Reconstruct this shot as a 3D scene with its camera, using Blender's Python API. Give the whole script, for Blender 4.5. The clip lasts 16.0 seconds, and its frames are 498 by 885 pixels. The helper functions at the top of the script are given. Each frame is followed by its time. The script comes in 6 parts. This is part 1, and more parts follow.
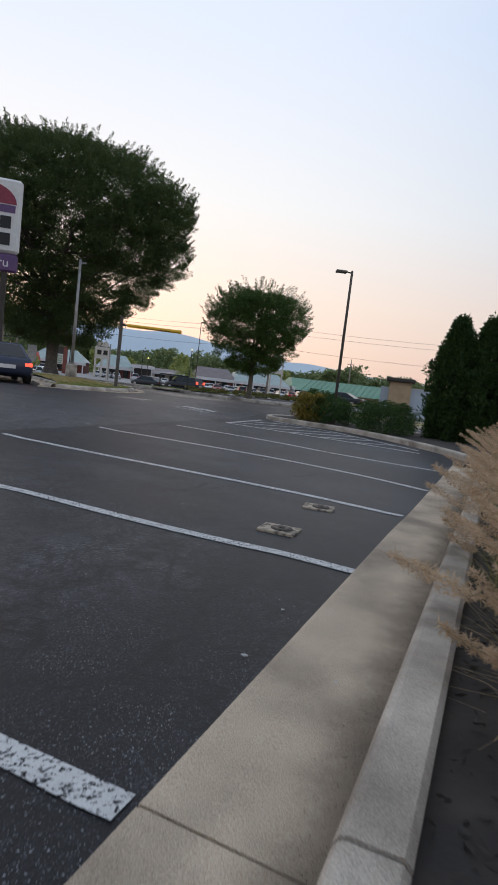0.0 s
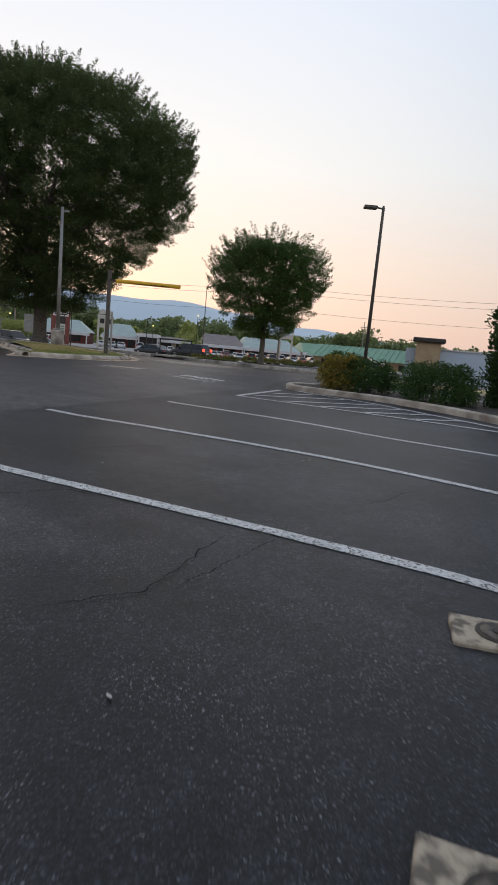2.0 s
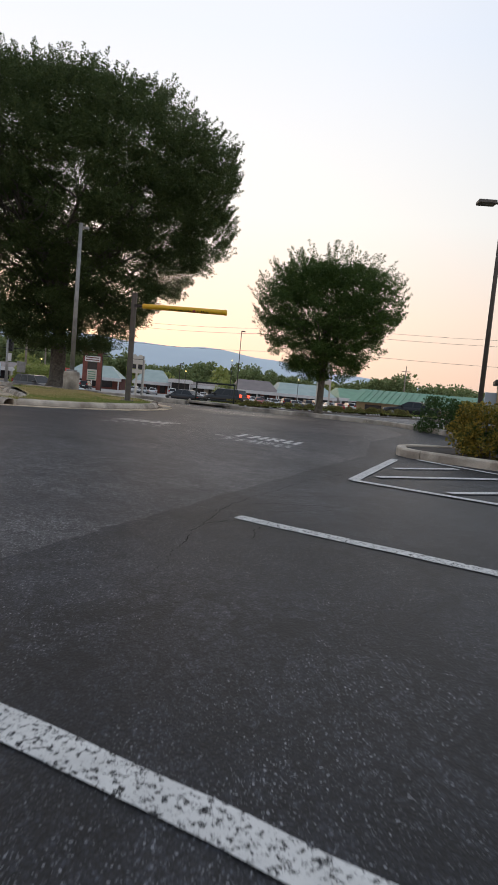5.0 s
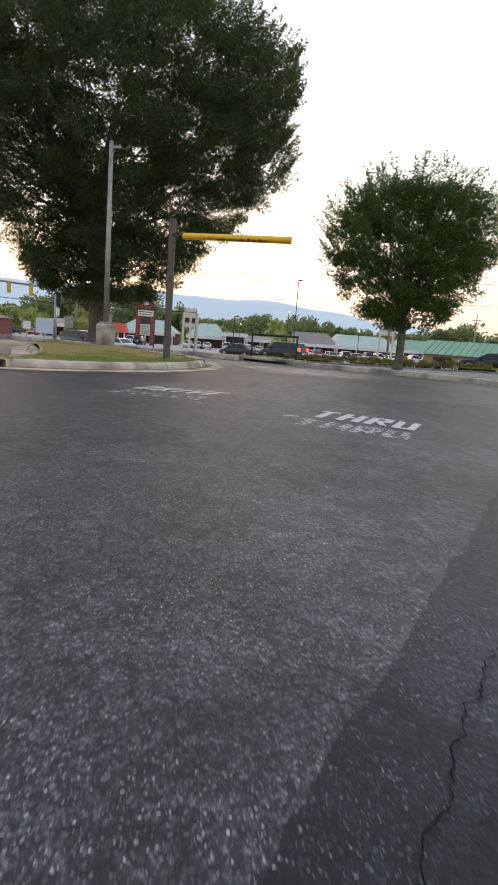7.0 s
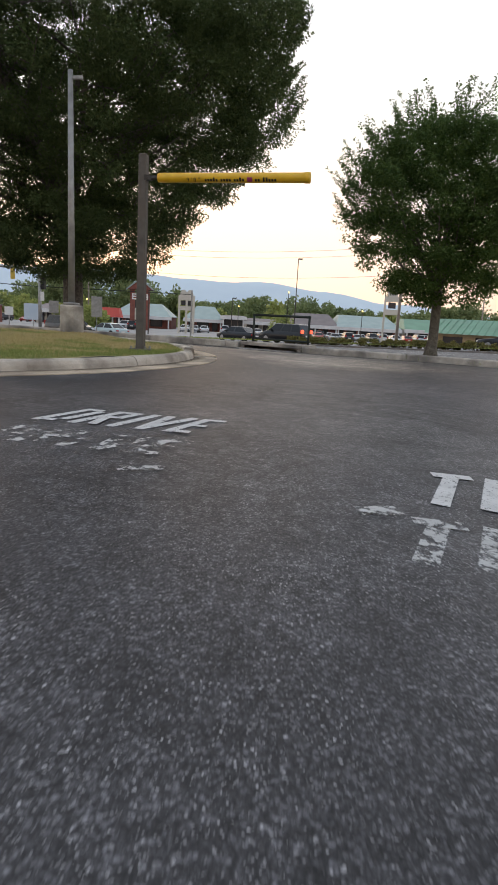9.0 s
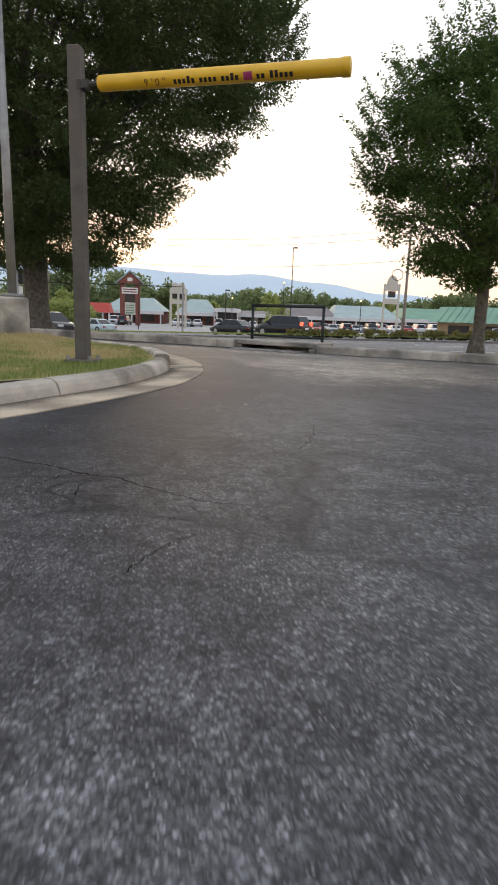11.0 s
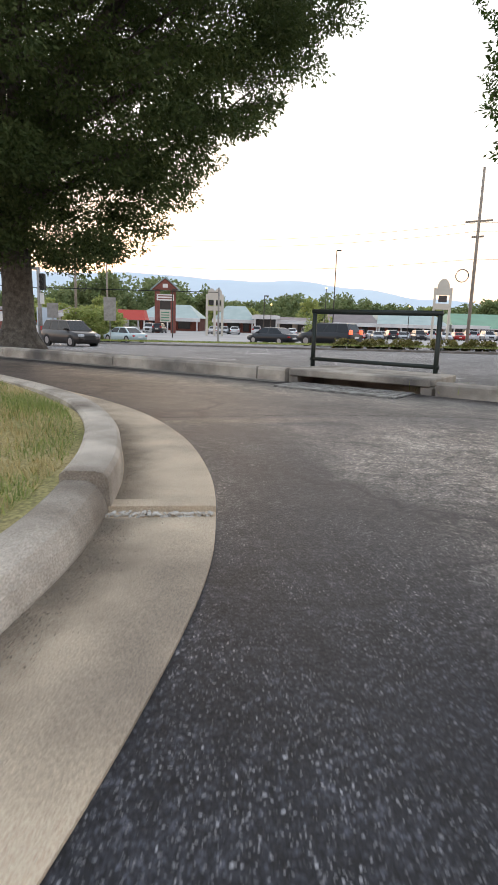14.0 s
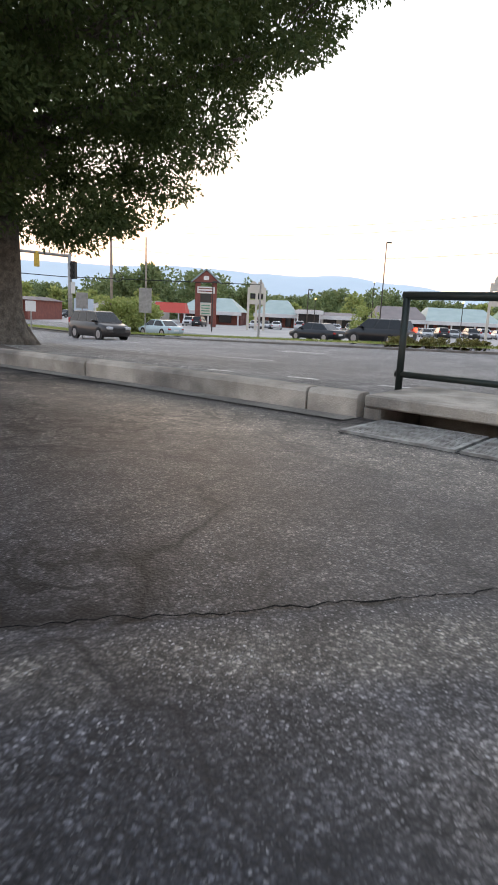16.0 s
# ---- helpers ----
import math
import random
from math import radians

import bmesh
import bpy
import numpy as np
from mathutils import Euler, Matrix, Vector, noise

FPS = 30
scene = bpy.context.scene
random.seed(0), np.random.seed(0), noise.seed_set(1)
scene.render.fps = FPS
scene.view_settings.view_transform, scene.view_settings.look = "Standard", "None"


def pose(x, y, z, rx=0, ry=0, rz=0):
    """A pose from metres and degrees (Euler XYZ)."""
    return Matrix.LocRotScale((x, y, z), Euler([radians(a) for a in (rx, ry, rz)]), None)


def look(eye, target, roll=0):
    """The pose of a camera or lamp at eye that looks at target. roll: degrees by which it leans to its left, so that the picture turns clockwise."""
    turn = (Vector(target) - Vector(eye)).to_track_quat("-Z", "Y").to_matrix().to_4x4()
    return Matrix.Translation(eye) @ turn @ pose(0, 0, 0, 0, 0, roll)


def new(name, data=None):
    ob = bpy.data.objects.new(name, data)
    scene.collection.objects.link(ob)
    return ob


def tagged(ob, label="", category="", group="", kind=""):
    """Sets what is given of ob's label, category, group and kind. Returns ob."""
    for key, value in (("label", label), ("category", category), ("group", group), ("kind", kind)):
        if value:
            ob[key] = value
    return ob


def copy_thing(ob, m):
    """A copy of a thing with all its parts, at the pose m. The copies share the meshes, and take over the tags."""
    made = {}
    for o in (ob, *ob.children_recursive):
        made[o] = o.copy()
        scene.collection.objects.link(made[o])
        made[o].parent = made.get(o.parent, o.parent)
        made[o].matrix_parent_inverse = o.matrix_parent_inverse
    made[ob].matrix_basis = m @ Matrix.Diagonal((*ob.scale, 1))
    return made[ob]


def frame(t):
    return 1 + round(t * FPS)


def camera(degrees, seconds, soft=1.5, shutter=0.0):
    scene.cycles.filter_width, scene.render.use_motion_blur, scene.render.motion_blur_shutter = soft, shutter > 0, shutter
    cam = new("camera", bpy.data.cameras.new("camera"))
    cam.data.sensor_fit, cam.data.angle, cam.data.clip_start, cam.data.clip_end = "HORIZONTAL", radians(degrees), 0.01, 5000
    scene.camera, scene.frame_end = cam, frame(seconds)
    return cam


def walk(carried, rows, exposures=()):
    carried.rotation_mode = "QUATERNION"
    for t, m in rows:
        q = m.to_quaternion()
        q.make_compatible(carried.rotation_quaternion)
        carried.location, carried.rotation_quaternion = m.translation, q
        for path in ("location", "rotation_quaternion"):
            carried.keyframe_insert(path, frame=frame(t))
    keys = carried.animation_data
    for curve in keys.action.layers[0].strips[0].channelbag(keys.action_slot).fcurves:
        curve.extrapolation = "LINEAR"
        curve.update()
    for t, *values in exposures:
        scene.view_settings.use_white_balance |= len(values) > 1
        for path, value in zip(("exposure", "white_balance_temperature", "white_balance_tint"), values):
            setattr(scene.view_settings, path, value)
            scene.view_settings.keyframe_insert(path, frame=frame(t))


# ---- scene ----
cam = camera(46.1, 16.0, 1.6, 0.18)
PATH = [
    (0, (0.214, -4.258, 0.974), (0.257, -2.268, 0.773), 6.7),
    (0.5, (0.128, -3.396, 1.04), (0.176, -1.42, 0.732), 4.9),
    (1, (0.115, -2.494, 0.866), (0.119, -0.531, 0.482), 3.4),
    (1.5, (0.135, -1.523, 0.844), (0.148, 0.446, 0.494), 3.9),
    (2, (0.102, -0.569, 0.801), (0.122, 1.407, 0.488), 5.3),
    (2.5, (-0.054, 0.385, 0.737), (-0.144, 2.359, 0.428), 5.4),
    (3, (-0.226, 1.311, 0.723), (-0.282, 3.294, 0.467), 5.2),
    (3.5, (-0.43, 2.259, 0.734), (-0.531, 4.243, 0.507), 5.4),
    (4, (-0.642, 3.248, 0.747), (-0.733, 5.239, 0.582), 5.2),
    (6.3, (-1.265, 7.349, 0.626), (-1.422, 9.33, 0.399), 4.3),
    (6.5, (-1.314, 7.71, 0.665), (-1.526, 9.681, 0.403), 4.3),
    (7, (-1.487, 8.531, 0.677), (-1.756, 10.483, 0.337), 4.3),
    (7.5, (-1.699, 9.384, 0.732), (-1.978, 11.341, 0.423), 3.0),
    (8, (-1.85, 10.259, 0.733), (-2.118, 12.212, 0.393), 3.1),
    (8.5, (-1.986, 11.191, 0.687), (-2.278, 13.141, 0.353), 2.3),
    (8.7, (-2.032, 11.52, 0.66), (-2.305, 13.466, 0.288), 3.2),
    (10.8, (-2.597, 15.105, 0.707), (-2.813, 17.045, 0.272), 2.1),
    (11, (-2.688, 15.472, 0.67), (-2.941, 17.411, 0.25), 2.0),
    (11.5, (-2.899, 16.39, 0.717), (-3.262, 18.326, 0.369), 1.3),
    (12, (-3.018, 17.24, 0.685), (-3.318, 19.179, 0.294), 1.8),
    (12.5, (-3.203, 18.095, 0.744), (-3.533, 20.037, 0.395), 0.8),
    (13, (-3.378, 18.975, 0.73), (-3.771, 20.893, 0.32), 1.5),
    (13.5, (-3.567, 19.851, 0.777), (-3.917, 21.788, 0.42), 0.3),
    (14, (-3.715, 20.621, 0.756), (-4.093, 22.542, 0.353), 1.7),
    (14.5, (-3.892, 21.47, 0.791), (-4.234, 23.409, 0.443), 0.6),
    (15, (-4.037, 22.26, 0.747), (-4.454, 24.172, 0.332), 2.3),
    (15.5, (-4.242, 23.142, 0.756), (-4.718, 25.055, 0.419), 2.5),
    (16, (-4.416, 23.922, 0.707), (-4.921, 25.81, 0.282), 2.6),
]
EXPOSURES = [(0, -0.16, 6200, 10), (1, -0.02, 6050, 10), (1.5, 0.06, 6300, 10), (2, -0.14, 6500, 10), (3, -0.06, 6550, 10), (3.5, -0.22, 6650, 10), (4, -0.24, 6700, 10), (7, 0.54, 6850, 10),
             (7.5, 0.44, 6900, 10), (8.5, 0.30, 6900, 10), (11, 0.58, 6900, 10), (11.5, 0.48, 6950, 10), (12.5, 0.50, 6900, 10), (13.5, 0.82, 6900, 10), (14, 0.82, 6900, 10), (14.5, 0.64, 6900, 10),
             (15, 0.48, 6850, 10), (15.5, 0.74, 6700, 10), (16, 0.82, 6650, 10)]
walk(cam, [(t, look(eye, target, roll)) for t, eye, target, roll in PATH], EXPOSURES)

# ---------- world and sun ----------
world = bpy.data.worlds.new("dusk_sky")
scene.world = world
world.use_nodes = True
wt = world.node_tree
wt.nodes.clear()


def wnode(kind, **kw):
    n = wt.nodes.new(kind)
    for k, v in kw.items():
        n.inputs[k].default_value = v
    return n


SUN_AZ, SUN_EL = 22.0, 2.5        # degrees left of +y, degrees up
w_out = wnode("ShaderNodeOutputWorld")
w_sky = wnode("ShaderNodeTexSky")
w_sky.sky_type, w_sky.sun_disc = "NISHITA", False
w_sky.sun_elevation, w_sky.sun_rotation = radians(SUN_EL), radians(-SUN_AZ)
w_sky.dust_density, w_sky.air_density, w_sky.ozone_density = 1.6, 1.0, 1.2
w_bg = wnode("ShaderNodeBackground", Strength=0.02)
wt.links.new(w_sky.outputs[0], w_bg.inputs[0])
w_tc = wnode("ShaderNodeTexCoord")
w_sep = wnode("ShaderNodeSeparateXYZ")
wt.links.new(w_tc.outputs["Generated"], w_sep.inputs[0])
w_ramp = wnode("ShaderNodeValToRGB")
wt.links.new(w_sep.outputs[2], w_ramp.inputs[0])
stops = [(0.0, (0.74, 0.54, 0.49)), (0.05, (0.80, 0.58, 0.50)), (0.14, (0.80, 0.665, 0.60)), (0.28, (0.69, 0.735, 0.79)),
         (0.50, (0.53, 0.66, 0.86)), (1.0, (0.50, 0.57, 0.70))]
w_ramp.color_ramp.elements.remove(w_ramp.color_ramp.elements[1])
for i, (p, c) in enumerate(stops):
    e = w_ramp.color_ramp.elements[0] if i == 0 else w_ramp.color_ramp.elements.new(p)
    e.position, e.color = p, (*c, 1)
# after-glow towards the set sun
w_dot = wt.nodes.new("ShaderNodeVectorMath")
w_dot.operation = "DOT_PRODUCT"
wt.links.new(w_tc.outputs["Generated"], w_dot.inputs[0])
ga, ge = radians(SUN_AZ), radians(26)
w_dot.inputs[1].default_value = (-math.sin(ga) * math.cos(ge), math.cos(ga) * math.cos(ge), math.sin(ge))
w_glow = wnode("ShaderNodeMapRange")
w_glow.interpolation_type = "SMOOTHSTEP"
w_glow.inputs[1].default_value, w_glow.inputs[2].default_value = 0.56, 1.0
wt.links.new(w_dot.outputs["Value"], w_glow.inputs[0])
w_mix = wnode("ShaderNodeMix")
w_mix.data_type, w_mix.blend_type = "RGBA", "ADD"
w_mix.inputs[7].default_value = (0.34, 0.26, 0.165, 1)
wt.links.new(w_glow.outputs[0], w_mix.inputs[0])
wt.links.new(w_ramp.outputs[0], w_mix.inputs[6])
w_bg2 = wnode("ShaderNodeBackground", Strength=1.04)
wt.links.new(w_mix.outputs[2], w_bg2.inputs[0])
w_add = wnode("ShaderNodeAddShader")
wt.links.new(w_bg.outputs[0], w_add.inputs[0])
wt.links.new(w_bg2.outputs[0], w_add.inputs[1])
wt.links.new(w_add.outputs[0], w_out.inputs[0])

sun = new("sun", bpy.data.lights.new("sun", "SUN"))
sun.data.energy, sun.data.angle, sun.data.color = 0.22, radians(24), (1.0, 0.80, 0.62)
sun.matrix_world = look((0, 0, 0), (math.sin(ga), -math.cos(ga), -math.tan(radians(7))))


# ---------- materials ----------
def material(name, col, rough=0.8, metal=0.0, col2=None, scale=6.0, fine=0.0, fine_scale=120.0, bump=0.0, bump_scale=60.0, obj_random=0.0, island=0.0, spec=0.5, stain=None, stain_scale=0.5, detail=6.0, lo=0.35, hi=0.65):
    """Two scales of noise over a base colour, with relief from a finer noise."""
    m = bpy.data.materials.new(name)
    m.use_nodes = True
    t = m.node_tree
    b = t.nodes["Principled BSDF"]
    b.inputs["Roughness"].default_value, b.inputs["Metallic"].default_value = rough, metal
    b.inputs["Specular IOR Level"].default_value = spec
    tc = t.nodes.new("ShaderNodeTexCoord")

    def nz(s, det=detail):
        n = t.nodes.new("ShaderNodeTexNoise")
        n.inputs["Scale"].default_value, n.inputs["Detail"].default_value = s, det
        t.links.new(tc.outputs["Object"], n.inputs["Vector"])
        return n

    def ranged(sock, a, c):
        r = t.nodes.new("ShaderNodeMapRange")
        r.inputs[1].default_value, r.inputs[2].default_value = a, c
        t.links.new(sock, r.inputs[0])
        return r.outputs[0]

    def mix(f, a, c, mode="MIX"):
        x = t.nodes.new("ShaderNodeMix")
        x.data_type, x.blend_type = "RGBA", mode
        for i, v in ((0, f), (6, a), (7, c)):
            if hasattr(v, "is_output"):
                t.links.new(v, x.inputs[i])
            else:
                x.inputs[i].default_value = v
        return x.outputs[2]

    c1 = (*col, 1)
    c2 = (*(col2 or tuple(v * 0.75 for v in col)), 1)
    out = mix(ranged(nz(scale).outputs[0], lo, hi), c1, c2)
    if stain:
        out = mix(ranged(nz(stain_scale, 4).outputs[0], 0.45, 0.68), out, (*stain, 1))
    if fine:
        g = nz(fine_scale, 2)
        out = mix(fine, out, ranged(g.outputs[0], 0.3, 0.7), "OVERLAY")
    if obj_random or island:
        src = t.nodes.new("ShaderNodeObjectInfo").outputs["Random"] if obj_random else t.nodes.new("ShaderNodeNewGeometry").outputs["Random Per Island"]
        k = obj_random or island
        mr = t.nodes.new("ShaderNodeMapRange")
        mr.inputs[3].default_value, mr.inputs[4].default_value = 1 - k, 1 + k
        t.links.new(src, mr.inputs[0])
        vm = t.nodes.new("ShaderNodeVectorMath")
        vm.operation = "SCALE"
        t.links.new(out, vm.inputs[0])
        t.links.new(mr.outputs[0], vm.inputs["Scale"])
        out = vm.outputs[0]
    t.links.new(out, b.inputs["Base Color"])
    if bump:
        bp = t.nodes.new("ShaderNodeBump")
        bp.inputs["Strength"].default_value, bp.inputs["Distance"].default_value = min(1.0, bump), 0.01
        t.links.new(nz(bump_scale, 3).outputs[0], bp.inputs["Height"])
        t.links.new(bp.outputs[0], b.inputs["Normal"])
    return m


def leafy(name, col, col2, island=0.45, back=0.35):
    """Leaves: two greens by leaf, some light let through."""
    m = bpy.data.materials.new(name)
    m.use_nodes = True
    t = m.node_tree
    b = t.nodes["Principled BSDF"]
    b.inputs["Roughness"].default_value = 0.6
    b.inputs["Specular IOR Level"].default_value = 0.25
    geo = t.nodes.new("ShaderNodeNewGeometry")
    x = t.nodes.new("ShaderNodeMix")
    x.data_type = "RGBA"
    t.links.new(geo.outputs["Random Per Island"], x.inputs[0])
    x.inputs[6].default_value, x.inputs[7].default_value = (*col, 1), (*col2, 1)
    t.links.new(x.outputs[2], b.inputs["Base Color"])
    tr = t.nodes.new("ShaderNodeBsdfTranslucent")
    t.links.new(x.outputs[2], tr.inputs[0])
    ms = t.nodes.new("ShaderNodeMixShader")
    ms.inputs[0].default_value = back
    t.links.new(b.outputs[0], ms.inputs[1])
    t.links.new(tr.outputs[0], ms.inputs[2])
    t.links.new(ms.outputs[0], t.nodes["Material Output"].inputs[0])
    return m


def glowing(name, col, strength):
    m = material(name, col, 0.4)
    b = m.node_tree.nodes["Principled BSDF"]
    b.inputs["Emission Color"].default_value, b.inputs["Emission Strength"].default_value = (*col, 1), strength
    return m


def asphalt(name, base, worn, crack=0.6, spots=(), rough=0.54):
    """Aggregate speckle, worn lighter patches, dark cracks."""
    m = bpy.data.materials.new(name)
    m.use_nodes = True
    t = m.node_tree
    b = t.nodes["Principled BSDF"]
    b.inputs["Roughness"].default_value, b.inputs["Specular IOR Level"].default_value = rough, 0.3
    tc = t.nodes.new("ShaderNodeTexCoord")

    def tex(kind, s, **kw):
        n = t.nodes.new(kind)
        n.inputs["Scale"].default_value = s
        for k, v in kw.items():
            n.inputs[k].default_value = v
        t.links.new(tc.outputs["Object"], n.inputs["Vector"])
        return n

    def ranged(sock, a, c, lo=0.0, hi=1.0):
        r = t.nodes.new("ShaderNodeMapRange")
        for i, v in ((1, a), (2, c), (3, lo), (4, hi)):
            r.inputs[i].default_value = v
        t.links.new(sock, r.inputs[0])
        return r.outputs[0]

    def mix(f, a, c, mode="MIX"):
        x = t.nodes.new("ShaderNodeMix")
        x.data_type, x.blend_type = "RGBA", mode
        for i, v in ((0, f), (6, a), (7, c)):
            if hasattr(v, "is_output"):
                t.links.new(v, x.inputs[i])
            else:
                x.inputs[i].default_value = v
        return x.outputs[2]

    patch = ranged(tex("ShaderNodeTexNoise", 0.35, Detail=5.0, Roughness=0.6).outputs[0], 0.42, 0.60)
    out = mix(patch, (*base, 1), (*worn, 1))
    mott = ranged(tex("ShaderNodeTexNoise", 26.0, Detail=5.0, Roughness=0.75).outputs[0], 0.36, 0.66, 0.72, 1.3)
    wobble = tex("ShaderNodeTexNoise", 1.3, Detail=4.0)
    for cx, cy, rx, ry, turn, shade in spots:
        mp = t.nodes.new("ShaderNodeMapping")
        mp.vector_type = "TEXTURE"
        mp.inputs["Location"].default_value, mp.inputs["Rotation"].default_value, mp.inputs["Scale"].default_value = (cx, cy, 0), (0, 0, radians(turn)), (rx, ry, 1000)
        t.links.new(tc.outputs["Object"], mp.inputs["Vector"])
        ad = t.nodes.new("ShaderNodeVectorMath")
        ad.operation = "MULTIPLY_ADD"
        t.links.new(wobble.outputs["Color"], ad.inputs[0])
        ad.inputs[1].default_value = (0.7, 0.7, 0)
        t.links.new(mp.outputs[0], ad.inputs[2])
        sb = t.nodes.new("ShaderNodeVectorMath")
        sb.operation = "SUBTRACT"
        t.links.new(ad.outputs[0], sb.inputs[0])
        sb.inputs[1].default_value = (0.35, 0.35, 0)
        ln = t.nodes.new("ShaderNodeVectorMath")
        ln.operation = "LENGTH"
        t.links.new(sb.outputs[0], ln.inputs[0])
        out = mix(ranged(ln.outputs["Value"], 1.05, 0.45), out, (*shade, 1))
    blotch = ranged(tex("ShaderNodeTexNoise", 6.5, Detail=7.0, Roughness=0.72).outputs[0], 0.36, 0.66, 0.6, 1.5)
    for grade in (mott, blotch):
        sc = t.nodes.new("ShaderNodeVectorMath")
        sc.operation = "SCALE"
        t.links.new(out, sc.inputs[0])
        t.links.new(grade, sc.inputs["Scale"])
        out = sc.outputs[0]
    blot = ranged(tex("ShaderNodeTexNoise", 2.2, Detail=4.0).outputs[0], 0.35, 0.7, 0.0, 0.45)
    out = mix(blot, out, (*[v * 0.6 for v in base], 1))
    # stones
    def cells(scale):
        v = tex("ShaderNodeTexVoronoi", scale, Randomness=1.0)
        c = t.nodes.new("ShaderNodeSeparateColor")
        t.links.new(v.outputs["Color"], c.inputs[0])
        return v, c

    def times(f, g):
        n = t.nodes.new("ShaderNodeMath")
        n.operation = "MULTIPLY"
        t.links.new(f, n.inputs[0])
        t.links.new(g, n.inputs[1])
        return n.outputs[0]

    def scaled(col, f):
        n = t.nodes.new("ShaderNodeVectorMath")
        n.operation = "SCALE"
        t.links.new(col, n.inputs[0])
        t.links.new(f, n.inputs["Scale"])
        return n.outputs[0]

    jog = tex("ShaderNodeTexNoise", 55.0, Detail=2.0)
    jv = t.nodes.new("ShaderNodeVectorMath")
    jv.operation = "MULTIPLY_ADD"
    t.links.new(jog.outputs["Color"], jv.inputs[0])
    jv.inputs[1].default_value = (0.016, 0.016, 0.0)
    t.links.new(tc.outputs["Object"], jv.inputs[2])
    vor, stone = cells(112.0)
    t.links.new(jv.outputs[0], vor.inputs["Vector"])
    vor2, stone2 = cells(260.0)
    out = scaled(out, ranged(stone.outputs[0], 0.60, 1.0, 0.80, 2.4))
    out = scaled(out, ranged(vor.outputs["Distance"], 0.30, 0.62, 1.1, 0.55))
    out = scaled(out, ranged(stone2.outputs[0], 0.1, 1.0, 0.65, 1.45))
    sparse = ranged(tex("ShaderNodeTexNoise", 1.9, Detail=4.0, Roughness=0.6).outputs[0], 0.40, 0.60, 0.25, 1.0)
    chip = ranged(vor.outputs["Distance"], 0.26, 0.40, 1.0, 0.0)
    fleck = ranged(stone.outputs[1], 0.87, 0.94)
    out = mix(times(times(fleck, sparse), chip), out, (*[min(1, v * 2.6 + 0.18) for v in worn], 1))
    grit = ranged(stone2.outputs[1], 0.93, 0.98)
    out = mix(times(grit, sparse), out, (*[min(1, v * 1.6 + 0.07) for v in worn], 1))
    # cracks
    wob = t.nodes.new("ShaderNodeTexNoise")
    wob.inputs["Scale"].default_value, wob.inputs["Detail"].default_value = 2.5, 4.0
    t.links.new(tc.outputs["Object"], wob.inputs["Vector"])
    va = t.nodes.new("ShaderNodeVectorMath")
    va.operation = "MULTIPLY_ADD"
    t.links.new(wob.outputs["Color"], va.inputs[0])
    va.inputs[1].default_value = (0.9, 0.9, 0.0)
    t.links.new(tc.outputs["Object"], va.inputs[2])
    ck = t.nodes.new("ShaderNodeTexVoronoi")
    ck.feature = "DISTANCE_TO_EDGE"
    ck.inputs["Scale"].default_value = 0.75
    t.links.new(va.outputs[0], ck.inputs["Vector"])
    line = ranged(ck.outputs["Distance"], 0.004, 0.016, 1.0, 0.0)
    where = ranged(tex("ShaderNodeTexNoise", 0.22, Detail=2.0).outputs[0], 0.46, 0.60)
    cm = t.nodes.new("ShaderNodeMath")
    cm.operation = "MULTIPLY"
    t.links.new(line, cm.inputs[0])
    t.links.new(where, cm.inputs[1])
    cf = t.nodes.new("ShaderNodeMath")
    cf.operation = "MULTIPLY"
    t.links.new(cm.outputs[0], cf.inputs[0])
    cf.inputs[1].default_value = crack
    halo = t.nodes.new("ShaderNodeMath")
    halo.operation = "MULTIPLY"
    t.links.new(ranged(ck.outputs["Distance"], 0.01, 0.09, 0.6, 0.0), halo.inputs[0])
    t.links.new(where, halo.inputs[1])
    out = mix(halo.outputs[0], out, (*[v * 0.7 for v in base], 1))
    out = mix(cf.outputs[0], out, (0.003, 0.003, 0.0035, 1))
    al = t.nodes.new("ShaderNodeTexVoronoi")
    al.feature = "DISTANCE_TO_EDGE"
    al.inputs["Scale"].default_value = 6.5
    t.links.new(va.outputs[0], al.inputs["Vector"])
    am = t.nodes.new("ShaderNodeMath")
    am.operation = "MULTIPLY"
    t.links.new(ranged(al.outputs["Distance"], 0.015, 0.10, 0.9 * crack, 0.0), am.inputs[0])
    t.links.new(ranged(tex("ShaderNodeTexNoise", 0.55, Detail=3.0).outputs[0], 0.45, 0.56), am.inputs[1])
    out = mix(am.outputs[0], out, (0.003, 0.003, 0.0035, 1))
    t.links.new(out, b.inputs["Base Color"])
    bp = t.nodes.new("ShaderNodeBump")
    bp.inputs["Strength"].default_value, bp.inputs["Distance"].default_value = 0.22, 0.006
    bp.invert = True
    t.links.new(vor.outputs["Distance"], bp.inputs["Height"])
    t.links.new(bp.outputs[0], b.inputs["Normal"])
    return m


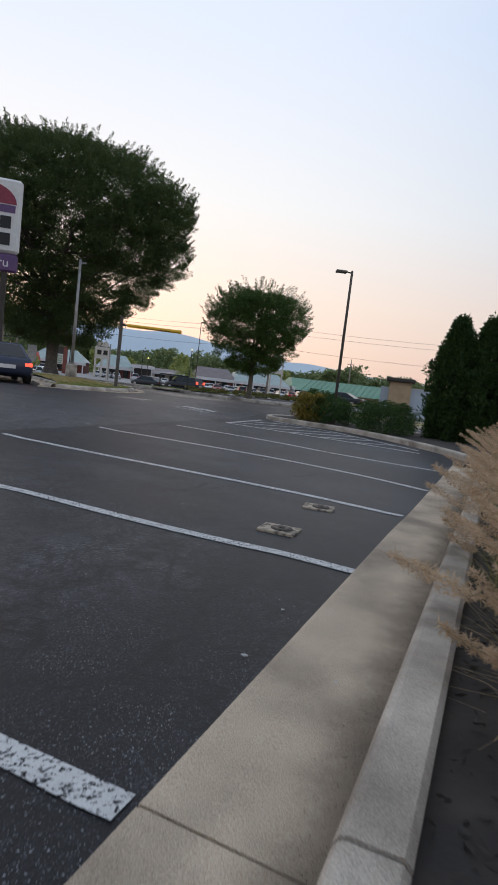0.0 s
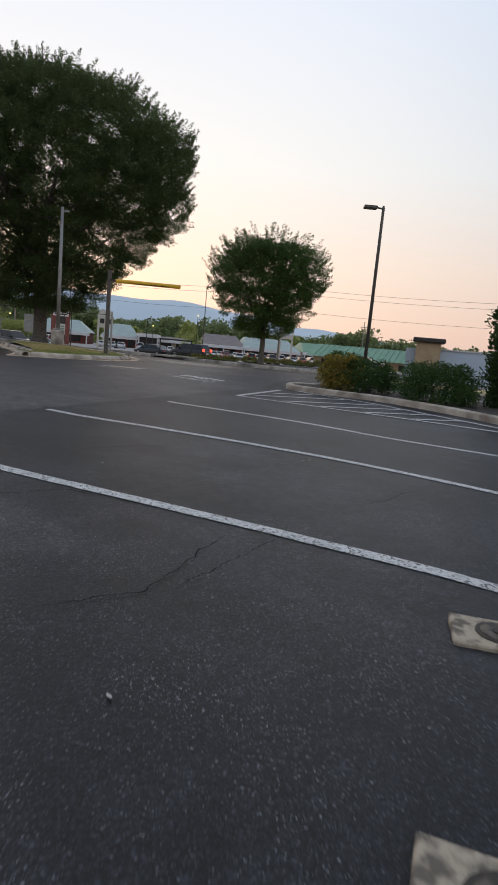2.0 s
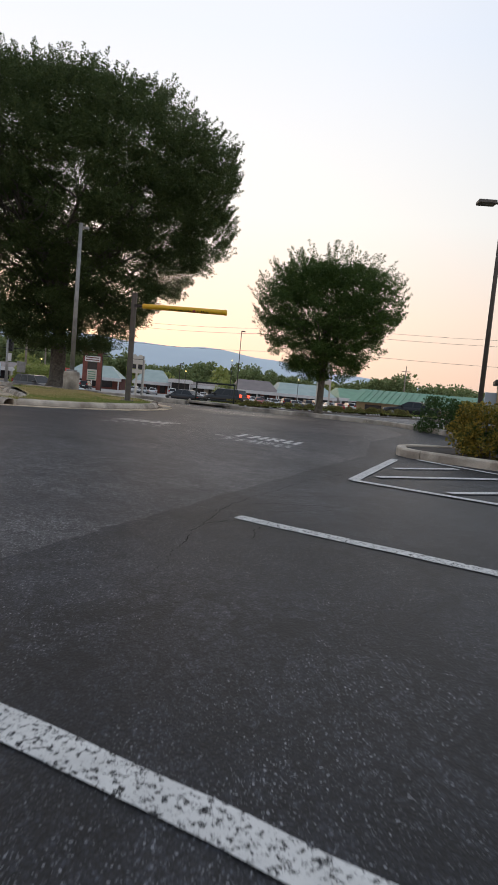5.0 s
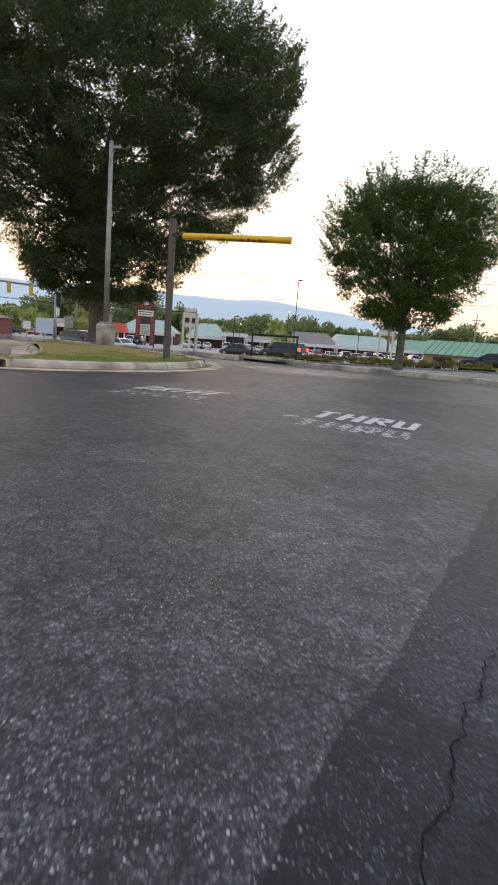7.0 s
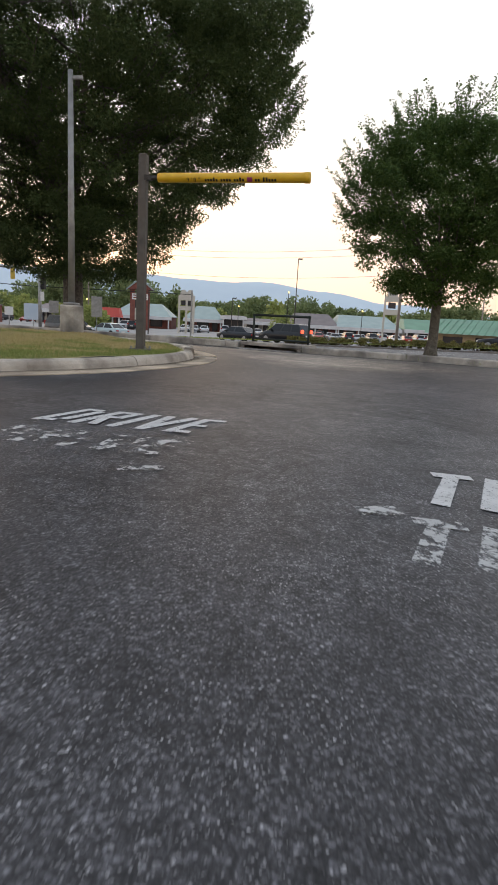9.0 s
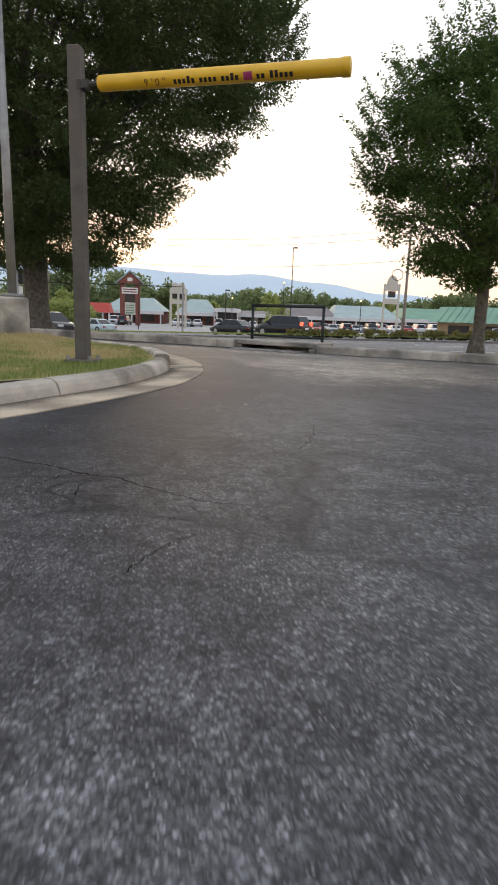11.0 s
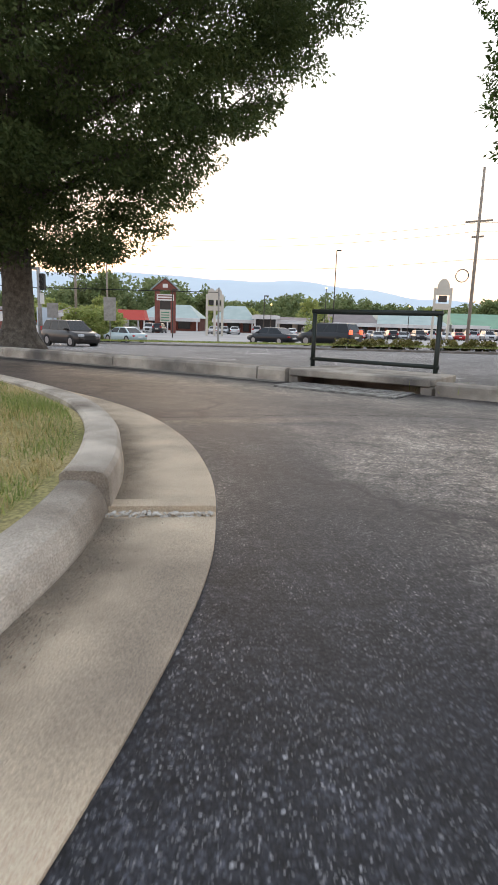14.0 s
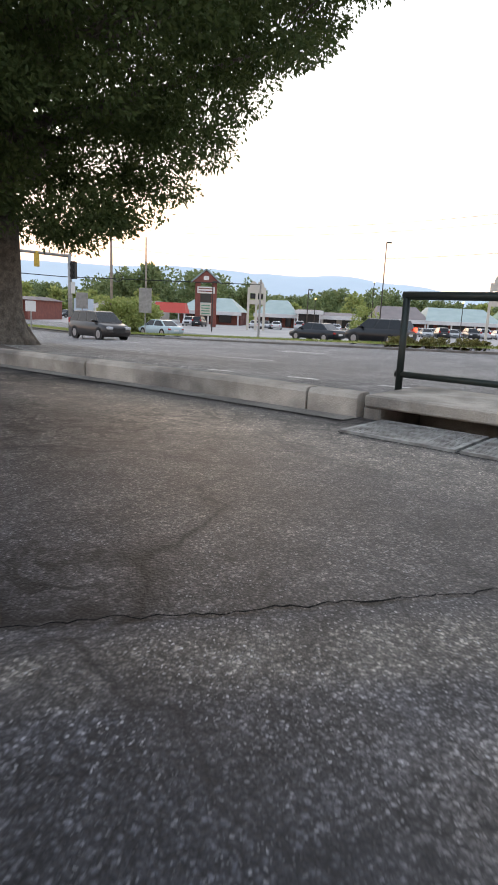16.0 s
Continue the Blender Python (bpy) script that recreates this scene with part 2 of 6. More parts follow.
def worn_paint(name, col, under, amount=0.5, scale=14.0):
    """Road paint worn through to the surface beneath."""
    m = material(name, col, 0.7, col2=tuple(v * 0.85 for v in col), scale=9.0, bump=0.5, bump_scale=90)
    t = m.node_tree
    b = t.nodes["Principled BSDF"]
    tc = t.nodes.new("ShaderNodeTexCoord")
    n = t.nodes.new("ShaderNodeTexNoise")
    n.inputs["Scale"].default_value, n.inputs["Detail"].default_value, n.inputs["Roughness"].default_value = scale, 8.0, 0.7
    t.links.new(tc.outputs["Object"], n.inputs["Vector"])
    r = t.nodes.new("ShaderNodeMapRange")
    r.inputs[1].default_value, r.inputs[2].default_value = 1 - amount - 0.03, 1 - amount + 0.06
    t.links.new(n.outputs[0], r.inputs[0])
    tr = t.nodes.new("ShaderNodeBsdfTransparent")
    ms = t.nodes.new("ShaderNodeMixShader")
    t.links.new(r.outputs[0], ms.inputs[0])
    t.links.new(b.outputs[0], ms.inputs[1])
    t.links.new(tr.outputs[0], ms.inputs[2])
    t.links.new(ms.outputs[0], t.nodes["Material Output"].inputs[0])
    return m


M_LOT = asphalt("lot_asphalt", (0.0088, 0.0098, 0.0132), (0.036, 0.0372, 0.0445), 0.9, [(-4.5, 26.7, 9.5, 2.2, -24, (0.086, 0.077, 0.073)), (0.55, -0.9, 0.75, 3.2, -25, (0.0068, 0.0075, 0.0098)), (-0.6, -0.8, 0.75, 0.42, -22, (0.052, 0.052, 0.060)), (-1.15, 2.35, 0.8, 0.38, -25, (0.042, 0.042, 0.049)), (-0.2, 4.1, 1.2, 0.4, -25, (0.036, 0.036, 0.042)), (-5.2, 27.6, 6.0, 0.75, -22, (0.20, 0.175, 0.15)), (-1.0, 26.2, 2.4, 0.5, -14, (0.15, 0.135, 0.12))])
# first spot: pale dust near the road, with grazing sky sheen painted in
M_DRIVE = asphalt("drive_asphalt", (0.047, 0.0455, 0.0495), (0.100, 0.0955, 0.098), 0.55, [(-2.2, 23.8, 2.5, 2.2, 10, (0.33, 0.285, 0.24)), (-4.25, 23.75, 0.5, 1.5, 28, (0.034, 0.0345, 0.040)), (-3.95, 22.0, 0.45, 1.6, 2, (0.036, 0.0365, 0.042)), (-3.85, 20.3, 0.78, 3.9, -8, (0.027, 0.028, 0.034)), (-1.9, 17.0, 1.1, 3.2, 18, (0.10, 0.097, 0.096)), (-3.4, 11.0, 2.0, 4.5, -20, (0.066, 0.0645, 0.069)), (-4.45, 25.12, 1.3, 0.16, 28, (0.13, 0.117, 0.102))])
M_ROAD = asphalt("road_asphalt", (0.19, 0.183, 0.18), (0.26, 0.25, 0.243), 0.2, (), 0.85)
M_CRACK = material("crack_shadow", (0.007, 0.007, 0.008), 1.0, spec=0.1)
M_CONC = material("gutter_concrete", (0.66, 0.53, 0.385), 0.92, col2=(0.53, 0.42, 0.30), scale=2.2, fine=0.28, fine_scale=210, bump=0.9, bump_scale=170, stain=(0.30, 0.24, 0.18), stain_scale=1.1)
M_KERB = material("kerb_concrete", (0.60, 0.53, 0.44), 0.92, col2=(0.42, 0.365, 0.30), scale=3.0, fine=0.25, fine_scale=170, bump=0.9, bump_scale=110, stain=(0.19, 0.155, 0.12), stain_scale=1.6)
M_CONC2 = material("old_concrete", (0.50, 0.45, 0.385), 0.95, col2=(0.35, 0.31, 0.26), scale=4.0, fine=0.18, fine_scale=120, bump=0.7, bump_scale=70, stain=(0.12, 0.11, 0.10), stain_scale=1.0)
M_PAINT = worn_paint("stall_paint", (0.62, 0.61, 0.59), (0.05, 0.05, 0.05), 0.455, 60.0)
M_PAINT2 = worn_paint("faded_paint", (0.50, 0.49, 0.47), (0.08, 0.08, 0.08), 0.54, 12.0)
M_PAINTW = worn_paint("letter_paint", (0.58, 0.57, 0.55), (0.08, 0.08, 0.08), 0.41, 40.0)
M_GHOST = worn_paint("ghost_paint", (0.46, 0.455, 0.44), (0.08, 0.08, 0.08), 0.50, 16.0)
M_ROADPAINT = material("road_paint", (0.72, 0.71, 0.68), 0.7, col2=(0.55, 0.54, 0.52))
M_SOIL = material("dark_soil", (0.060, 0.050, 0.042), 1.0, col2=(0.035, 0.030, 0.026), scale=4.0, bump=0.8, bump_scale=25)
M_TURF = material("turf", (0.22, 0.21, 0.07), 1.0, col2=(0.42, 0.33, 0.16), scale=1.2, fine=0.4, fine_scale=60, bump=0.9, bump_scale=60)
M_FIELD = material("far_ground", (0.10, 0.11, 0.06), 1.0, col2=(0.13, 0.12, 0.08), scale=0.02)
M_FARLOT = material("far_lot", (0.29, 0.28, 0.272), 0.9, col2=(0.36, 0.345, 0.33), scale=0.15)
M_BARK = material("bark", (0.15, 0.132, 0.108), 1.0, col2=(0.075, 0.066, 0.055), scale=9.0, bump=1.0, bump_scale=22, fine=0.3, fine_scale=40)
M_LEAF = leafy("tree_leaf", (0.066, 0.100, 0.034), (0.112, 0.148, 0.053), back=0.44)
M_LEAF2 = leafy("young_tree_leaf", (0.048, 0.092, 0.022), (0.10, 0.155, 0.04), back=0.42)
M_STEEL = material("galvanised_steel", (0.36, 0.35, 0.33), 0.55, 0.6, col2=(0.27, 0.26, 0.245), scale=5.0, bump=0.2)
M_POST = material("weathered_post", (0.12, 0.108, 0.092), 0.8, 0.1, col2=(0.085, 0.074, 0.063), scale=7.0, bump=0.3, stain=(0.13, 0.105, 0.082), stain_scale=1.6)
M_YELLOW = material("yellow_tube", (0.78, 0.47, 0.02), 0.45, col2=(0.70, 0.40, 0.015), scale=4.0)
M_BLACK = material("plain_black", (0.015, 0.015, 0.015), 0.6)
M_PIPE = material("dark_green_pipe", (0.012, 0.022, 0.018), 0.5, 0.2, col2=(0.02, 0.026, 0.022), scale=12.0)
M_LAMPPOLE = material("bronze_lamp_pole", (0.13, 0.115, 0.10), 0.55, 0.3, col2=(0.10, 0.088, 0.075))
M_POLE = material("dark_bronze_pole", (0.045, 0.038, 0.032), 0.55, 0.4, col2=(0.06, 0.052, 0.045))
# ridge colour has the distance haze painted in
M_MOUNT = material("haze_tinted_ridge", (0.52, 0.60, 0.66), 1.0, col2=(0.56, 0.64, 0.69), scale=0.004, spec=0.0)
# leaf greens lightened to paint in distance haze and offset crown self-shadow
M_FOREST = leafy("forest_leaf", (0.15, 0.205, 0.085), (0.26, 0.30, 0.135), back=0.35)
M_FOREST2 = leafy("bright_forest_leaf", (0.26, 0.32, 0.10), (0.40, 0.42, 0.15), back=0.35)


# ---------- helpers of shape ----------
KX, KY = -4.87, 28.08            # a point on the roadside kerb
UX, UY, NX, NY = 0.866, -0.5, 0.5, 0.866


def smooth(a, b, v):
    v = min(1.0, max(0.0, (v - a) / (b - a)))
    return v * v * (3 - 2 * v)


def height(x, y):
    """Lie of the land: the stalls lie a little lower than the drive, the road falls away to the left."""
    d = (x + 1.18) * 0.934 - (y - 9.09) * 0.356
    z = -(0.168 + 0.03 * smooth(0.5, 2, y) * (1 - smooth(7, 10, y))) * smooth(-3.2, 0.3, d) * (1 - smooth(14, 22, y))
    s = (x - KX) * NX + (y - KY) * NY
    u = (x - KX) * UX + (y - KY) * UY
    z += smooth(0.5, 9.0, s) * (-0.22 + 0.03 * max(-45.0, min(4.0, u)))
    return z


def road(u, s):
    """World place of a point u metres along and s metres across from the roadside kerb."""
    x, y = KX + u * UX + s * NX, KY + u * UY + s * NY
    return x, y


def obj(name, me, mat=None, parent=None, label="", category="", group="", kind=""):
    ob = new(name, me)
    if mat is not None:
        me.materials.append(mat)
    if parent is not None:
        ob.parent = parent
    return tagged(ob, label, category, group, kind)


def mesh_of(bm, name, flat=True):
    me = bpy.data.meshes.new(name)
    bm.normal_update()
    bm.to_mesh(me)
    bm.free()
    if not flat:
        for p in me.polygons:
            p.use_smooth = True
    return me


def part(name, bm, mat, parent, label="", soft=False):
    return obj(name, mesh_of(bm, name, not soft), mat, parent, label)


def thing(name, label, category, at=(0, 0, 0), rz=0.0, group=""):
    ob = new(name)
    ob.matrix_basis = pose(*at, 0, 0, rz)
    return tagged(ob, label, category, group)


def box(bm, lo, hi, bevel=0.0, m=None):
    r = bmesh.ops.create_cube(bm, size=1)
    vs = r["verts"]
    c = [(a + b) / 2 for a, b in zip(lo, hi)]
    sz = [b - a for a, b in zip(lo, hi)]
    for v in vs:
        v.co = Vector((v.co.x * sz[0] + c[0], v.co.y * sz[1] + c[1], v.co.z * sz[2] + c[2]))
    if bevel:
        es = list({e for v in vs for e in v.link_edges})
        r = bmesh.ops.bevel(bm, geom=es, offset=bevel, segments=1, affect="EDGES")
        vs = list({v for f in r["faces"] for v in f.verts} | {v for v in vs if v.is_valid})
    if m is not None:
        for v in vs:
            v.co = m @ v.co
    return bm


def tube(bm, pts, radii, sides=8, caps=True):
    """A tube through points; radii one each."""
    rings = []
    pts = [Vector(p) for p in pts]
    for i, p in enumerate(pts):
        a = pts[max(0, i - 1)]
        b = pts[min(len(pts) - 1, i + 1)]
        d = (b - a).normalized()
        side = d.cross(Vector((0, 0, 1)) if abs(d.z) < 0.95 else Vector((1, 0, 0))).normalized()
        up = side.cross(d)
        rings.append([bm.verts.new(p + radii[i] * (math.cos(k * math.tau / sides) * side + math.sin(k * math.tau / sides) * up)) for k in range(sides)])
    for r0, r1 in zip(rings, rings[1:]):
        for k in range(sides):
            bm.faces.new((r0[k], r0[(k + 1) % sides], r1[(k + 1) % sides], r1[k]))
    if caps:
        bm.faces.new(rings[0][::-1])
        bm.faces.new(rings[-1])
    return bm


def dense(poly, step):
    out = []
    for a, b in zip(poly, poly[1:]):
        n = max(1, int(math.hypot(b[0] - a[0], b[1] - a[1]) / step))
        out += [(a[0] + (b[0] - a[0]) * k / n, a[1] + (b[1] - a[1]) * k / n) for k in range(n)]
    return out + [poly[-1]]


def rounded(poly, steps=6):
    """A Catmull-Rom curve through the points."""
    p = [poly[0], *poly, poly[-1]]
    out = []
    for i in range(1, len(p) - 2):
        for k in range(steps):
            t = k / steps
            out.append(tuple(0.5 * (2 * p[i][c] + (p[i + 1][c] - p[i - 1][c]) * t + (2 * p[i - 1][c] - 5 * p[i][c] + 4 * p[i + 1][c] - p[i + 2][c]) * t * t
                                    + (3 * p[i][c] - p[i - 1][c] - 3 * p[i + 1][c] + p[i + 2][c]) * t ** 3) for c in (0, 1)))
    return out + [tuple(poly[-1])]


from mathutils.geometry import delaunay_2d_cdt


def sheet(poly, lift, cell, edge=None, zfun=height, rim_lift=None):
    """A surface laid on the land, bounded by a polygon."""
    rim = dense([*poly, poly[0]], edge or cell)[:-1]
    xs, ys = [p[0] for p in rim], [p[1] for p in rim]
    pts = [Vector(p) for p in rim]
    x = min(xs) + cell * 0.5
    while x < max(xs):
        y = min(ys) + cell * 0.5
        while y < max(ys):
            pts.append(Vector((x + random.uniform(-0.1, 0.1) * cell, y + random.uniform(-0.1, 0.1) * cell)))
            y += cell
        x += cell
    n = len(rim)
    vs, _, fs, *_ = delaunay_2d_cdt(pts, [], [list(range(n))], 1, 1e-5)
    me = bpy.data.meshes.new("sheet")
    edge_at = set() if rim_lift is None else {(round(p[0], 4), round(p[1], 4)) for p in rim}
    me.from_pydata([(v.x, v.y, zfun(v.x, v.y) + (rim_lift if (round(v.x, 4), round(v.y, 4)) in edge_at else lift)) for v in vs], [], [tuple(f) for f in fs])
    me.update()
    if me.polygons and me.polygons[0].normal.z < 0:
        me.flip_normals()
    for p in me.polygons:
        p.use_smooth = True
    return me


def offset(line, d):
    """A line moved d to its left."""
    out = []
    for i, p in enumerate(line):
        a, b = line[max(0, i - 1)], line[min(len(line) - 1, i + 1)]
        dx, dy = b[0] - a[0], b[1] - a[1]
        l = math.hypot(dx, dy) or 1
        out.append((p[0] - dy / l * d, p[1] + dx / l * d))
    return out


def swept(line, profile, zfun=height, jitter=0.0):
    """A profile of (left offset, height) pairs swept along a line on the land, closed at its ends."""
    bm = bmesh.new()
    rings = []
    cols = [offset(line, o) for o, _ in profile]
    for i, p in enumerate(line):
        g = zfun(*p)
        j = random.uniform(-jitter, jitter)
        rings.append([bm.verts.new((cols[k][i][0], cols[k][i][1], g + h + (j if h > 0.03 else 0))) for k, (_, h) in enumerate(profile)])
    n = len(profile)
    for r0, r1 in zip(rings, rings[1:]):
        for k in range(n):
            bm.faces.new((r0[k], r0[(k + 1) % n], r1[(k + 1) % n], r1[k]))
    bm.faces.new(rings[0])
    bm.faces.new(rings[-1][::-1])
    bmesh.ops.recalc_face_normals(bm, faces=bm.faces)
    return bm


def leaves(centres, sizes, count, length, width, rng, flat=0.6, droop=0.2, shell=0.0):
    """Folded leaves strewn round clump centres: numpy arrays in, one mesh out."""
    n = len(centres) * count
    c = np.repeat(centres, count, 0)
    r = np.repeat(sizes, count, 0)
    v = rng.normal(size=(n, 3))
    v /= np.linalg.norm(v, axis=1, keepdims=True)
    rad = rng.random((n, 1)) ** (1 / 3)
    if shell:
        rad = shell + (1 - shell) * rad
    p = c + v * rad * r[:, None] * np.array([1, 1, flat])
    a = v * np.array([1, 1, 0.5]) + rng.normal(size=(n, 3)) * 0.7 - np.array([0, 0, droop])
    a /= np.linalg.norm(a, axis=1, keepdims=True)
    b = np.cross(a, rng.normal(size=(n, 3)))
    b /= np.linalg.norm(b, axis=1, keepdims=True)
    nn = np.cross(a, b)
    l = length * rng.uniform(0.6, 1.3, (n, 1))
    w = width * rng.uniform(0.6, 1.3, (n, 1))
    q = np.stack([p, p + a * l * 0.5 + b * w * 0.5 + nn * w * 0.15, p + a * l, p + a * l * 0.5 - b * w * 0.5 + nn * w * 0.15], 1).reshape(-1, 3)
    i = np.arange(n) * 4
    f = np.stack([i, i + 1, i + 2, i, i + 2, i + 3], 1).reshape(-1, 3)
    me = bpy.data.meshes.new("leaves")
    me.vertices.add(len(q))
    me.vertices.foreach_set("co", q.ravel())
    me.loops.add(len(f) * 3)
    me.loops.foreach_set("vertex_index", f.ravel())
    me.polygons.add(len(f))
    me.polygons.foreach_set("loop_start", np.arange(len(f)) * 3)
    me.update(calc_edges=True)
    return me

# ---------- ground, pavements, road ----------
def far_ground():
    """One sheet to the horizon, in rings that widen outwards."""
    radii = [0, 8, 16, 26, 40, 60, 90, 130, 190, 280, 420, 700, 1200, 2200, 4500]
    vs, fs, n = [(0, 25, -0.45)], [], 64
    for r in radii[1:]:
        for k in range(n):
            x, y = r * math.cos(k * math.tau / n), 25 + r * math.sin(k * math.tau / n)
            vs.append((x, y, height(x, y) - 0.3 - (0.012 * max(0, r - 200) if r < 1200 else 12)))
    for k in range(n):
        fs.append((0, 1 + k, 1 + (k + 1) % n))
    for j in range(len(radii) - 2):
        a, b = 1 + j * n, 1 + (j + 1) * n
        for k in range(n):
            fs.append((a + k, b + k, b + (k + 1) % n, a + (k + 1) % n))
    me = bpy.data.meshes.new("ground")
    me.from_pydata(vs, [], fs)
    for p in me.polygons:
        p.use_smooth = True
    return me


obj("ground", far_ground(), M_FIELD, None, "dull green open land to the foot of the ridge", "ground", "", "structure")

GUT_D = (0.424, 0.906)                      # run of the straight gutter beside the stalls


def gut(k, o=0.0):
    """A point on the gutter's asphalt edge, k metres on, o metres out to the planting."""
    o += 0.01 - 0.02 * k
    return (1.97 + GUT_D[0] * k + GUT_D[1] * o, 1.49 + GUT_D[1] * k - GUT_D[0] * o)


ISLAND = rounded([(-10.6, 24.0), (-9.6, 22.4), (-8.4, 20.3), (-7.6, 18.6), (-7.15, 17.2), (-6.9, 16.45), (-6.4, 16.6), (-5.58, 17.3), (-4.74, 18.6), (-4.37, 19.7), (-4.17, 20.5), (-4.10, 21.2), (-4.12, 22.0), (-4.22, 22.6), (-4.45, 23.33), (-4.89, 24.2), (-5.60, 25.10), (-6.75, 26.03), (-8.6, 27.15), (-9.8, 27.0), (-10.4, 26.0), (-10.6, 24.3)], 8)
ROADSIDE = [(-30, 38.3), (-16, 32.4), (-9.2, 29.95), (-6.6, 29.0), (-4.75, 28.25), (-2.95, 27.45), (-1.9, 27.0), (0.7, 26.4)]
ROADSIDE2 = rounded([(0.7, 26.4), (2.3, 25.4), (3.1, 23.4), (3.5, 21.4), (4.6, 19.6), (8.5, 17.6), (14, 16)], 6)
HEDGE_KERB = rounded([(12.0, 13.6), (6.5, 15.2), (3.0, 16.4), (1.55, 16.15), (1.12, 15.4), (1.4, 14.85), (2.4, 14.25), (3.4, 13.5), (4.3, 12.0), (4.9, 10.2), (5.25, 8.6), (5.45, 7.8)], 6)

lot_poly = [(-34, -16), (-5, -16), gut(-18), gut(6.6), (5.3, 7.9), (6, 17), (14, 17), (14, 15), (10, 19), (3.6, 21.6), (2.6, 25), (0.7, 26.4), (-1.9, 27.0), (-4.75, 28.3), (-9.2, 30.0), (-16, 32.5), (-34, 39)]
lot = obj("pavement_lot", sheet([*lot_poly], 0.0, 0.5), M_LOT, None, "dark cracked asphalt of the parking lot", "pavement", "", "structure")
drive_poly = [(-30, 2), (-5.3, 0.5), (-3.9, 3.2), (-2.45, 7.0), (-1.5, 9.4), (-0.45, 12.2), (0.5, 14.6), (0.9, 17), (2.2, 20), (2.0, 23.5), (0.2, 25.2), (-2.85, 25.85), (-4.13, 25.51), (-4.7, 25.18), (-5.45, 24.8), (-4.6, 23.4), (-4.4, 22), (-4.4, 21), (-4.75, 19.5), (-5.1, 18.6), (-5.9, 17.3), (-7.3, 16.0), (-11, 14.5), (-30, 8.5)]
drive_poly = [(x + 0.035 * noise.noise((x * 2.3, y * 2.3, 1)) + 0.02 * noise.noise((x * 9, y * 9, 5)), y + 0.035 * noise.noise((x * 2.3, y * 2.3, 8))) if -6 < x and y < 17 else (x, y) for x, y in dense([*drive_poly, drive_poly[0]], 0.12)[:-1]]
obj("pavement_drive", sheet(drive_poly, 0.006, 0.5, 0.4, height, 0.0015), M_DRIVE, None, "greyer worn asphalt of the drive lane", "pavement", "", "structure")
road_poly = [road(-130, 0.45), road(-40, 0.45), (-16.2, 33.1), (-9.0, 30.4), (-4.5, 28.9), (-1.5, 28.8), (2.5, 31.6), road(14, 4.6), road(60, 4.6), road(110, 4.6), road(110, 40), road(-130, 40)]
obj("road", sheet(road_poly, -0.03, 1.6, 1.5), M_ROAD, None, "pale grey multi-lane asphalt road", "road", "", "structure")
farlot_poly = [road(-150, 39.5), road(110, 39.5), road(110, 150), road(-150, 150)]
obj("pavement_plaza", sheet(farlot_poly, -0.05, 14.0, 10.0), M_FARLOT, None, "pale asphalt lot of the shopping plaza", "pavement", "", "structure")
verge_poly = [(-2.6, 27.75), (-1.8, 27.3), (0.7, 26.7), (2.7, 25.4), (3.5, 23.2), (4.0, 21.4), (9, 18), (30, 8), road(44, 4.4), road(14, 4.4), (2.5, 31.4), (-1.4, 28.6)]
obj("ground_verge", sheet(verge_poly, 0.05, 0.8, 0.4), M_TURF, None, "dry grass verge between lot and road", "verge", "", "structure")


def mound(x, y):
    return height(x, y) + 0.12 * smooth(0, 6, -5.2 - x) + 0.04 * noise.noise((x * 0.8, y * 0.8, 3))


turf_rim = [p for p in offset(ISLAND, 0.60)]
turf_rim = turf_rim[::2]
obj("ground_island", sheet(turf_rim, 0.125, 0.6, 0.5, mound), M_TURF, None, "sun-dried turf on the raised island", "lawn", "", "structure")
tree_bed = [(-30, 38.4), (-16, 32.55), (-10.2, 30.4), (-9.6, 31.0), (-10.4, 31.6), (-16, 34.2), (-24, 38.5), (-30, 41)]
obj("ground_tree_bed", sheet(tree_bed, 0.1, 0.6, 0.4), M_SOIL, None, "bare soil round the big tree", "soil", "", "structure")
bed_rim = [gut(-16, 0.685), gut(6.0, 0.685), (6.3, 7.6), (16, 4), (12, -20)]
obj("ground_planting", sheet(bed_rim, 0.10, 0.7, 0.4), M_SOIL, None, "dark planting soil behind the kerb", "soil", "", "structure")
hedge_bed = [*offset(HEDGE_KERB, 0.16), (16, 5.5), (16, 13)]
obj("ground_hedge_bed", sheet(hedge_bed, 0.12, 0.7, 0.4), M_SOIL, None, "mulched soil under the hedges", "soil", "", "structure")

roadside_gutter = [(-22, 34.9), (-16, 32.4), (-9.2, 29.95), (-6.6, 29.0), (-4.75, 28.25), (-4.84, 28.06), (-6.69, 28.81), (-9.29, 29.76), (-16.1, 32.2), (-22.1, 34.7)]
M_GUTTER = material("stained_gutter", (0.25, 0.225, 0.195), 0.9, col2=(0.15, 0.135, 0.118), scale=2.5, fine=0.4, fine_scale=150, bump=0.5, bump_scale=90)
obj("pavement_gutter", sheet(roadside_gutter, 0.009, 0.4, 0.4), M_GUTTER, None, "narrow stained concrete gutter along the kerb", "gutter", "", "structure")

# kerbs and gutters: the concrete is poured in lengths, with a joint between each
KERB = [(0.0, -0.2), (0.0, 0.118), (0.018, 0.143), (0.045, 0.15), (0.14, 0.15), (0.16, 0.135), (0.16, -0.2)]


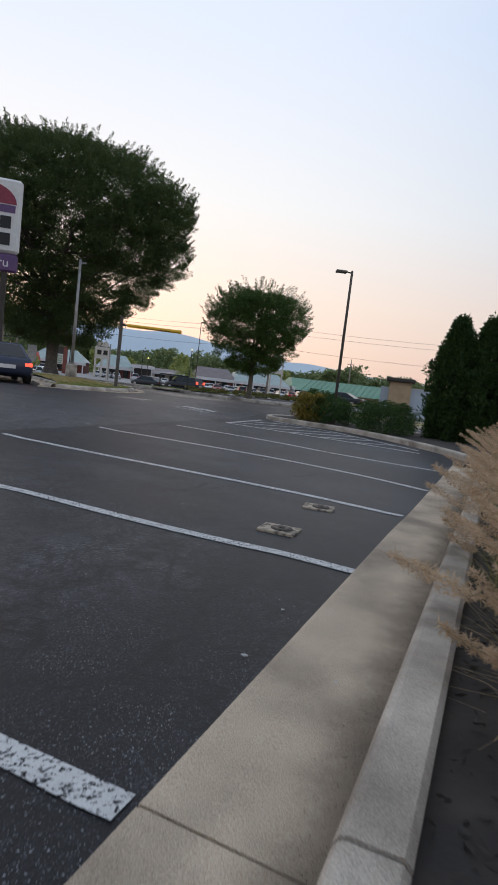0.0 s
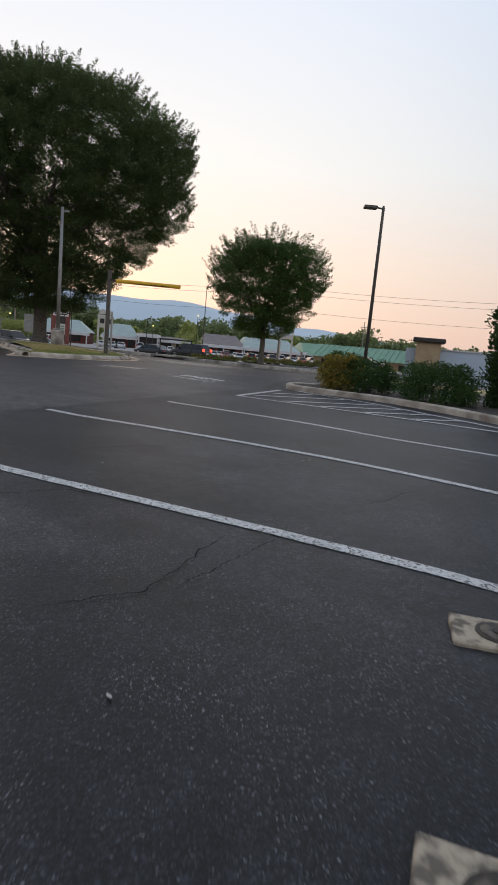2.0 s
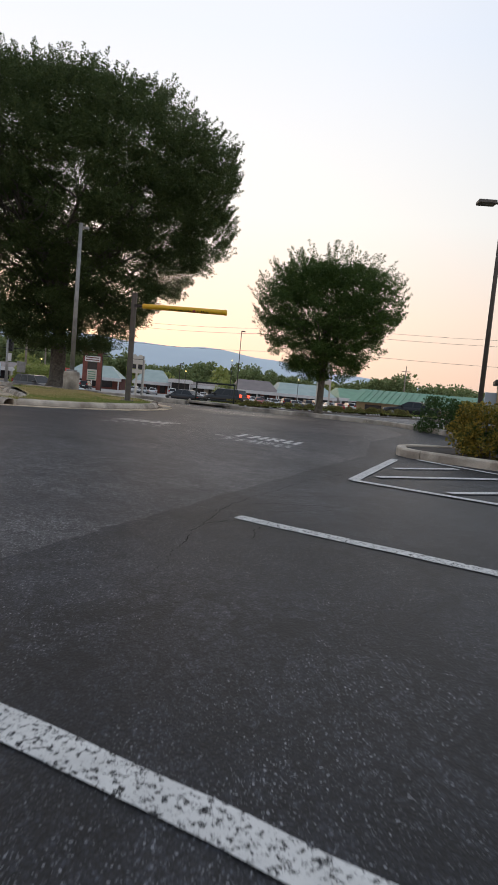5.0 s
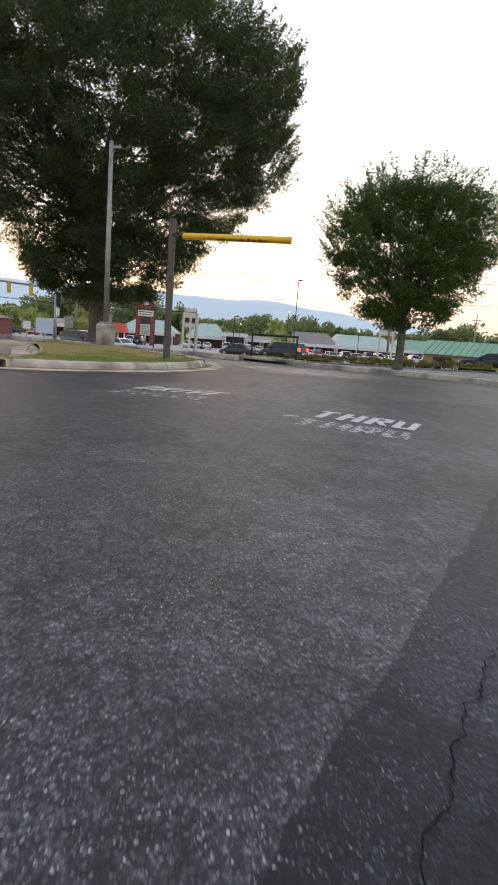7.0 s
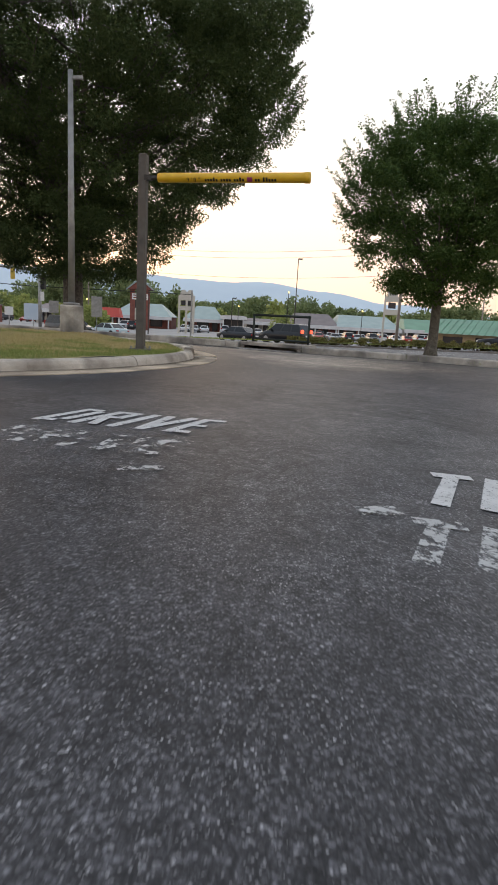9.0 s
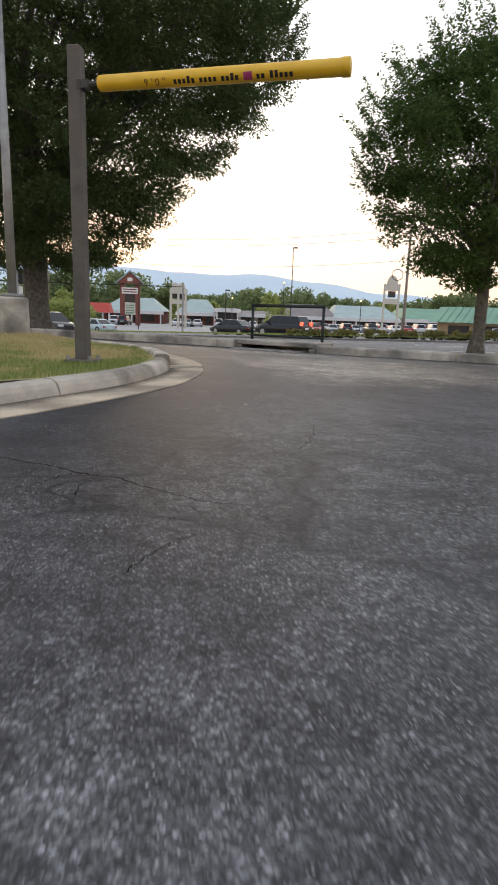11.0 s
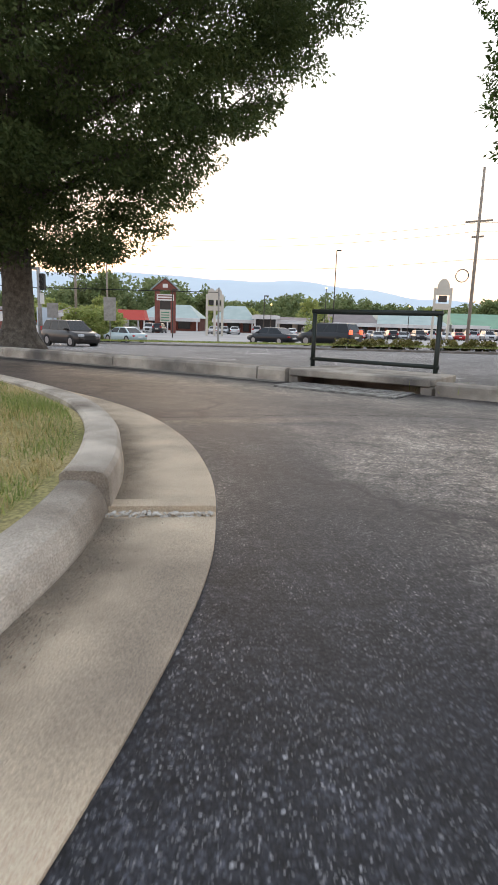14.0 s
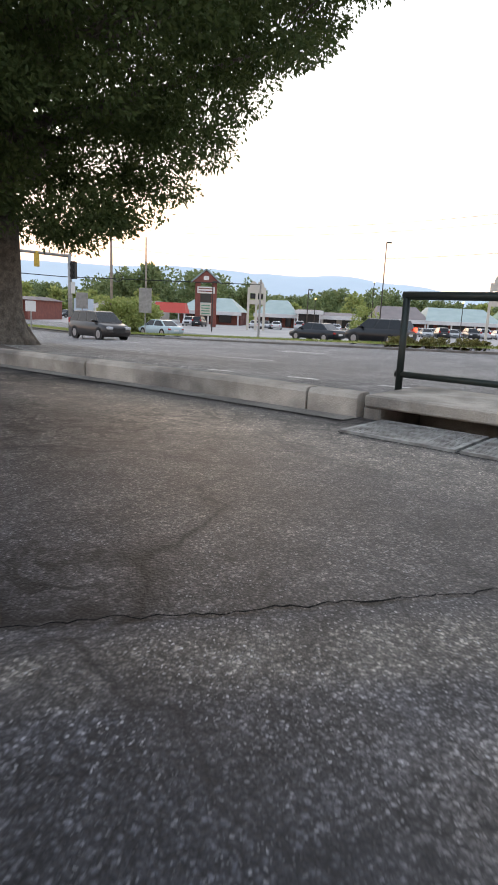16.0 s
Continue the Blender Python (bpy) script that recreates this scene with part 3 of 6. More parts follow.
def kerb_run(name, line, label, profile, mat, every, gap=0.012, jit=0.0):
    """Kerb pieces along a line, each a part with its own ends."""
    holder = tagged(new(name), label, "kerb", "", "structure")
    line = dense(line, 0.22)
    run, start, total = [line[0]], 0, 0.0
    k = 0
    for a, b in zip(line, line[1:]):
        run.append(b)
        total += math.hypot(b[0] - a[0], b[1] - a[1])
        if total >= every or b is line[-1]:
            piece = [*run]
            if len(piece) > 1:
                t = gap / max(0.05, math.hypot(piece[-1][0] - piece[-2][0], piece[-1][1] - piece[-2][1]))
                piece[-1] = (piece[-1][0] + (piece[-2][0] - piece[-1][0]) * t, piece[-1][1] + (piece[-2][1] - piece[-1][1]) * t)
                dz = random.uniform(-jit, jit)
                part("kerb_stone", swept(piece, [(o, h + (dz if h > -0.1 else 0)) for o, h in profile]), mat, holder)
            run, total = [b], 0.0
    return holder


GUTTER = [(0.0, -0.2), (0.0, 0.014), (0.02, 0.018), (0.40, 0.012), (0.42, 0.012), (0.42, -0.2)]
STEP = [(0.421, -0.2), (0.421, 0.03), (0.433, 0.125), (0.45, 0.147), (0.48, 0.155), (0.58, 0.155), (0.605, 0.14), (0.605, -0.2)]
jn = min(range(len(ISLAND)), key=lambda i: (ISLAND[i][0] + 4.25) ** 2 + (ISLAND[i][1] - 22.75) ** 2)
kerb_run("kerb_island_gutter", ISLAND[jn::-1], "pale concrete gutter round the turf island", [(-o, h) for o, h in GUTTER], M_CONC, 6.0, 0.012)
kerb_run("kerb_island_gutter_end", ISLAND[jn:], "pale concrete gutter with a chipped joint", [(o, h + (0.024 if h > 0 else 0)) for o, h in GUTTER], M_CONC, 6.0, 0.012)
LOWSTEP = [(0.421, -0.2), (0.421, 0.02), (0.437, 0.075), (0.462, 0.115), (0.50, 0.135), (0.585, 0.138), (0.612, 0.12), (0.612, -0.2)]
kerb_run("kerb_island_low", ISLAND[jn::-1], "weathered rounded concrete kerb of the turf island", [(-o, h) for o, h in LOWSTEP], M_KERB, 3.0, 0.014, 0.004)
kerb_run("kerb_island", ISLAND[jn:], "pale square concrete kerb of the turf island", [(o - 0.012 if o < 0.5 else o, h + (0.02 if h > 0.05 else 0)) for o, h in STEP], M_KERB, 3.0, 0.014, 0.004)
M_DIRT = material("gutter_dirt", (0.22, 0.18, 0.135), 1.0, col2=(0.15, 0.122, 0.094), scale=30)


def foot_band_material():
    """Brown band along a kerb: thins out across its width, broken by noise."""
    m = material("kerb_foot_band", (0.175, 0.142, 0.108), 1.0, col2=(0.115, 0.095, 0.074), scale=9.0)
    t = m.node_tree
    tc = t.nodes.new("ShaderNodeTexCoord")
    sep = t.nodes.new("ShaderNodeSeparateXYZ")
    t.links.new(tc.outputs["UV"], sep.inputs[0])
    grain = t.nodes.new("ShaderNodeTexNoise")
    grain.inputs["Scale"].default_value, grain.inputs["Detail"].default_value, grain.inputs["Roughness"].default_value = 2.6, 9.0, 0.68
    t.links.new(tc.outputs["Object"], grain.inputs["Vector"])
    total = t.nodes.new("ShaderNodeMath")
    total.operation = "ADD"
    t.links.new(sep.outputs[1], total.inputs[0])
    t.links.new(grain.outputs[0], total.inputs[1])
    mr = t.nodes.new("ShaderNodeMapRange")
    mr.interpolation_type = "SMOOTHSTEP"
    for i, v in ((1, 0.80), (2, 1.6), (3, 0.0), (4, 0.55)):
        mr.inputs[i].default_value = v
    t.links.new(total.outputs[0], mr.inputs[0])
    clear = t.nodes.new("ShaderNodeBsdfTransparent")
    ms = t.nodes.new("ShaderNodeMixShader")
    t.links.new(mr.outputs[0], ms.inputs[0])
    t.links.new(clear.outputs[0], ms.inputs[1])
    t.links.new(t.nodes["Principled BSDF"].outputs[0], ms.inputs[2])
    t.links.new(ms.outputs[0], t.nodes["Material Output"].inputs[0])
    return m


M_FOOTBAND = foot_band_material()


def foot_band(line, o0, o1, z0, z1):
    """A thin brown skin between two offsets of a line, thickest at the second."""
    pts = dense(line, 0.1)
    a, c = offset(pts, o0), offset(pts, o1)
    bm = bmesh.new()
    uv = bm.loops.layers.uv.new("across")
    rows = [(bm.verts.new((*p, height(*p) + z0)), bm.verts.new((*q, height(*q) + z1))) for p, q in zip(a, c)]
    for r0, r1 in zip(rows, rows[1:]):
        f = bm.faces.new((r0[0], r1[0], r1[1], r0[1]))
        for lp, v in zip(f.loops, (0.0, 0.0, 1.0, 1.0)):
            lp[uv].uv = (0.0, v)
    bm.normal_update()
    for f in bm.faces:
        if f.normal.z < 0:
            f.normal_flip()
    obj("trim_silt", mesh_of(bm, "foot_band"), M_FOOTBAND, None, "brown band along the kerb foot, denser towards the kerb", "dirt", "", "structure")


def gutter_crumbs(line, reach, lift, count, seed):
    """Loose dirt and leaf crumbs, thickest at the foot of a kerb."""
    rng = np.random.default_rng(seed)
    foot = np.array(dense(offset(line, reach), 0.03))
    i = rng.integers(1, len(foot) - 1, count)
    t = foot[i + 1] - foot[i - 1]
    t /= np.linalg.norm(t, axis=1, keepdims=True) + 1e-9
    thick = np.array([0.35 + 1.1 * max(0.0, 0.35 + noise.noise((k * 0.012, seed, 0.4))) for k in i])
    d = np.abs(rng.normal(size=count)) * 0.05 * thick * np.sign(reach)
    d = np.clip(d, -abs(reach) * 0.9, abs(reach) * 0.9)
    p = foot[i] + np.stack([t[:, 1], -t[:, 0]], 1) * d[:, None]
    p = p + t * rng.uniform(-0.05, 0.05, (count, 1))
    z = np.array([height(x, y) for x, y in p]) + lift
    me = leaves(np.concatenate([p, z[:, None]], 1), np.full(count, 0.003), 1, 0.0065, 0.005, rng, 0.2)
    obj("gutter_crumbs", me, M_DIRT, None, "brown dirt crumbs along the kerb foot", "dirt", "", "stuff")


gutter_crumbs(ISLAND[40:jn], 0.415, 0.0165, 3500, 3)
foot_band(ISLAND[36:jn], 0.06, 0.418, 0.0185, 0.0145)
foot_band(ISLAND[jn + 1:], 0.10, 0.407, 0.0415, 0.0385)
gutter_crumbs(ISLAND[jn + 1:], 0.40, 0.0405, 1800, 8)
straight = [gut(-14), gut(6.35)]
G2 = [(0.0, -0.2), (0.0, 0.014), (-0.02, 0.018), (-0.48, 0.006), (-0.50, 0.006), (-0.50, -0.2)]
S2 = [(-0.501, -0.2), (-0.501, 0.02), (-0.511, 0.125), (-0.525, 0.152), (-0.545, 0.16), (-0.67, 0.16), (-0.69, 0.14), (-0.69, -0.2)]
gutter_crumbs([gut(6.3), gut(-7)], 0.495, 0.0105, 3000, 5)
foot_band([gut(6.3), gut(-12)], 0.16, 0.498, 0.0185, 0.0105)
kerb_run("kerb_stall_gutter", straight, "wide concrete gutter along the stall ends", G2, M_CONC, 3.05, 0.012)
kerb_run("kerb_stall", straight, "narrow concrete kerb beside the planting", S2, M_KERB, 3.05, 0.012, 0.004)
RK = [(-o, h) for o, h in KERB]
kerb_run("kerb_roadside", ROADSIDE[:5], "weathered concrete kerb between lot and road", [(o * 1.25, h * 1.15) for o, h in KERB], M_CONC2, 2.6, 0.02, 0.012)
kerb_run("kerb_verge", [*ROADSIDE[5:], *ROADSIDE2[1:]], "weathered concrete kerb along the verge", KERB, M_CONC2, 2.6, 0.02, 0.01)
kerb_run("kerb_hedge", HEDGE_KERB, "pale concrete kerb round the hedge bed", KERB, M_KERB, 3.0)


# ---------- painted marks ----------
def strip(a, b, w, lift=0.006, step=0.3):
    """A painted line from a to b."""
    n = max(1, int(math.hypot(b[0] - a[0], b[1] - a[1]) / step))
    dx, dy = b[0] - a[0], b[1] - a[1]
    l = math.hypot(dx, dy)
    ox, oy = -dy / l * w / 2, dx / l * w / 2
    bm = bmesh.new()
    prev = None
    for k in range(n + 1):
        x, y = a[0] + dx * k / n, a[1] + dy * k / n
        j = random.uniform(-0.004, 0.004)
        pair = [bm.verts.new((x + s * (ox + (ox * j / w)), y + s * (oy + oy * j / w), height(x + s * ox, y + s * oy) + lift)) for s in (1, -1)]
        if prev:
            bm.faces.new((prev[0], prev[1], pair[1], pair[0]))
        prev = pair
    return bm


def long_strip(way, w, lift=0.0065):
    """One painted line through several points, its edges slightly uneven."""
    pts = dense(rounded(way, 5), 0.08)
    bm = bmesh.new()
    sides = [offset(pts, w / 2), offset(pts, -w / 2)]
    prev = None
    for k, (l, r) in enumerate(zip(*sides)):
        j = [0.008 * noise.noise((k * 0.35, c, way[0][0])) + 0.003 * noise.noise((k * 1.9, c, way[0][1])) for c in (1.0, 7.0)]
        pair = [bm.verts.new((p[0], p[1] + j[i], height(*p) + lift)) for i, p in enumerate((l, r))]
        if prev:
            bm.faces.new((prev[0], prev[1], pair[1], pair[0]))
        prev = pair
    return bm


STALLS = [[(-5.2, -0.42), (-2.6, -1.63), (0.03, -2.83)],
          [(-3.9, 1.82), (-1.5, 0.675), (-0.6, 0.21), (0.13, -0.125), (0.64, -0.32), (1.09, -0.56)],
          [(-3.2, 4.38), (-1.67, 3.57), (-0.4, 2.955), (0.5, 2.51), (1.2, 2.13), (1.99, 1.60)],
          [(-2.40, 6.82), (-0.72, 6.08), (0.5, 5.46), (1.3, 4.97), (2.2, 4.27), (2.87, 3.56)],
          [(-1.19, 9.08), (0.45, 8.27), (1.3, 7.74), (2.05, 7.13), (3.19, 6.42), (4.08, 5.95)]]
for way in STALLS:
    obj("stall_line", mesh_of(long_strip(way, 0.112), "stall_line"), M_PAINT, None, "worn white painted stall line on dark asphalt", "stall line", "stall lines")
hatch = tagged(new("hatched_marking"), "white painted hatching beside the hedge island", "road marking")
tip, top = (-0.10, 11.5), (0.92, 14.45)
for a, b in ((tip, (4.4, 8.95)), (tip, top), ((1.35, 14.75), (3.0, 12.75)), ((3.0, 12.75), (4.55, 9.6))):
    part("border", strip(a, b, 0.12, 0.0125), M_PAINTW, hatch)
for a, b in (((0.66, 13.1), (1.72, 13.85)), ((0.24, 12.0), (2.42, 13.2)), ((0.86, 11.2), (2.98, 12.4)), ((1.52, 10.72), (3.38, 11.75)), ((2.3, 10.3), (3.8, 11.05)), ((3.1, 9.85), (4.2, 10.35))):
    part("stripe", strip(a, b, 0.125, 0.0135), M_PAINTW, hatch)


def flat_text(body, size):
    cu = bpy.data.curves.new("lettering", "FONT")
    cu.body, cu.size, cu.fill_mode = body, size, "FRONT"
    cu.align_x = "LEFT"
    ob = bpy.data.objects.new("lettering", cu)
    scene.collection.objects.link(ob)
    me = bpy.data.meshes.new_from_object(ob.evaluated_get(bpy.context.evaluated_depsgraph_get()))
    bpy.data.objects.remove(ob)
    bpy.data.curves.remove(cu)
    return me


GLYPHS = {   # strokes in a cell 1 wide and 1 high
    "T": [((0.5, 0), (0.5, 1)), ((0, 0.95), (1, 0.95))],
    "H": [((0.1, 0), (0.1, 1)), ((0.9, 0), (0.9, 1)), ((0.1, 0.5), (0.9, 0.5))],
    "R": [((0.1, 0), (0.1, 1)), ((0.1, 0.94), (0.85, 0.94)), ((0.9, 0.97), (0.9, 0.5)), ((0.85, 0.53), (0.1, 0.53)), ((0.45, 0.5), (0.95, 0))],
    "U": [((0.1, 0), (0.1, 1)), ((0.9, 0), (0.9, 1)), ((0.1, 0.06), (0.9, 0.06))],
    "D": [((0.1, 0), (0.1, 1)), ((0.1, 0.94), (0.8, 0.94)), ((0.9, 0.85), (0.9, 0.15)), ((0.1, 0.06), (0.8, 0.06))],
    "I": [((0.5, 0), (0.5, 1))],
    "V": [((0.0, 1), (0.5, 0)), ((0.5, 0), (1.0, 1))],
    "E": [((0.1, 0), (0.1, 1)), ((0.1, 0.94), (0.9, 0.94)), ((0.1, 0.5), (0.8, 0.5)), ((0.1, 0.06), (0.9, 0.06))],
}


def painted_word(word, o, ex, ey, h, w, gap, st, mat, label, lift=0.0105):
    """A word stencilled on the asphalt, letter by letter, in straight strokes."""
    holder = tagged(new("road_lettering"), label, "road marking", "painted words")
    o, ex, ey = Vector(o), Vector(ex), Vector(ey)
    x0 = 0.0
    for ch in word:
        cw = w * (0.35 if ch == "I" else 1.0)
        bm = bmesh.new()
        for k, (a, b) in enumerate(GLYPHS[ch]):
            pa, pb = (o + ex * (x0 + p[0] * cw) + ey * (p[1] * h) for p in (a, b))
            s = strip(tuple(pa), tuple(pb), st, lift + 0.0012 * k)
            me = bpy.data.meshes.new("s")
            s.to_mesh(me)
            s.free()
            bm.from_mesh(me)
            bpy.data.meshes.remove(me)
        part("letter", bm, mat, holder)
        x0 += cw + gap
    return holder


painted_word("THRU", (-1.72, 14.38), (0.985, 0.09), (0.26, 0.965), 0.56, 0.20, 0.085, 0.076, M_PAINTW, "worn white THRU painted on the drive asphalt")
painted_word("DRIVE", (-3.93, 15.38), (0.99, -0.06), (0.26, 0.965), 0.56, 0.17, 0.075, 0.066, M_PAINTW, "worn white DRIVE painted on the drive asphalt")
painted_word("THRU", (-1.87, 13.74), (0.985, 0.09), (0.26, 0.965), 0.44, 0.20, 0.085, 0.085, M_GHOST, "older half worn-away THRU painted below the newer word", 0.0085)
painted_word("DRIVE", (-3.98, 14.78), (0.99, -0.06), (0.26, 0.965), 0.40, 0.18, 0.075, 0.07, M_PAINT2, "older half worn-away DRIVE painted below the newer word", 0.0085)
faint = tagged(new("faded_marking"), "bright remnants of an older white stencil on the drive", "road marking", "faded stencils")
for x, y, l, w in ((-1.96, 14.16, 0.16, 0.10), (-1.22, 13.92, 0.12, 0.10), (-0.98, 13.80, 0.16, 0.08), (-3.0, 14.40, 0.20, 0.08)):
    part("bar", strip((x, y), (x + l, y + 0.07), w, 0.0135), M_GHOST, faint)


# ---------- trees ----------
def crown_radius(h, prof):
    for (a, ra), (b, rb) in zip(prof, prof[1:]):
        if a <= h <= b:
            f = (h - a) / (b - a)
            return ra + (rb - ra) * f
    return 0.0


def crack(way, width, seed, lift=0.0115):
    """A jagged open crack through a few turning points, tapering at its ends."""
    rnd = random.Random(seed)
    pts = dense(way, 0.02)
    n = len(pts)
    bm = bmesh.new()
    last = None
    drift = 0.0
    for k, (x, y) in enumerate(pts):
        a, b = pts[max(0, k - 1)], pts[min(n - 1, k + 1)]
        ln = max(1e-6, math.hypot(b[0] - a[0], b[1] - a[1]))
        ox, oy = -(b[1] - a[1]) / ln, (b[0] - a[0]) / ln
        drift = drift * 0.8 + rnd.uniform(-1, 1) * 0.011
        e = min(1.0, 6.0 * k / n + 0.12, 6.0 * (n - 1 - k) / n + 0.12)
        w = 0.17 * width * e * (0.45 + 0.95 * abs(noise.noise((k * 0.23, seed * 3.1, 0.5))) + 0.3 * rnd.random())
        x, y = x + ox * drift, y + oy * drift
        z = height(x, y) + lift
        now = [bm.verts.new((x + ox * w, y + oy * w, z)), bm.verts.new((x - ox * w, y - oy * w, z))]
        if last:
            bm.faces.new((last[0], last[1], now[1], now[0]))
        last = now
    obj("pavement_crack", mesh_of(bm, "pavement_crack"), M_CRACK, None, "dark open crack or overlay-step shadow line in the worn asphalt", "crack", "", "structure")


for n, (way, width) in enumerate([
        ([(-1.50, 7.6), (-1.41, 8.56), (-1.34, 9.2), (-1.12, 9.79), (-0.61, 11.06), (0.23, 12.66)], 0.013),
        ([(-1.38, 8.76), (-1.19, 8.93), (-1.0, 8.98)], 0.022), ([(-1.17, 9.52), (-0.83, 9.67), (-0.35, 9.75)], 0.018),
        ([(-1.02, 9.9), (-0.75, 10.03), (-0.3, 10.4)], 0.018), ([(-1.02, 9.29), (-0.85, 9.4), (-0.4, 9.65)], 0.014),
        ([(-1.06, 8.5), (-1.05, 8.76), (-0.95, 8.92)], 0.014), ([(-1.43, 9.01), (-1.34, 9.23)], 0.014),
        ([(-4.6, 18.0), (-3.88, 17.81), (-3.39, 17.6), (-3.11, 17.46), (-2.85, 17.43)], 0.022),
        ([(-3.2, 16.8), (-3.11, 17.09), (-3.02, 17.19)], 0.014), ([(-3.22, 17.40), (-3.08, 17.36)], 0.012),
        ([(-3.24, 17.25), (-3.10, 17.27)], 0.010), ([(-3.03, 17.63), (-2.88, 17.64)], 0.012),
        ([(-3.8, 17.5), (-3.71, 17.72)], 0.012), ([(-2.82, 18.4), (-2.75, 18.78), (-2.76, 19.3)], 0.011),
        ([(-2.97, 17.32), (-2.9, 17.33), (-2.82, 17.28)], 0.011), ([(-3.57, 17.4), (-3.62, 17.5), (-3.6, 17.64)], 0.012),
        ([(-0.6, 1.38), (-0.25, 1.64), (0.06, 2.46)], 0.018), ([(-0.14, 1.67), (0.07, 2.04), (0.35, 2.5)], 0.014),
        ([(-1.4, 4.3), (-0.91, 4.91), (-0.42, 4.85)], 0.016), ([(0.95, 3.33), (1.54, 4.04), (1.9, 3.95)], 0.016),
        ([(-1.5, 2.75), (-0.99, 3.08), (-0.45, 2.92)], 0.02)]):
    crack(way, width, n + 1)
# the step where the drive's overlay ends, its lip shadow laid as a dark ribbon
crack([(-5.62, 24.74), (-5.22, 24.935), (-4.73, 25.195), (-4.13, 25.535), (-2.85, 25.89), (-0.6, 25.45)], 0.022, 60, 0.0045)


def tree(name, at, prof, trunk_r, fork, clumps, per, clump_r, leaf, mat, label, seed, limbs=7, inner=0.35, gap=-0.3, lean=(0, 0), skew=0.0, holes=0.52):
    """A vase-shaped street tree: limbs rise from a low fork into a crown made of leaf clumps."""
    rng = np.random.default_rng(seed)
    rnd = random.Random(seed)
    holder = thing(name, label, "tree", at)
    top = prof[-1][0]

    def env(h, az):
        w = 1 + 0.16 * noise.noise((math.cos(az) * 1.6 + seed, math.sin(az) * 1.6, h * 0.33)) + 0.10 * noise.noise((math.cos(az) * 4 + seed, math.sin(az) * 4, h * 0.9))
        return crown_radius(h, prof) * w * (1 + skew * math.cos(az))
    bm = bmesh.new()
    R = trunk_r
    tube(bm, [(0, 0, -0.25), (0, 0, 0.0), (0, 0, 0.22), (0.02, 0, 0.6), (0.02, 0.01, fork * 0.7), (0, 0, fork)], [R * 1.9, R * 1.7, R * 1.3, R * 1.05, R, R * 1.02], 16)
    for k in range(6):
        a = k * math.tau / 6 + rnd.uniform(-0.3, 0.3)
        tube(bm, [(math.cos(a) * R * 0.5, math.sin(a) * R * 0.5, 0.5), (math.cos(a) * R * 1.15, math.sin(a) * R * 1.15, 0.12), (math.cos(a) * R * 2.0, math.sin(a) * R * 2.0, -0.2)], [R * 0.5, R * 0.42, R * 0.2], 7)
    tips = []
    for k in range(limbs):
        a = k * math.tau / limbs + rnd.uniform(-0.25, 0.25)
        reach = rnd.uniform(0.35, 0.8) if k else 0.1
        hz = rnd.uniform(0.62, 0.9) * top
        pts, rad = [], []
        for j in range(7):
            f = j / 6
            h = fork * 0.85 + (hz - fork) * f ** 0.85
            r = reach * max(env(max(h, prof[0][0]), a) * 0.85, 0.2) * f ** 1.1
            aa = a + 0.25 * math.sin(f * 3 + k)
            pts.append((r * math.cos(aa), r * math.sin(aa), h))
            rad.append(R * 0.55 * (1 - f) ** 0.8 + 0.02)
        tube(bm, pts, rad, 8)
        tips.append(pts[-1])
        for s in range(5):
            j = rnd.randint(1, 5)
            p = Vector(pts[j])
            b = a + rnd.uniform(-1.3, 1.3)
            h2 = min(top * 0.95, p.z + rnd.uniform(0.3, 0.30 * top))
            e = env(max(h2, prof[0][0]), b) * rnd.uniform(0.6, 0.95)
            q = Vector((e * math.cos(b), e * math.sin(b), h2))
            m = p.lerp(q, 0.5) + Vector((0, 0, -0.04 * top * rnd.random()))
            tube(bm, [p, m, q], [rad[j] * 0.6, rad[j] * 0.4, 0.012], 6)
            tips.append(tuple(q))
            for _ in range(3):
                w = p.lerp(q, rnd.uniform(0.4, 0.9))
                z = w + Vector((rnd.uniform(-1, 1), rnd.uniform(-1, 1), rnd.uniform(0.0, 0.9))) * (0.11 * top)
                tube(bm, [w, z], [0.03 * R / 0.4, 0.008], 5)
    part("trunk", bm, M_BARK, holder, "furrowed grey-brown trunk and limbs", True)
    cs, rs = [], []
    lo = prof[0][0]
    while len(cs) < clumps:
        h = rnd.uniform(lo, top)
        az = rnd.uniform(0, math.tau)
        e = env(h, az)
        f = rnd.random()
        f = (0.62 + 0.36 * rnd.random() ** 0.7) if f > inner else rnd.uniform(0.15, 0.7)
        if rnd.random() > (e / max(p[1] for p in prof)) ** 1.1 + 0.05:
            continue
        x, y = e * f * math.cos(az), e * f * math.sin(az)
        if noise.noise((x * holes + seed, y * holes, h * holes)) < gap - 0.35 * min(1.0, max(0.0, (h / top - 0.55) / 0.2)):
            continue
        cs.append((x + lean[0] * h, y + lean[1] * h, h))
        rs.append(clump_r * rnd.uniform(0.6, 1.25))
    me = leaves(np.array(cs), np.array(rs), per, leaf[0], leaf[1], rng, 0.5, 0.3)
    # upright sprays on the crown's top and rim
    sp, sr = [], []
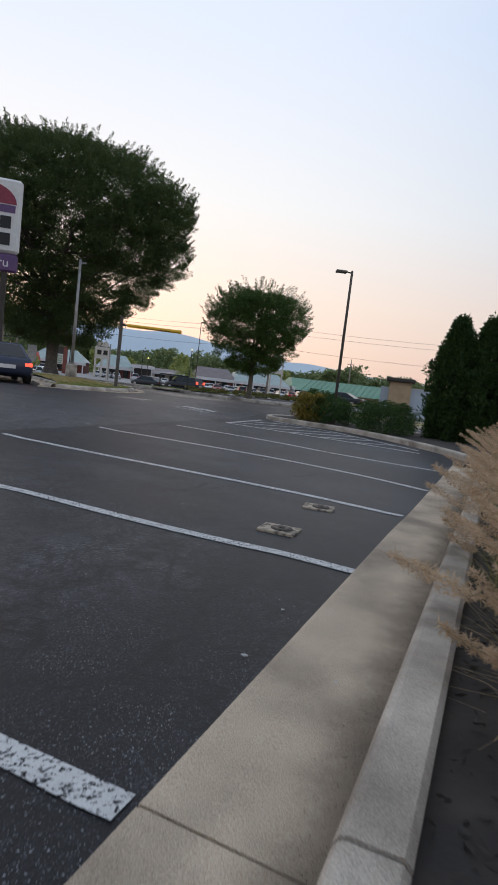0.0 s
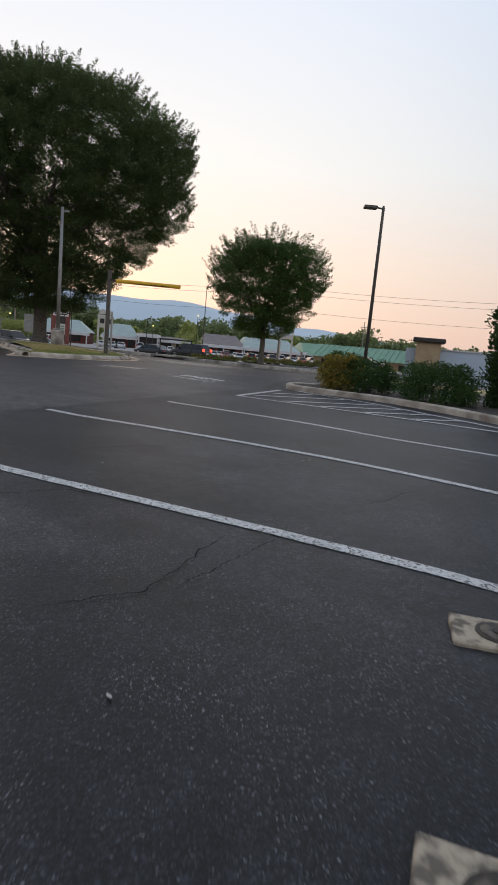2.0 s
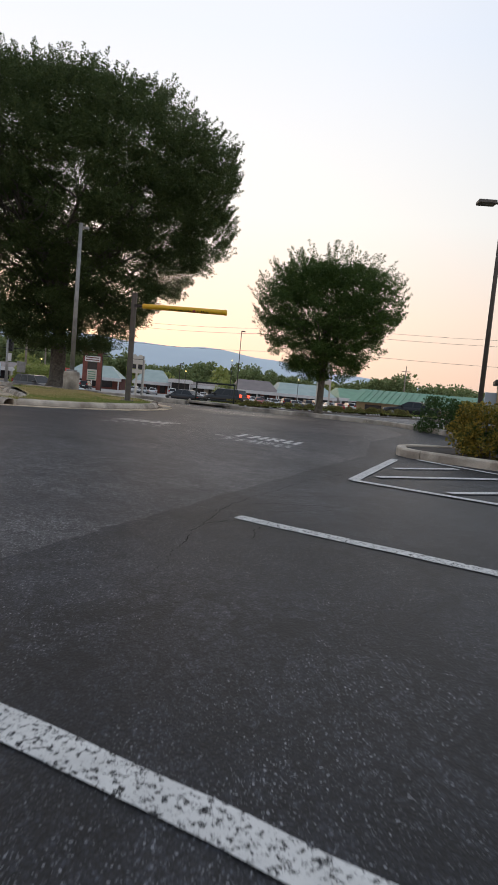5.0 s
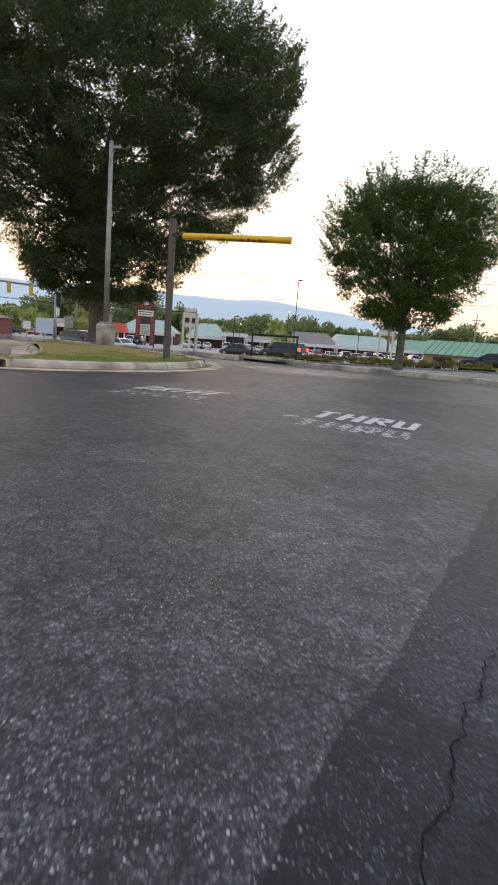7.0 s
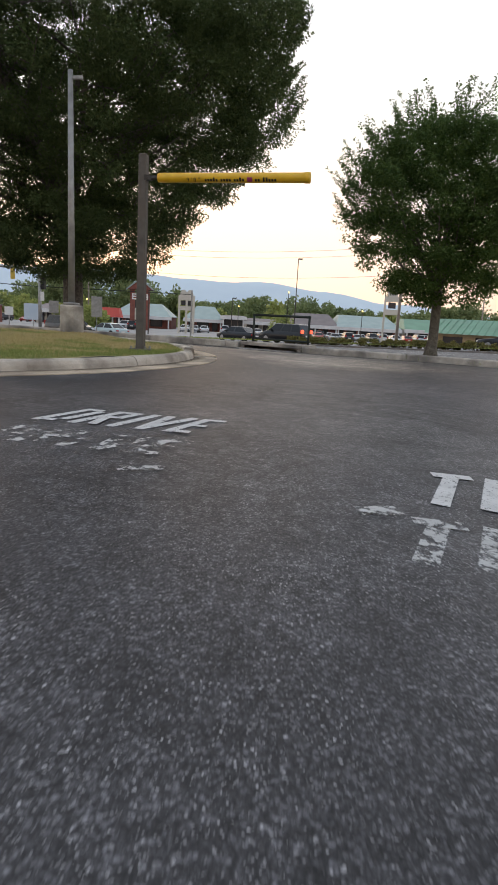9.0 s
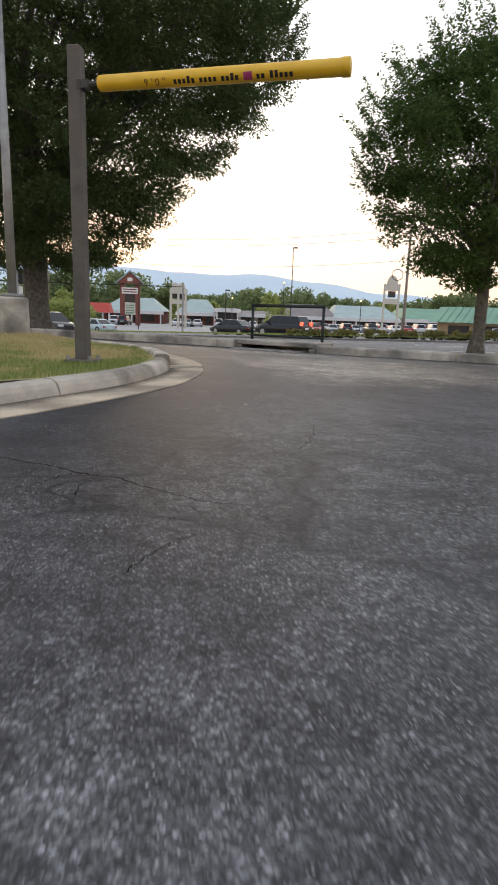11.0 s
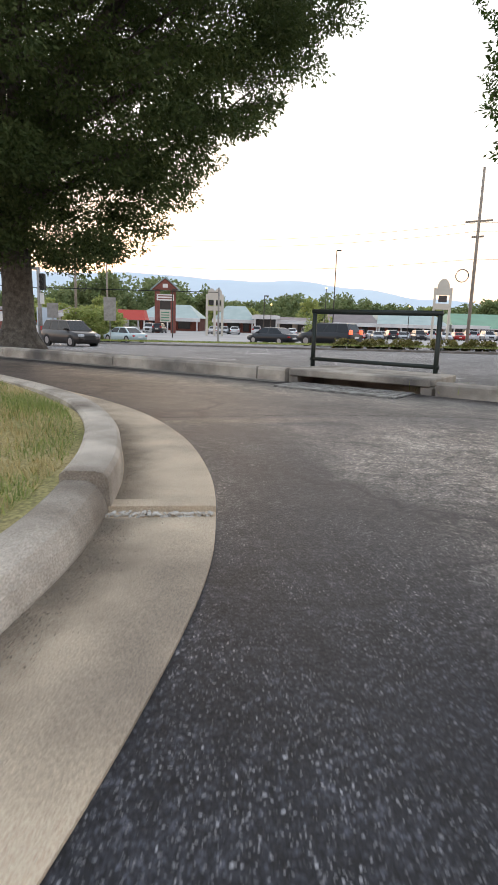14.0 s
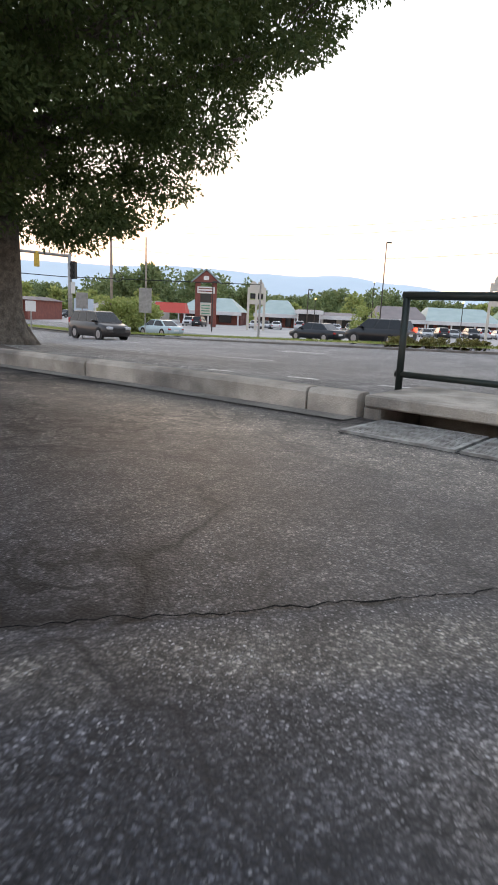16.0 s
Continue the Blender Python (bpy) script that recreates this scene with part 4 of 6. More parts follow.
    for _ in range(int(clumps * 0.45)):
        h = rnd.uniform(lo + (top - lo) * 0.45, top)
        az = rnd.uniform(0, math.tau)
        e = env(h, az)
        d = Vector((math.cos(az) * 0.7 + rnd.uniform(-0.2, 0.2), math.sin(az) * 0.7 + rnd.uniform(-0.2, 0.2), 0.85)).normalized() * rnd.uniform(0.4, 1.0 if top > 9 else 0.85)
        for j in range(9):
            f = j / 8
            sp.append((e * 0.95 * math.cos(az) + d.x * f + lean[0] * h, e * 0.95 * math.sin(az) + d.y * f + lean[1] * h, h + d.z * f))
            sr.append((0.17 if top > 9 else 0.10) * (1.15 - f))
    me2 = leaves(np.array(sp), np.array(sr), max(4, per // 16), leaf[0] * 0.8, leaf[1] * 0.8, rng, 1.0)
    obj("crown", me, mat, holder, "dense dark green crown of small leaves")
    obj("crown_sprays", me2, mat, holder, "loose outer sprays of leaves")
    return holder


PROF1 = [(2.1, 2.0), (3.0, 3.0), (4.4, 4.25), (6.0, 5.7), (7.6, 7.05), (9.5, 7.75), (11.3, 7.5), (12.6, 6.2), (13.5, 4.2), (14.0, 1.6)]
tree("large_tree", (-12.3, 34.05, 0.02), PROF1, 0.36, 2.3, 2400, 215, 0.60, (0.115, 0.055), M_LEAF, "tall dark green spreading street tree on bare soil", 7, 12, 0.22, -0.125, (0, 0), 0.065, 0.66)
PROF2 = [(1.55, 0.8), (2.0, 1.55), (2.7, 2.2), (3.6, 2.65), (4.6, 2.75), (5.3, 2.5), (5.9, 1.9), (6.2, 0.9)]
tree("young_tree", (0.6, 29.5, -0.05), PROF2, 0.13, 1.9, 760, 130, 0.36, (0.095, 0.042), M_LEAF2, "smaller vase-shaped green tree on the verge", 21, 7, 0.35, -0.22, (0, 0), -0.02, 1.1)


# ---------- posts, poles, bar ----------
def clearance_bar():
    t = thing("clearance_bar", "weathered steel post with a yellow hanging clearance tube", "height bar", (-5.32, 21.55, 0.13))
    a = Vector((0.28, -0.09, 2.69))
    b = Vector((2.66, -0.49, 2.645))
    bm = bmesh.new()
    box(bm, (-0.065, -0.065, -0.4), (0.065, 0.065, 3.05), 0.008)
    part("post", bm, M_POST, t)
    bm = bmesh.new()
    box(bm, (-0.16, -0.16, -0.02), (0.16, 0.16, 0.03), 0.01)
    part("base_plate", bm, M_POST, t, "rusty base plate")
    for sx in (-1, 1):
        for sy in (-1, 1):
            bm = bmesh.new()
            tube(bm, [(sx * 0.12, sy * 0.12, 0.02), (sx * 0.12, sy * 0.12, 0.075)], [0.018, 0.018], 6)
            part("bolt", bm, M_STEEL, t)
    bm = bmesh.new()
    tube(bm, [(0.05, -0.02, 2.695), a], [0.035, 0.03], 8)
    tube(bm, [(0.05, -0.02, 2.66), (0.05, -0.02, 2.74)], [0.055, 0.055], 8)
    tube(bm, [(0.12, -0.045, 2.66), (0.12, -0.045, 2.735)], [0.05, 0.05], 8)
    part("swivel_arm", bm, M_POLE, t, "dark pivoting bracket")
    bm = bmesh.new()
    d = b - a
    tube(bm, [a, a + d * 0.004, a + d * 0.5, b - d * 0.03, b - d * 0.028, b], [0.066, 0.072, 0.072, 0.072, 0.078, 0.078], 20)
    bar = part("tube", bm, M_YELLOW, t, "glossy yellow plastic tube", True)
    ang = math.degrees(math.atan2(d.y, d.x))
    m = Matrix.Translation(a) @ pose(0, 0, 0, 0, math.degrees(math.atan2(-d.z, math.hypot(d.x, d.y))), ang) @ pose(0, 0, 0, 124, 0, 0)
    R = 0.0738

    def wrapped(x, y):
        return m @ Vector((x, R * math.sin(y / R), R * math.cos(y / R)))

    for ch, dx in (("9", 0.50), ("'", 0.575), ("0", 0.615), ('"', 0.69)):
        me = flat_text(ch, 0.085)
        for v in me.vertices:
            v.co = wrapped(v.co.x + dx, v.co.y - 0.03)
        obj("lettering", me, M_BLACK, bar)

    def patch(x0, x1, y0, y1):
        bm = bmesh.new()
        rows = [[bm.verts.new(wrapped(x, y0 + (y1 - y0) * k / 5)) for x in (x0, x1)] for k in range(6)]
        for p, q in zip(rows, rows[1:]):
            bm.faces.new((p[0], p[1], q[1], q[0]))
        return bm
    rnd = random.Random(4)
    x = 0.80
    for n in (5, 4, 4, 0, 2, 5):
        if n == 0:
            part("emblem", patch(x, x + 0.08, -0.034, 0.034), M_EMBLEM, bar, "small magenta emblem")
            x += 0.12
            continue
        for _ in range(n):
            part("lettering_bar", patch(x, x + 0.03, -0.028, rnd.choice((0.012, 0.012, 0.032))), M_BLACK, bar)
            x += 0.044
        x += 0.035
    return t


M_EMBLEM = material("magenta_emblem", (0.42, 0.04, 0.16), 0.5)
clearance_bar()


def lot_light_pole():
    t = thing("light_pole", "grey steel pole on a round concrete footing", "light pole", (-8.6, 26.0, 0.22))
    bm = bmesh.new()
    tube(bm, [(0, 0, -0.5), (0, 0, 0.62), (0, 0, 0.66)], [0.29, 0.28, 0.25], 20)
    part("footing", bm, M_CONC2, t, "stained round concrete footing")
    bm = bmesh.new()
    tube(bm, [(0, 0, 0.66), (0, 0, 3.0), (0, 0, 5.9)], [0.085, 0.075, 0.06], 14)
    part("pole", bm, M_STEEL, t, "", True)
    bm = bmesh.new()
    box(bm, (-0.16, -0.16, 0.66), (0.16, 0.16, 0.72), 0.02)
    part("base_plate", bm, M_STEEL, t)
    bm = bmesh.new()
    box(bm, (0.06, -0.03, 5.7), (0.30, 0.03, 5.78), 0.01)
    part("bracket", bm, M_STEEL, t)
    return t


lot_light_pole()


def area_lamp():
    t = thing("area_lamp", "dark bronze pole with a flat area light behind the hedge", "street lamp", (4.2, 20.7, -0.02))
    bm = bmesh.new()
    tube(bm, [(0, 0, -0.3), (0, 0, 6.05), (0, 0, 6.12)], [0.07, 0.05, 0.035], 12)
    part("pole", bm, M_LAMPPOLE, t, "", True)
    bm = bmesh.new()
    tube(bm, [(0, 0, 6.02), (-0.28, -0.03, 6.04)], [0.03, 0.03], 8)
    part("arm", bm, M_LAMPPOLE, t)
    bm = bmesh.new()
    box(bm, (-0.68, -0.16, 5.98), (-0.22, 0.12, 6.08), 0.02)
    part("lamp_head", bm, M_LAMPPOLE, t)
    return t


area_lamp()


def drain_rail():
    t = thing("drain_rail", "dark green pipe rail over a concrete drain slab", "railing", (0, 0, 0))
    a, b = Vector((-4.50, 29.25, 0)), Vector((-2.86, 28.45, 0))
    for p, z0 in ((a, 0.0), (b, -0.12)):
        bm = bmesh.new()
        tube(bm, [(p.x, p.y, z0), (p.x, p.y, 0.93)], [0.032, 0.032], 10)
        part("post", bm, M_PIPE, t, "", True)
    for z, r in ((0.93, 0.036), (0.26, 0.028)):
        bm = bmesh.new()
        d = (b - a).normalized() * (0.03 if z > 0.5 else 0.04)
        tube(bm, [a - d + Vector((0, 0, z)), b + d + Vector((0, 0, z))], [r, r], 10)
        part("rail", bm, M_PIPE, t, "", True)
    return t


drain_rail()


M_GRATE = material("dull_grate_steel", (0.42, 0.42, 0.40), 0.6, 0.5, col2=(0.19, 0.18, 0.17), scale=9)


def drain_slab():
    t = thing("drain_slab", "worn concrete slab bridging the kerb inlet", "drain", (0, 0, 0))
    a, b = Vector((-4.72, 28.28, 0)), Vector((-2.98, 27.50, 0))
    e = (b - a).normalized()
    n = Vector((-e.y, e.x, 0))
    L = (b - a).length

    def blk(name, u0, u1, s0, s1, z0, z1, mat, label=""):
        bm = bmesh.new()
        m = Matrix(((e.x, n.x, 0, a.x), (e.y, n.y, 0, a.y), (0, 0, 1, 0), (0, 0, 0, 1)))
        box(bm, (u0, s0, z0), (u1, s1, z1), 0.012, m)
        part(name, bm, mat, t, label)
    blk("slab", 0.02, L - 0.02, -0.03, 0.95, 0.09, 0.18, M_CONC2)
    blk("side_block", 0.0, 0.14, 0.0, 0.9, -0.3, 0.088, M_CONC2)
    blk("side_block", L - 0.14, L, 0.0, 0.9, -0.3, 0.088, M_CONC2)
    blk("back_wall", 0.142, L - 0.142, 0.7, 0.9, -0.3, 0.088, M_CONC2)
    # solid black block painted as the shaded depth under the grates
    blk("pit", 0.16, L - 0.16, -0.64, -0.03, -0.30, 0.004, M_BLACK, "black block painted as the inlet's shaded depth")
    for u0, u1 in ((0.18, 0.93), (0.96, L - 0.18)):
        bm = bmesh.new()
        m = Matrix(((e.x, n.x, 0, a.x), (e.y, n.y, 0, a.y), (0, 0, 1, 0), (0, 0, 0, 1)))
        for lo, hi in (((u0, -0.63, 0), (u0 + 0.03, -0.04, 0.02)), ((u1 - 0.03, -0.63, 0), (u1, -0.04, 0.02)), ((u0 + 0.03, -0.63, 0), (u1 - 0.03, -0.60, 0.02)), ((u0 + 0.03, -0.07, 0), (u1 - 0.03, -0.04, 0.02))):
            box(bm, lo, hi, 0.002, m)
        g = part("grate_frame", bm, M_GRATE, t, "galvanised grate frame")
        k = -0.575
        while k < -0.08:
            bm = bmesh.new()
            box(bm, (u0 + 0.03, k, 0), (u1 - 0.03, k + 0.014, 0.018), 0.0, m)
            part("grate_bar", bm, M_GRATE, g)
            k += 0.034
        for k in range(1, 7):
            bm = bmesh.new()
            w = u0 + (u1 - u0) * k / 7
            box(bm, (w - 0.005, -0.6, 0.001), (w + 0.005, -0.07, 0.0195), 0.0, m)
            part("cross_rod", bm, M_GRATE, g)
    return t


drain_slab()


def meter_box(o, ang):
    t = thing("utility_box", "pale concrete meter pad with a round iron lid set in asphalt", "utility cover", (o[0], o[1], height(*o) + 0.0), ang, "utility covers")
    bm = bmesh.new()
    n = 12
    ring_o = []
    hw, hd = 0.155, 0.128
    box(bm, (-hw, -hd, -0.1), (hw, hd, 0.022), 0.006)
    part("pad", bm, M_PAD, t)
    bm = bmesh.new()
    tube(bm, [(0.02, 0.0, 0.018), (0.02, 0.0, 0.027)], [0.088, 0.088], 20)
    part("collar", bm, M_IRON, t)
    bm = bmesh.new()
    tube(bm, [(0.02, 0.0, 0.02), (0.02, 0.0, 0.031)], [0.072, 0.070], 20)
    part("lid", bm, M_LID, t)
    bm = bmesh.new()
    tube(bm, [(0.02, 0.0, 0.02), (0.02, 0.0, 0.036)], [0.03, 0.028], 10)
    part("bolt", bm, M_IRON, t)
    return t


M_PAD = material("meter_pad", (0.42, 0.35, 0.26), 0.9, col2=(0.14, 0.115, 0.09), scale=16, bump=0.6, bump_scale=60, lo=0.45, hi=0.6)
M_IRON = material("old_iron", (0.04, 0.036, 0.032), 0.7, 0.3, col2=(0.07, 0.055, 0.04), scale=30)
M_LID = material("iron_lid", (0.16, 0.13, 0.10), 0.7, 0.2, col2=(0.05, 0.042, 0.035), scale=24)
meter_box((0.635, 0.334), -20)
meter_box((1.11, 1.505), -14)


def chipped_joint():
    """Broken pale edge where two gutter pours meet."""
    t = tagged(new("chipped_joint"), "broken pale concrete edge across the gutter joint", "rubble")
    rnd = random.Random(6)
    a, b = Vector((-4.262, 22.72)), Vector((-4.675, 22.60))
    for k in range(90):
        f = (k + rnd.uniform(0.0, 1.0)) / 90
        p = a.lerp(b, f)
        bm = bmesh.new()
        bmesh.ops.create_icosphere(bm, subdivisions=1, radius=1.0)
        for v in bm.verts:
            v.co *= rnd.uniform(0.75, 1.2)
        bm.transform(pose(p.x + rnd.uniform(-0.006, 0.006), p.y + rnd.uniform(-0.016, 0.012), rnd.uniform(0.014, 0.031), rnd.uniform(-20, 20), rnd.uniform(-20, 20), rnd.uniform(0, 180)) @ Matrix.Diagonal((rnd.uniform(0.005, 0.02), rnd.uniform(0.004, 0.012), rnd.uniform(0.003, 0.007), 1)))
        part("concrete_chip", bm, M_CHIPS, t)
    return t


M_CHIPS = material("broken_concrete", (0.60, 0.56, 0.50), 0.95, col2=(0.38, 0.35, 0.31), scale=40, bump=0.6)
chipped_joint()

# ---------- far ridge and woods ----------
def ridge():
    """A long forested mountain as one solid range; its colour carries the distance haze."""
    marks = [(-70, 70), (-40, 85), (-14, 112), (-5, 152), (2, 200), (7, 230), (11, 220), (15, 224), (19, 236), (23, 240), (30, 226), (35, 224), (48, 190), (70, 120), (90, 80)]
    bm = bmesh.new()
    rows = []
    n = 220
    for j, (dist, f) in enumerate(((2500, 0.0), (2700, 0.5), (2900, 0.85), (3050, 1.0), (3300, 0.7), (3700, 0.0))):
        row = []
        for k in range(n + 1):
            az = -70 + 160 * k / n
            for (a, ha), (b, hb) in zip(marks, marks[1:]):
                if a <= az <= b:
                    h = ha + (hb - ha) * smooth(a, b, az)
            h += 7 * noise.noise((az * 0.25, j * 0.1, 1)) + 3 * noise.noise((az * 1.1, j * 0.7, 4))
            r = radians(az)
            row.append(bm.verts.new((-math.sin(r) * dist - 4, math.cos(r) * dist + 20, h * f - 18)))
        rows.append(row)
    for r0, r1 in zip(rows, rows[1:]):
        for k in range(n):
            bm.faces.new((r0[k], r0[k + 1], r1[k + 1], r1[k]))
    bmesh.ops.recalc_face_normals(bm, faces=bm.faces)
    return mesh_of(bm, "ridge", False)


obj("backdrop_ridge", ridge(), M_MOUNT, None, "long mountain ridge painted blue-grey with evening haze", "mountain", "", "structure")


def woods(az0, az1, d0, d1, h0, h1, count, seed, name, mat, label):
    rnd = random.Random(seed)
    rng = np.random.default_rng(seed)
    cs, rs = [], []
    for k in range(count):
        az = radians(rnd.uniform(az0, az1))
        d = rnd.uniform(d0, d1)
        x, y = -4 - math.sin(az) * d, 20 + math.cos(az) * d
        h = rnd.uniform(h0, h1) * (1 + 0.15 * math.sin(math.degrees(az) * 0.35))
        w = h * rnd.uniform(0.32, 0.5)
        for _ in range(13):
            a, f = rnd.uniform(0, math.tau), rnd.uniform(0.12, 0.92)
            r = w * math.sin(math.pi * (0.12 + 0.8 * f)) * rnd.uniform(0.3, 0.95)
            cs.append((x + r * math.cos(a), y + r * math.sin(a), -3.5 + (h + 3.5) * f))
            rs.append(w * rnd.uniform(0.3, 0.48))
    me = leaves(np.array(cs), np.array(rs), 46, 1.15, 0.75, rng, 0.8, 0.0, 0.5)
    return obj(name, me, mat, None, label, "woods", "", "stuff")


woods(-50, 64, 205, 285, 7.6, 10.8, 620, 3, "far_woods", M_FOREST, "dark green belt of far trees")
woods(12, 30, 185, 215, 10, 13.5, 34, 5, "near_woods", M_FOREST, "taller green trees behind the plaza")
woods(-6, 44, 165, 200, 4.8, 7.5, 20, 9, "bright_woods", M_FOREST2, "yellow-green trees in front of the belt")


# ---------- plaza buildings ----------
M_BRICKRED = material("red_brick_far", (0.22, 0.075, 0.055), 0.9, col2=(0.16, 0.055, 0.045), scale=1.5)
M_TEALROOF = material("teal_roof", (0.30, 0.385, 0.37), 0.55, col2=(0.25, 0.33, 0.315), scale=0.5)
M_BROWNROOF = material("brown_roof", (0.22, 0.185, 0.18), 0.8, col2=(0.17, 0.145, 0.14), scale=0.5)
M_GREENROOF = material("green_roof", (0.09, 0.25, 0.15), 0.5, col2=(0.075, 0.21, 0.125), scale=0.4)
M_WHITE = material("white_trim", (0.62, 0.61, 0.60), 0.7, col2=(0.55, 0.54, 0.54), scale=0.8)
M_CREAM = material("cream_panel", (0.55, 0.51, 0.44), 0.8, col2=(0.48, 0.44, 0.38), scale=0.8)
M_DARKGLASS = material("shop_glass", (0.02, 0.024, 0.028), 0.15, col2=(0.03, 0.034, 0.04))
M_TAN = material("tan_block", (0.46, 0.34, 0.20), 0.9, col2=(0.38, 0.28, 0.17), scale=3.0, bump=0.3)
M_PALEBLUE = material("pale_blue_wall", (0.42, 0.50, 0.58), 0.7, col2=(0.48, 0.54, 0.60), scale=0.6)
M_REDAWN = material("red_awning", (0.50, 0.07, 0.05), 0.7, col2=(0.42, 0.06, 0.045))
M_SIGNWHITE = material("sign_white", (0.70, 0.69, 0.66), 0.5, col2=(0.64, 0.63, 0.61))

MALL_A, MALL_B = Vector((-67.5, 149.0, 0)), Vector((13.0, 162.8, 0))
MALL_E = (MALL_B - MALL_A).normalized()
MALL_N = Vector((MALL_E.y, -MALL_E.x, 0))          # towards the road


def mall_frame(u, out=0.0, z=-1.4):
    p = MALL_A + MALL_E * u + MALL_N * out
    return Matrix(((MALL_E.x, -MALL_N.x, 0, p.x), (MALL_E.y, -MALL_N.y, 0, p.y), (0, 0, 1, z), (0, 0, 0, 1)))


def quad_prism(bm, pts, m):
    """A solid from 4 base points and 4 top points."""
    v = [bm.verts.new(m @ Vector(p)) for p in pts]
    for f in ((3, 2, 1, 0), (4, 5, 6, 7), (0, 1, 5, 4), (1, 2, 6, 5), (2, 3, 7, 6), (3, 0, 4, 7)):
        bm.faces.new([v[i] for i in f])


def shop(u0, u1, out, eave, top, roof, wall, label, hip=0.18, seed=1, canopy=True):
    """A low shop front: wall, pitched metal roof, white canopy on posts, windows and doors."""
    L = u1 - u0
    m = mall_frame(u0, out)
    t = tagged(new("shop_building"), label, "shop", "plaza shops")
    rnd = random.Random(seed)
    bm = bmesh.new()
    box(bm, (0, 0.4, -0.5), (L, 14, eave), 0, m)
    part("wall", bm, wall, t)
    bm = bmesh.new()
    k = L * hip
    quad_prism(bm, [(-0.4, -2.4, eave), (L + 0.4, -2.4, eave), (L + 0.4, 14.4, eave), (-0.4, 14.4, eave), (k, 6, top), (L - k, 6, top), (L - k, 9, top), (k, 9, top)], m)
    r = part("roof", bm, roof, t)
    n = max(3, int(L / 1.2))
    if canopy:
        bm = bmesh.new()
        box(bm, (-0.5, -2.6, eave - 0.75), (L + 0.5, -2.3, eave + 0.02), 0.03, m)
        part("fascia", bm, M_WHITE, t, "white fascia board")
        for i in range(int(L / 4.5) + 1):
            bm = bmesh.new()
            x = 0.2 + i * (L - 0.4) / max(1, int(L / 4.5))
            box(bm, (x - 0.14, -2.4, -0.5), (x + 0.14, -2.12, eave - 0.7), 0, m)
            part("post", bm, M_WHITE, t)
    x = 0.6
    while x < L - 1.8:
        w = rnd.choice((1.3, 2.2, 2.8))
        w = min(w, L - x - 0.4)
        bm = bmesh.new()
        box(bm, (x, 0.30, 0.25 if w > 1.5 else 0.0), (x + w, 0.42, eave - 0.65), 0.02, m)
        part("shop_window" if w > 1.5 else "shop_door", bm, M_DARKGLASS, t)
        x += w + rnd.uniform(0.5, 1.3)
    return t


def mu(px):
    return (px - 230) / 652 * (MALL_B - MALL_A).length


shop(mu(205), mu(300), 12, 2.9, 4.2, M_BROWNROOF, M_CREAM, "low cream shop with a grey roof", 0.05, 2)
shop(mu(330), mu(437), 4, 2.6, 5.6, M_TEALROOF, M_BRICKRED, "brick shop row under a teal metal roof", 0.22, 3)
shop(mu(466), mu(534), 4, 2.6, 5.7, M_TEALROOF, M_BRICKRED, "brick shop with a hipped teal roof", 0.25, 4)
shop(mu(536), mu(576), 6, 3.6, 3.9, M_BROWNROOF, M_DARKGLASS, "dark glazed entrance block between shops", 0.02, 5)
shop(mu(577), mu(640), 3, 2.7, 3.5, M_BROWNROOF, M_CREAM, "pale shop with a white canopy", 0.04, 6)
shop(mu(668), mu(750), 5, 2.6, 5.4, M_BROWNROOF, M_BRICKRED, "brick shop row under a brown roof", 0.10, 7)
shop(mu(751), mu(868), 5, 2.6, 5.5, M_TEALROOF, M_BRICKRED, "long brick shop under a pale teal roof", 0.10, 8)
shop(mu(880), mu(1010), 5, 2.8, 5.4, M_GREENROOF, M_CREAM, "cream shop with a green roof", 0.08, 9)
shop(mu(40), mu(190), 40, 3.0, 3.6, M_BROWNROOF, M_BRICKRED, "low red brick shop with a flat roof", 0.02, 10, False)


def awning():
    t = tagged(new("red_awning"), "bright red awning on the end shop", "awning")
    m = mall_frame(mu(306), 17)
    bm = bmesh.new()
    quad_prism(bm, [(0, 0, 1.9), (7, 0, 1.9), (7, 4, 1.9), (0, 4, 1.9), (0.6, 1.5, 3.9), (6.4, 1.5, 3.9), (6.4, 4, 3.9), (0.6, 4, 3.9)], m)
    part("canopy", bm, M_REDAWN, t)
    for x in (0.3, 6.7):
        bm = bmesh.new()
        box(bm, (x - 0.15, 0.2, -0.5), (x + 0.15, 0.5, 1.9), 0, m)
        part("post", bm, M_WHITE, t)
    return t


awning()


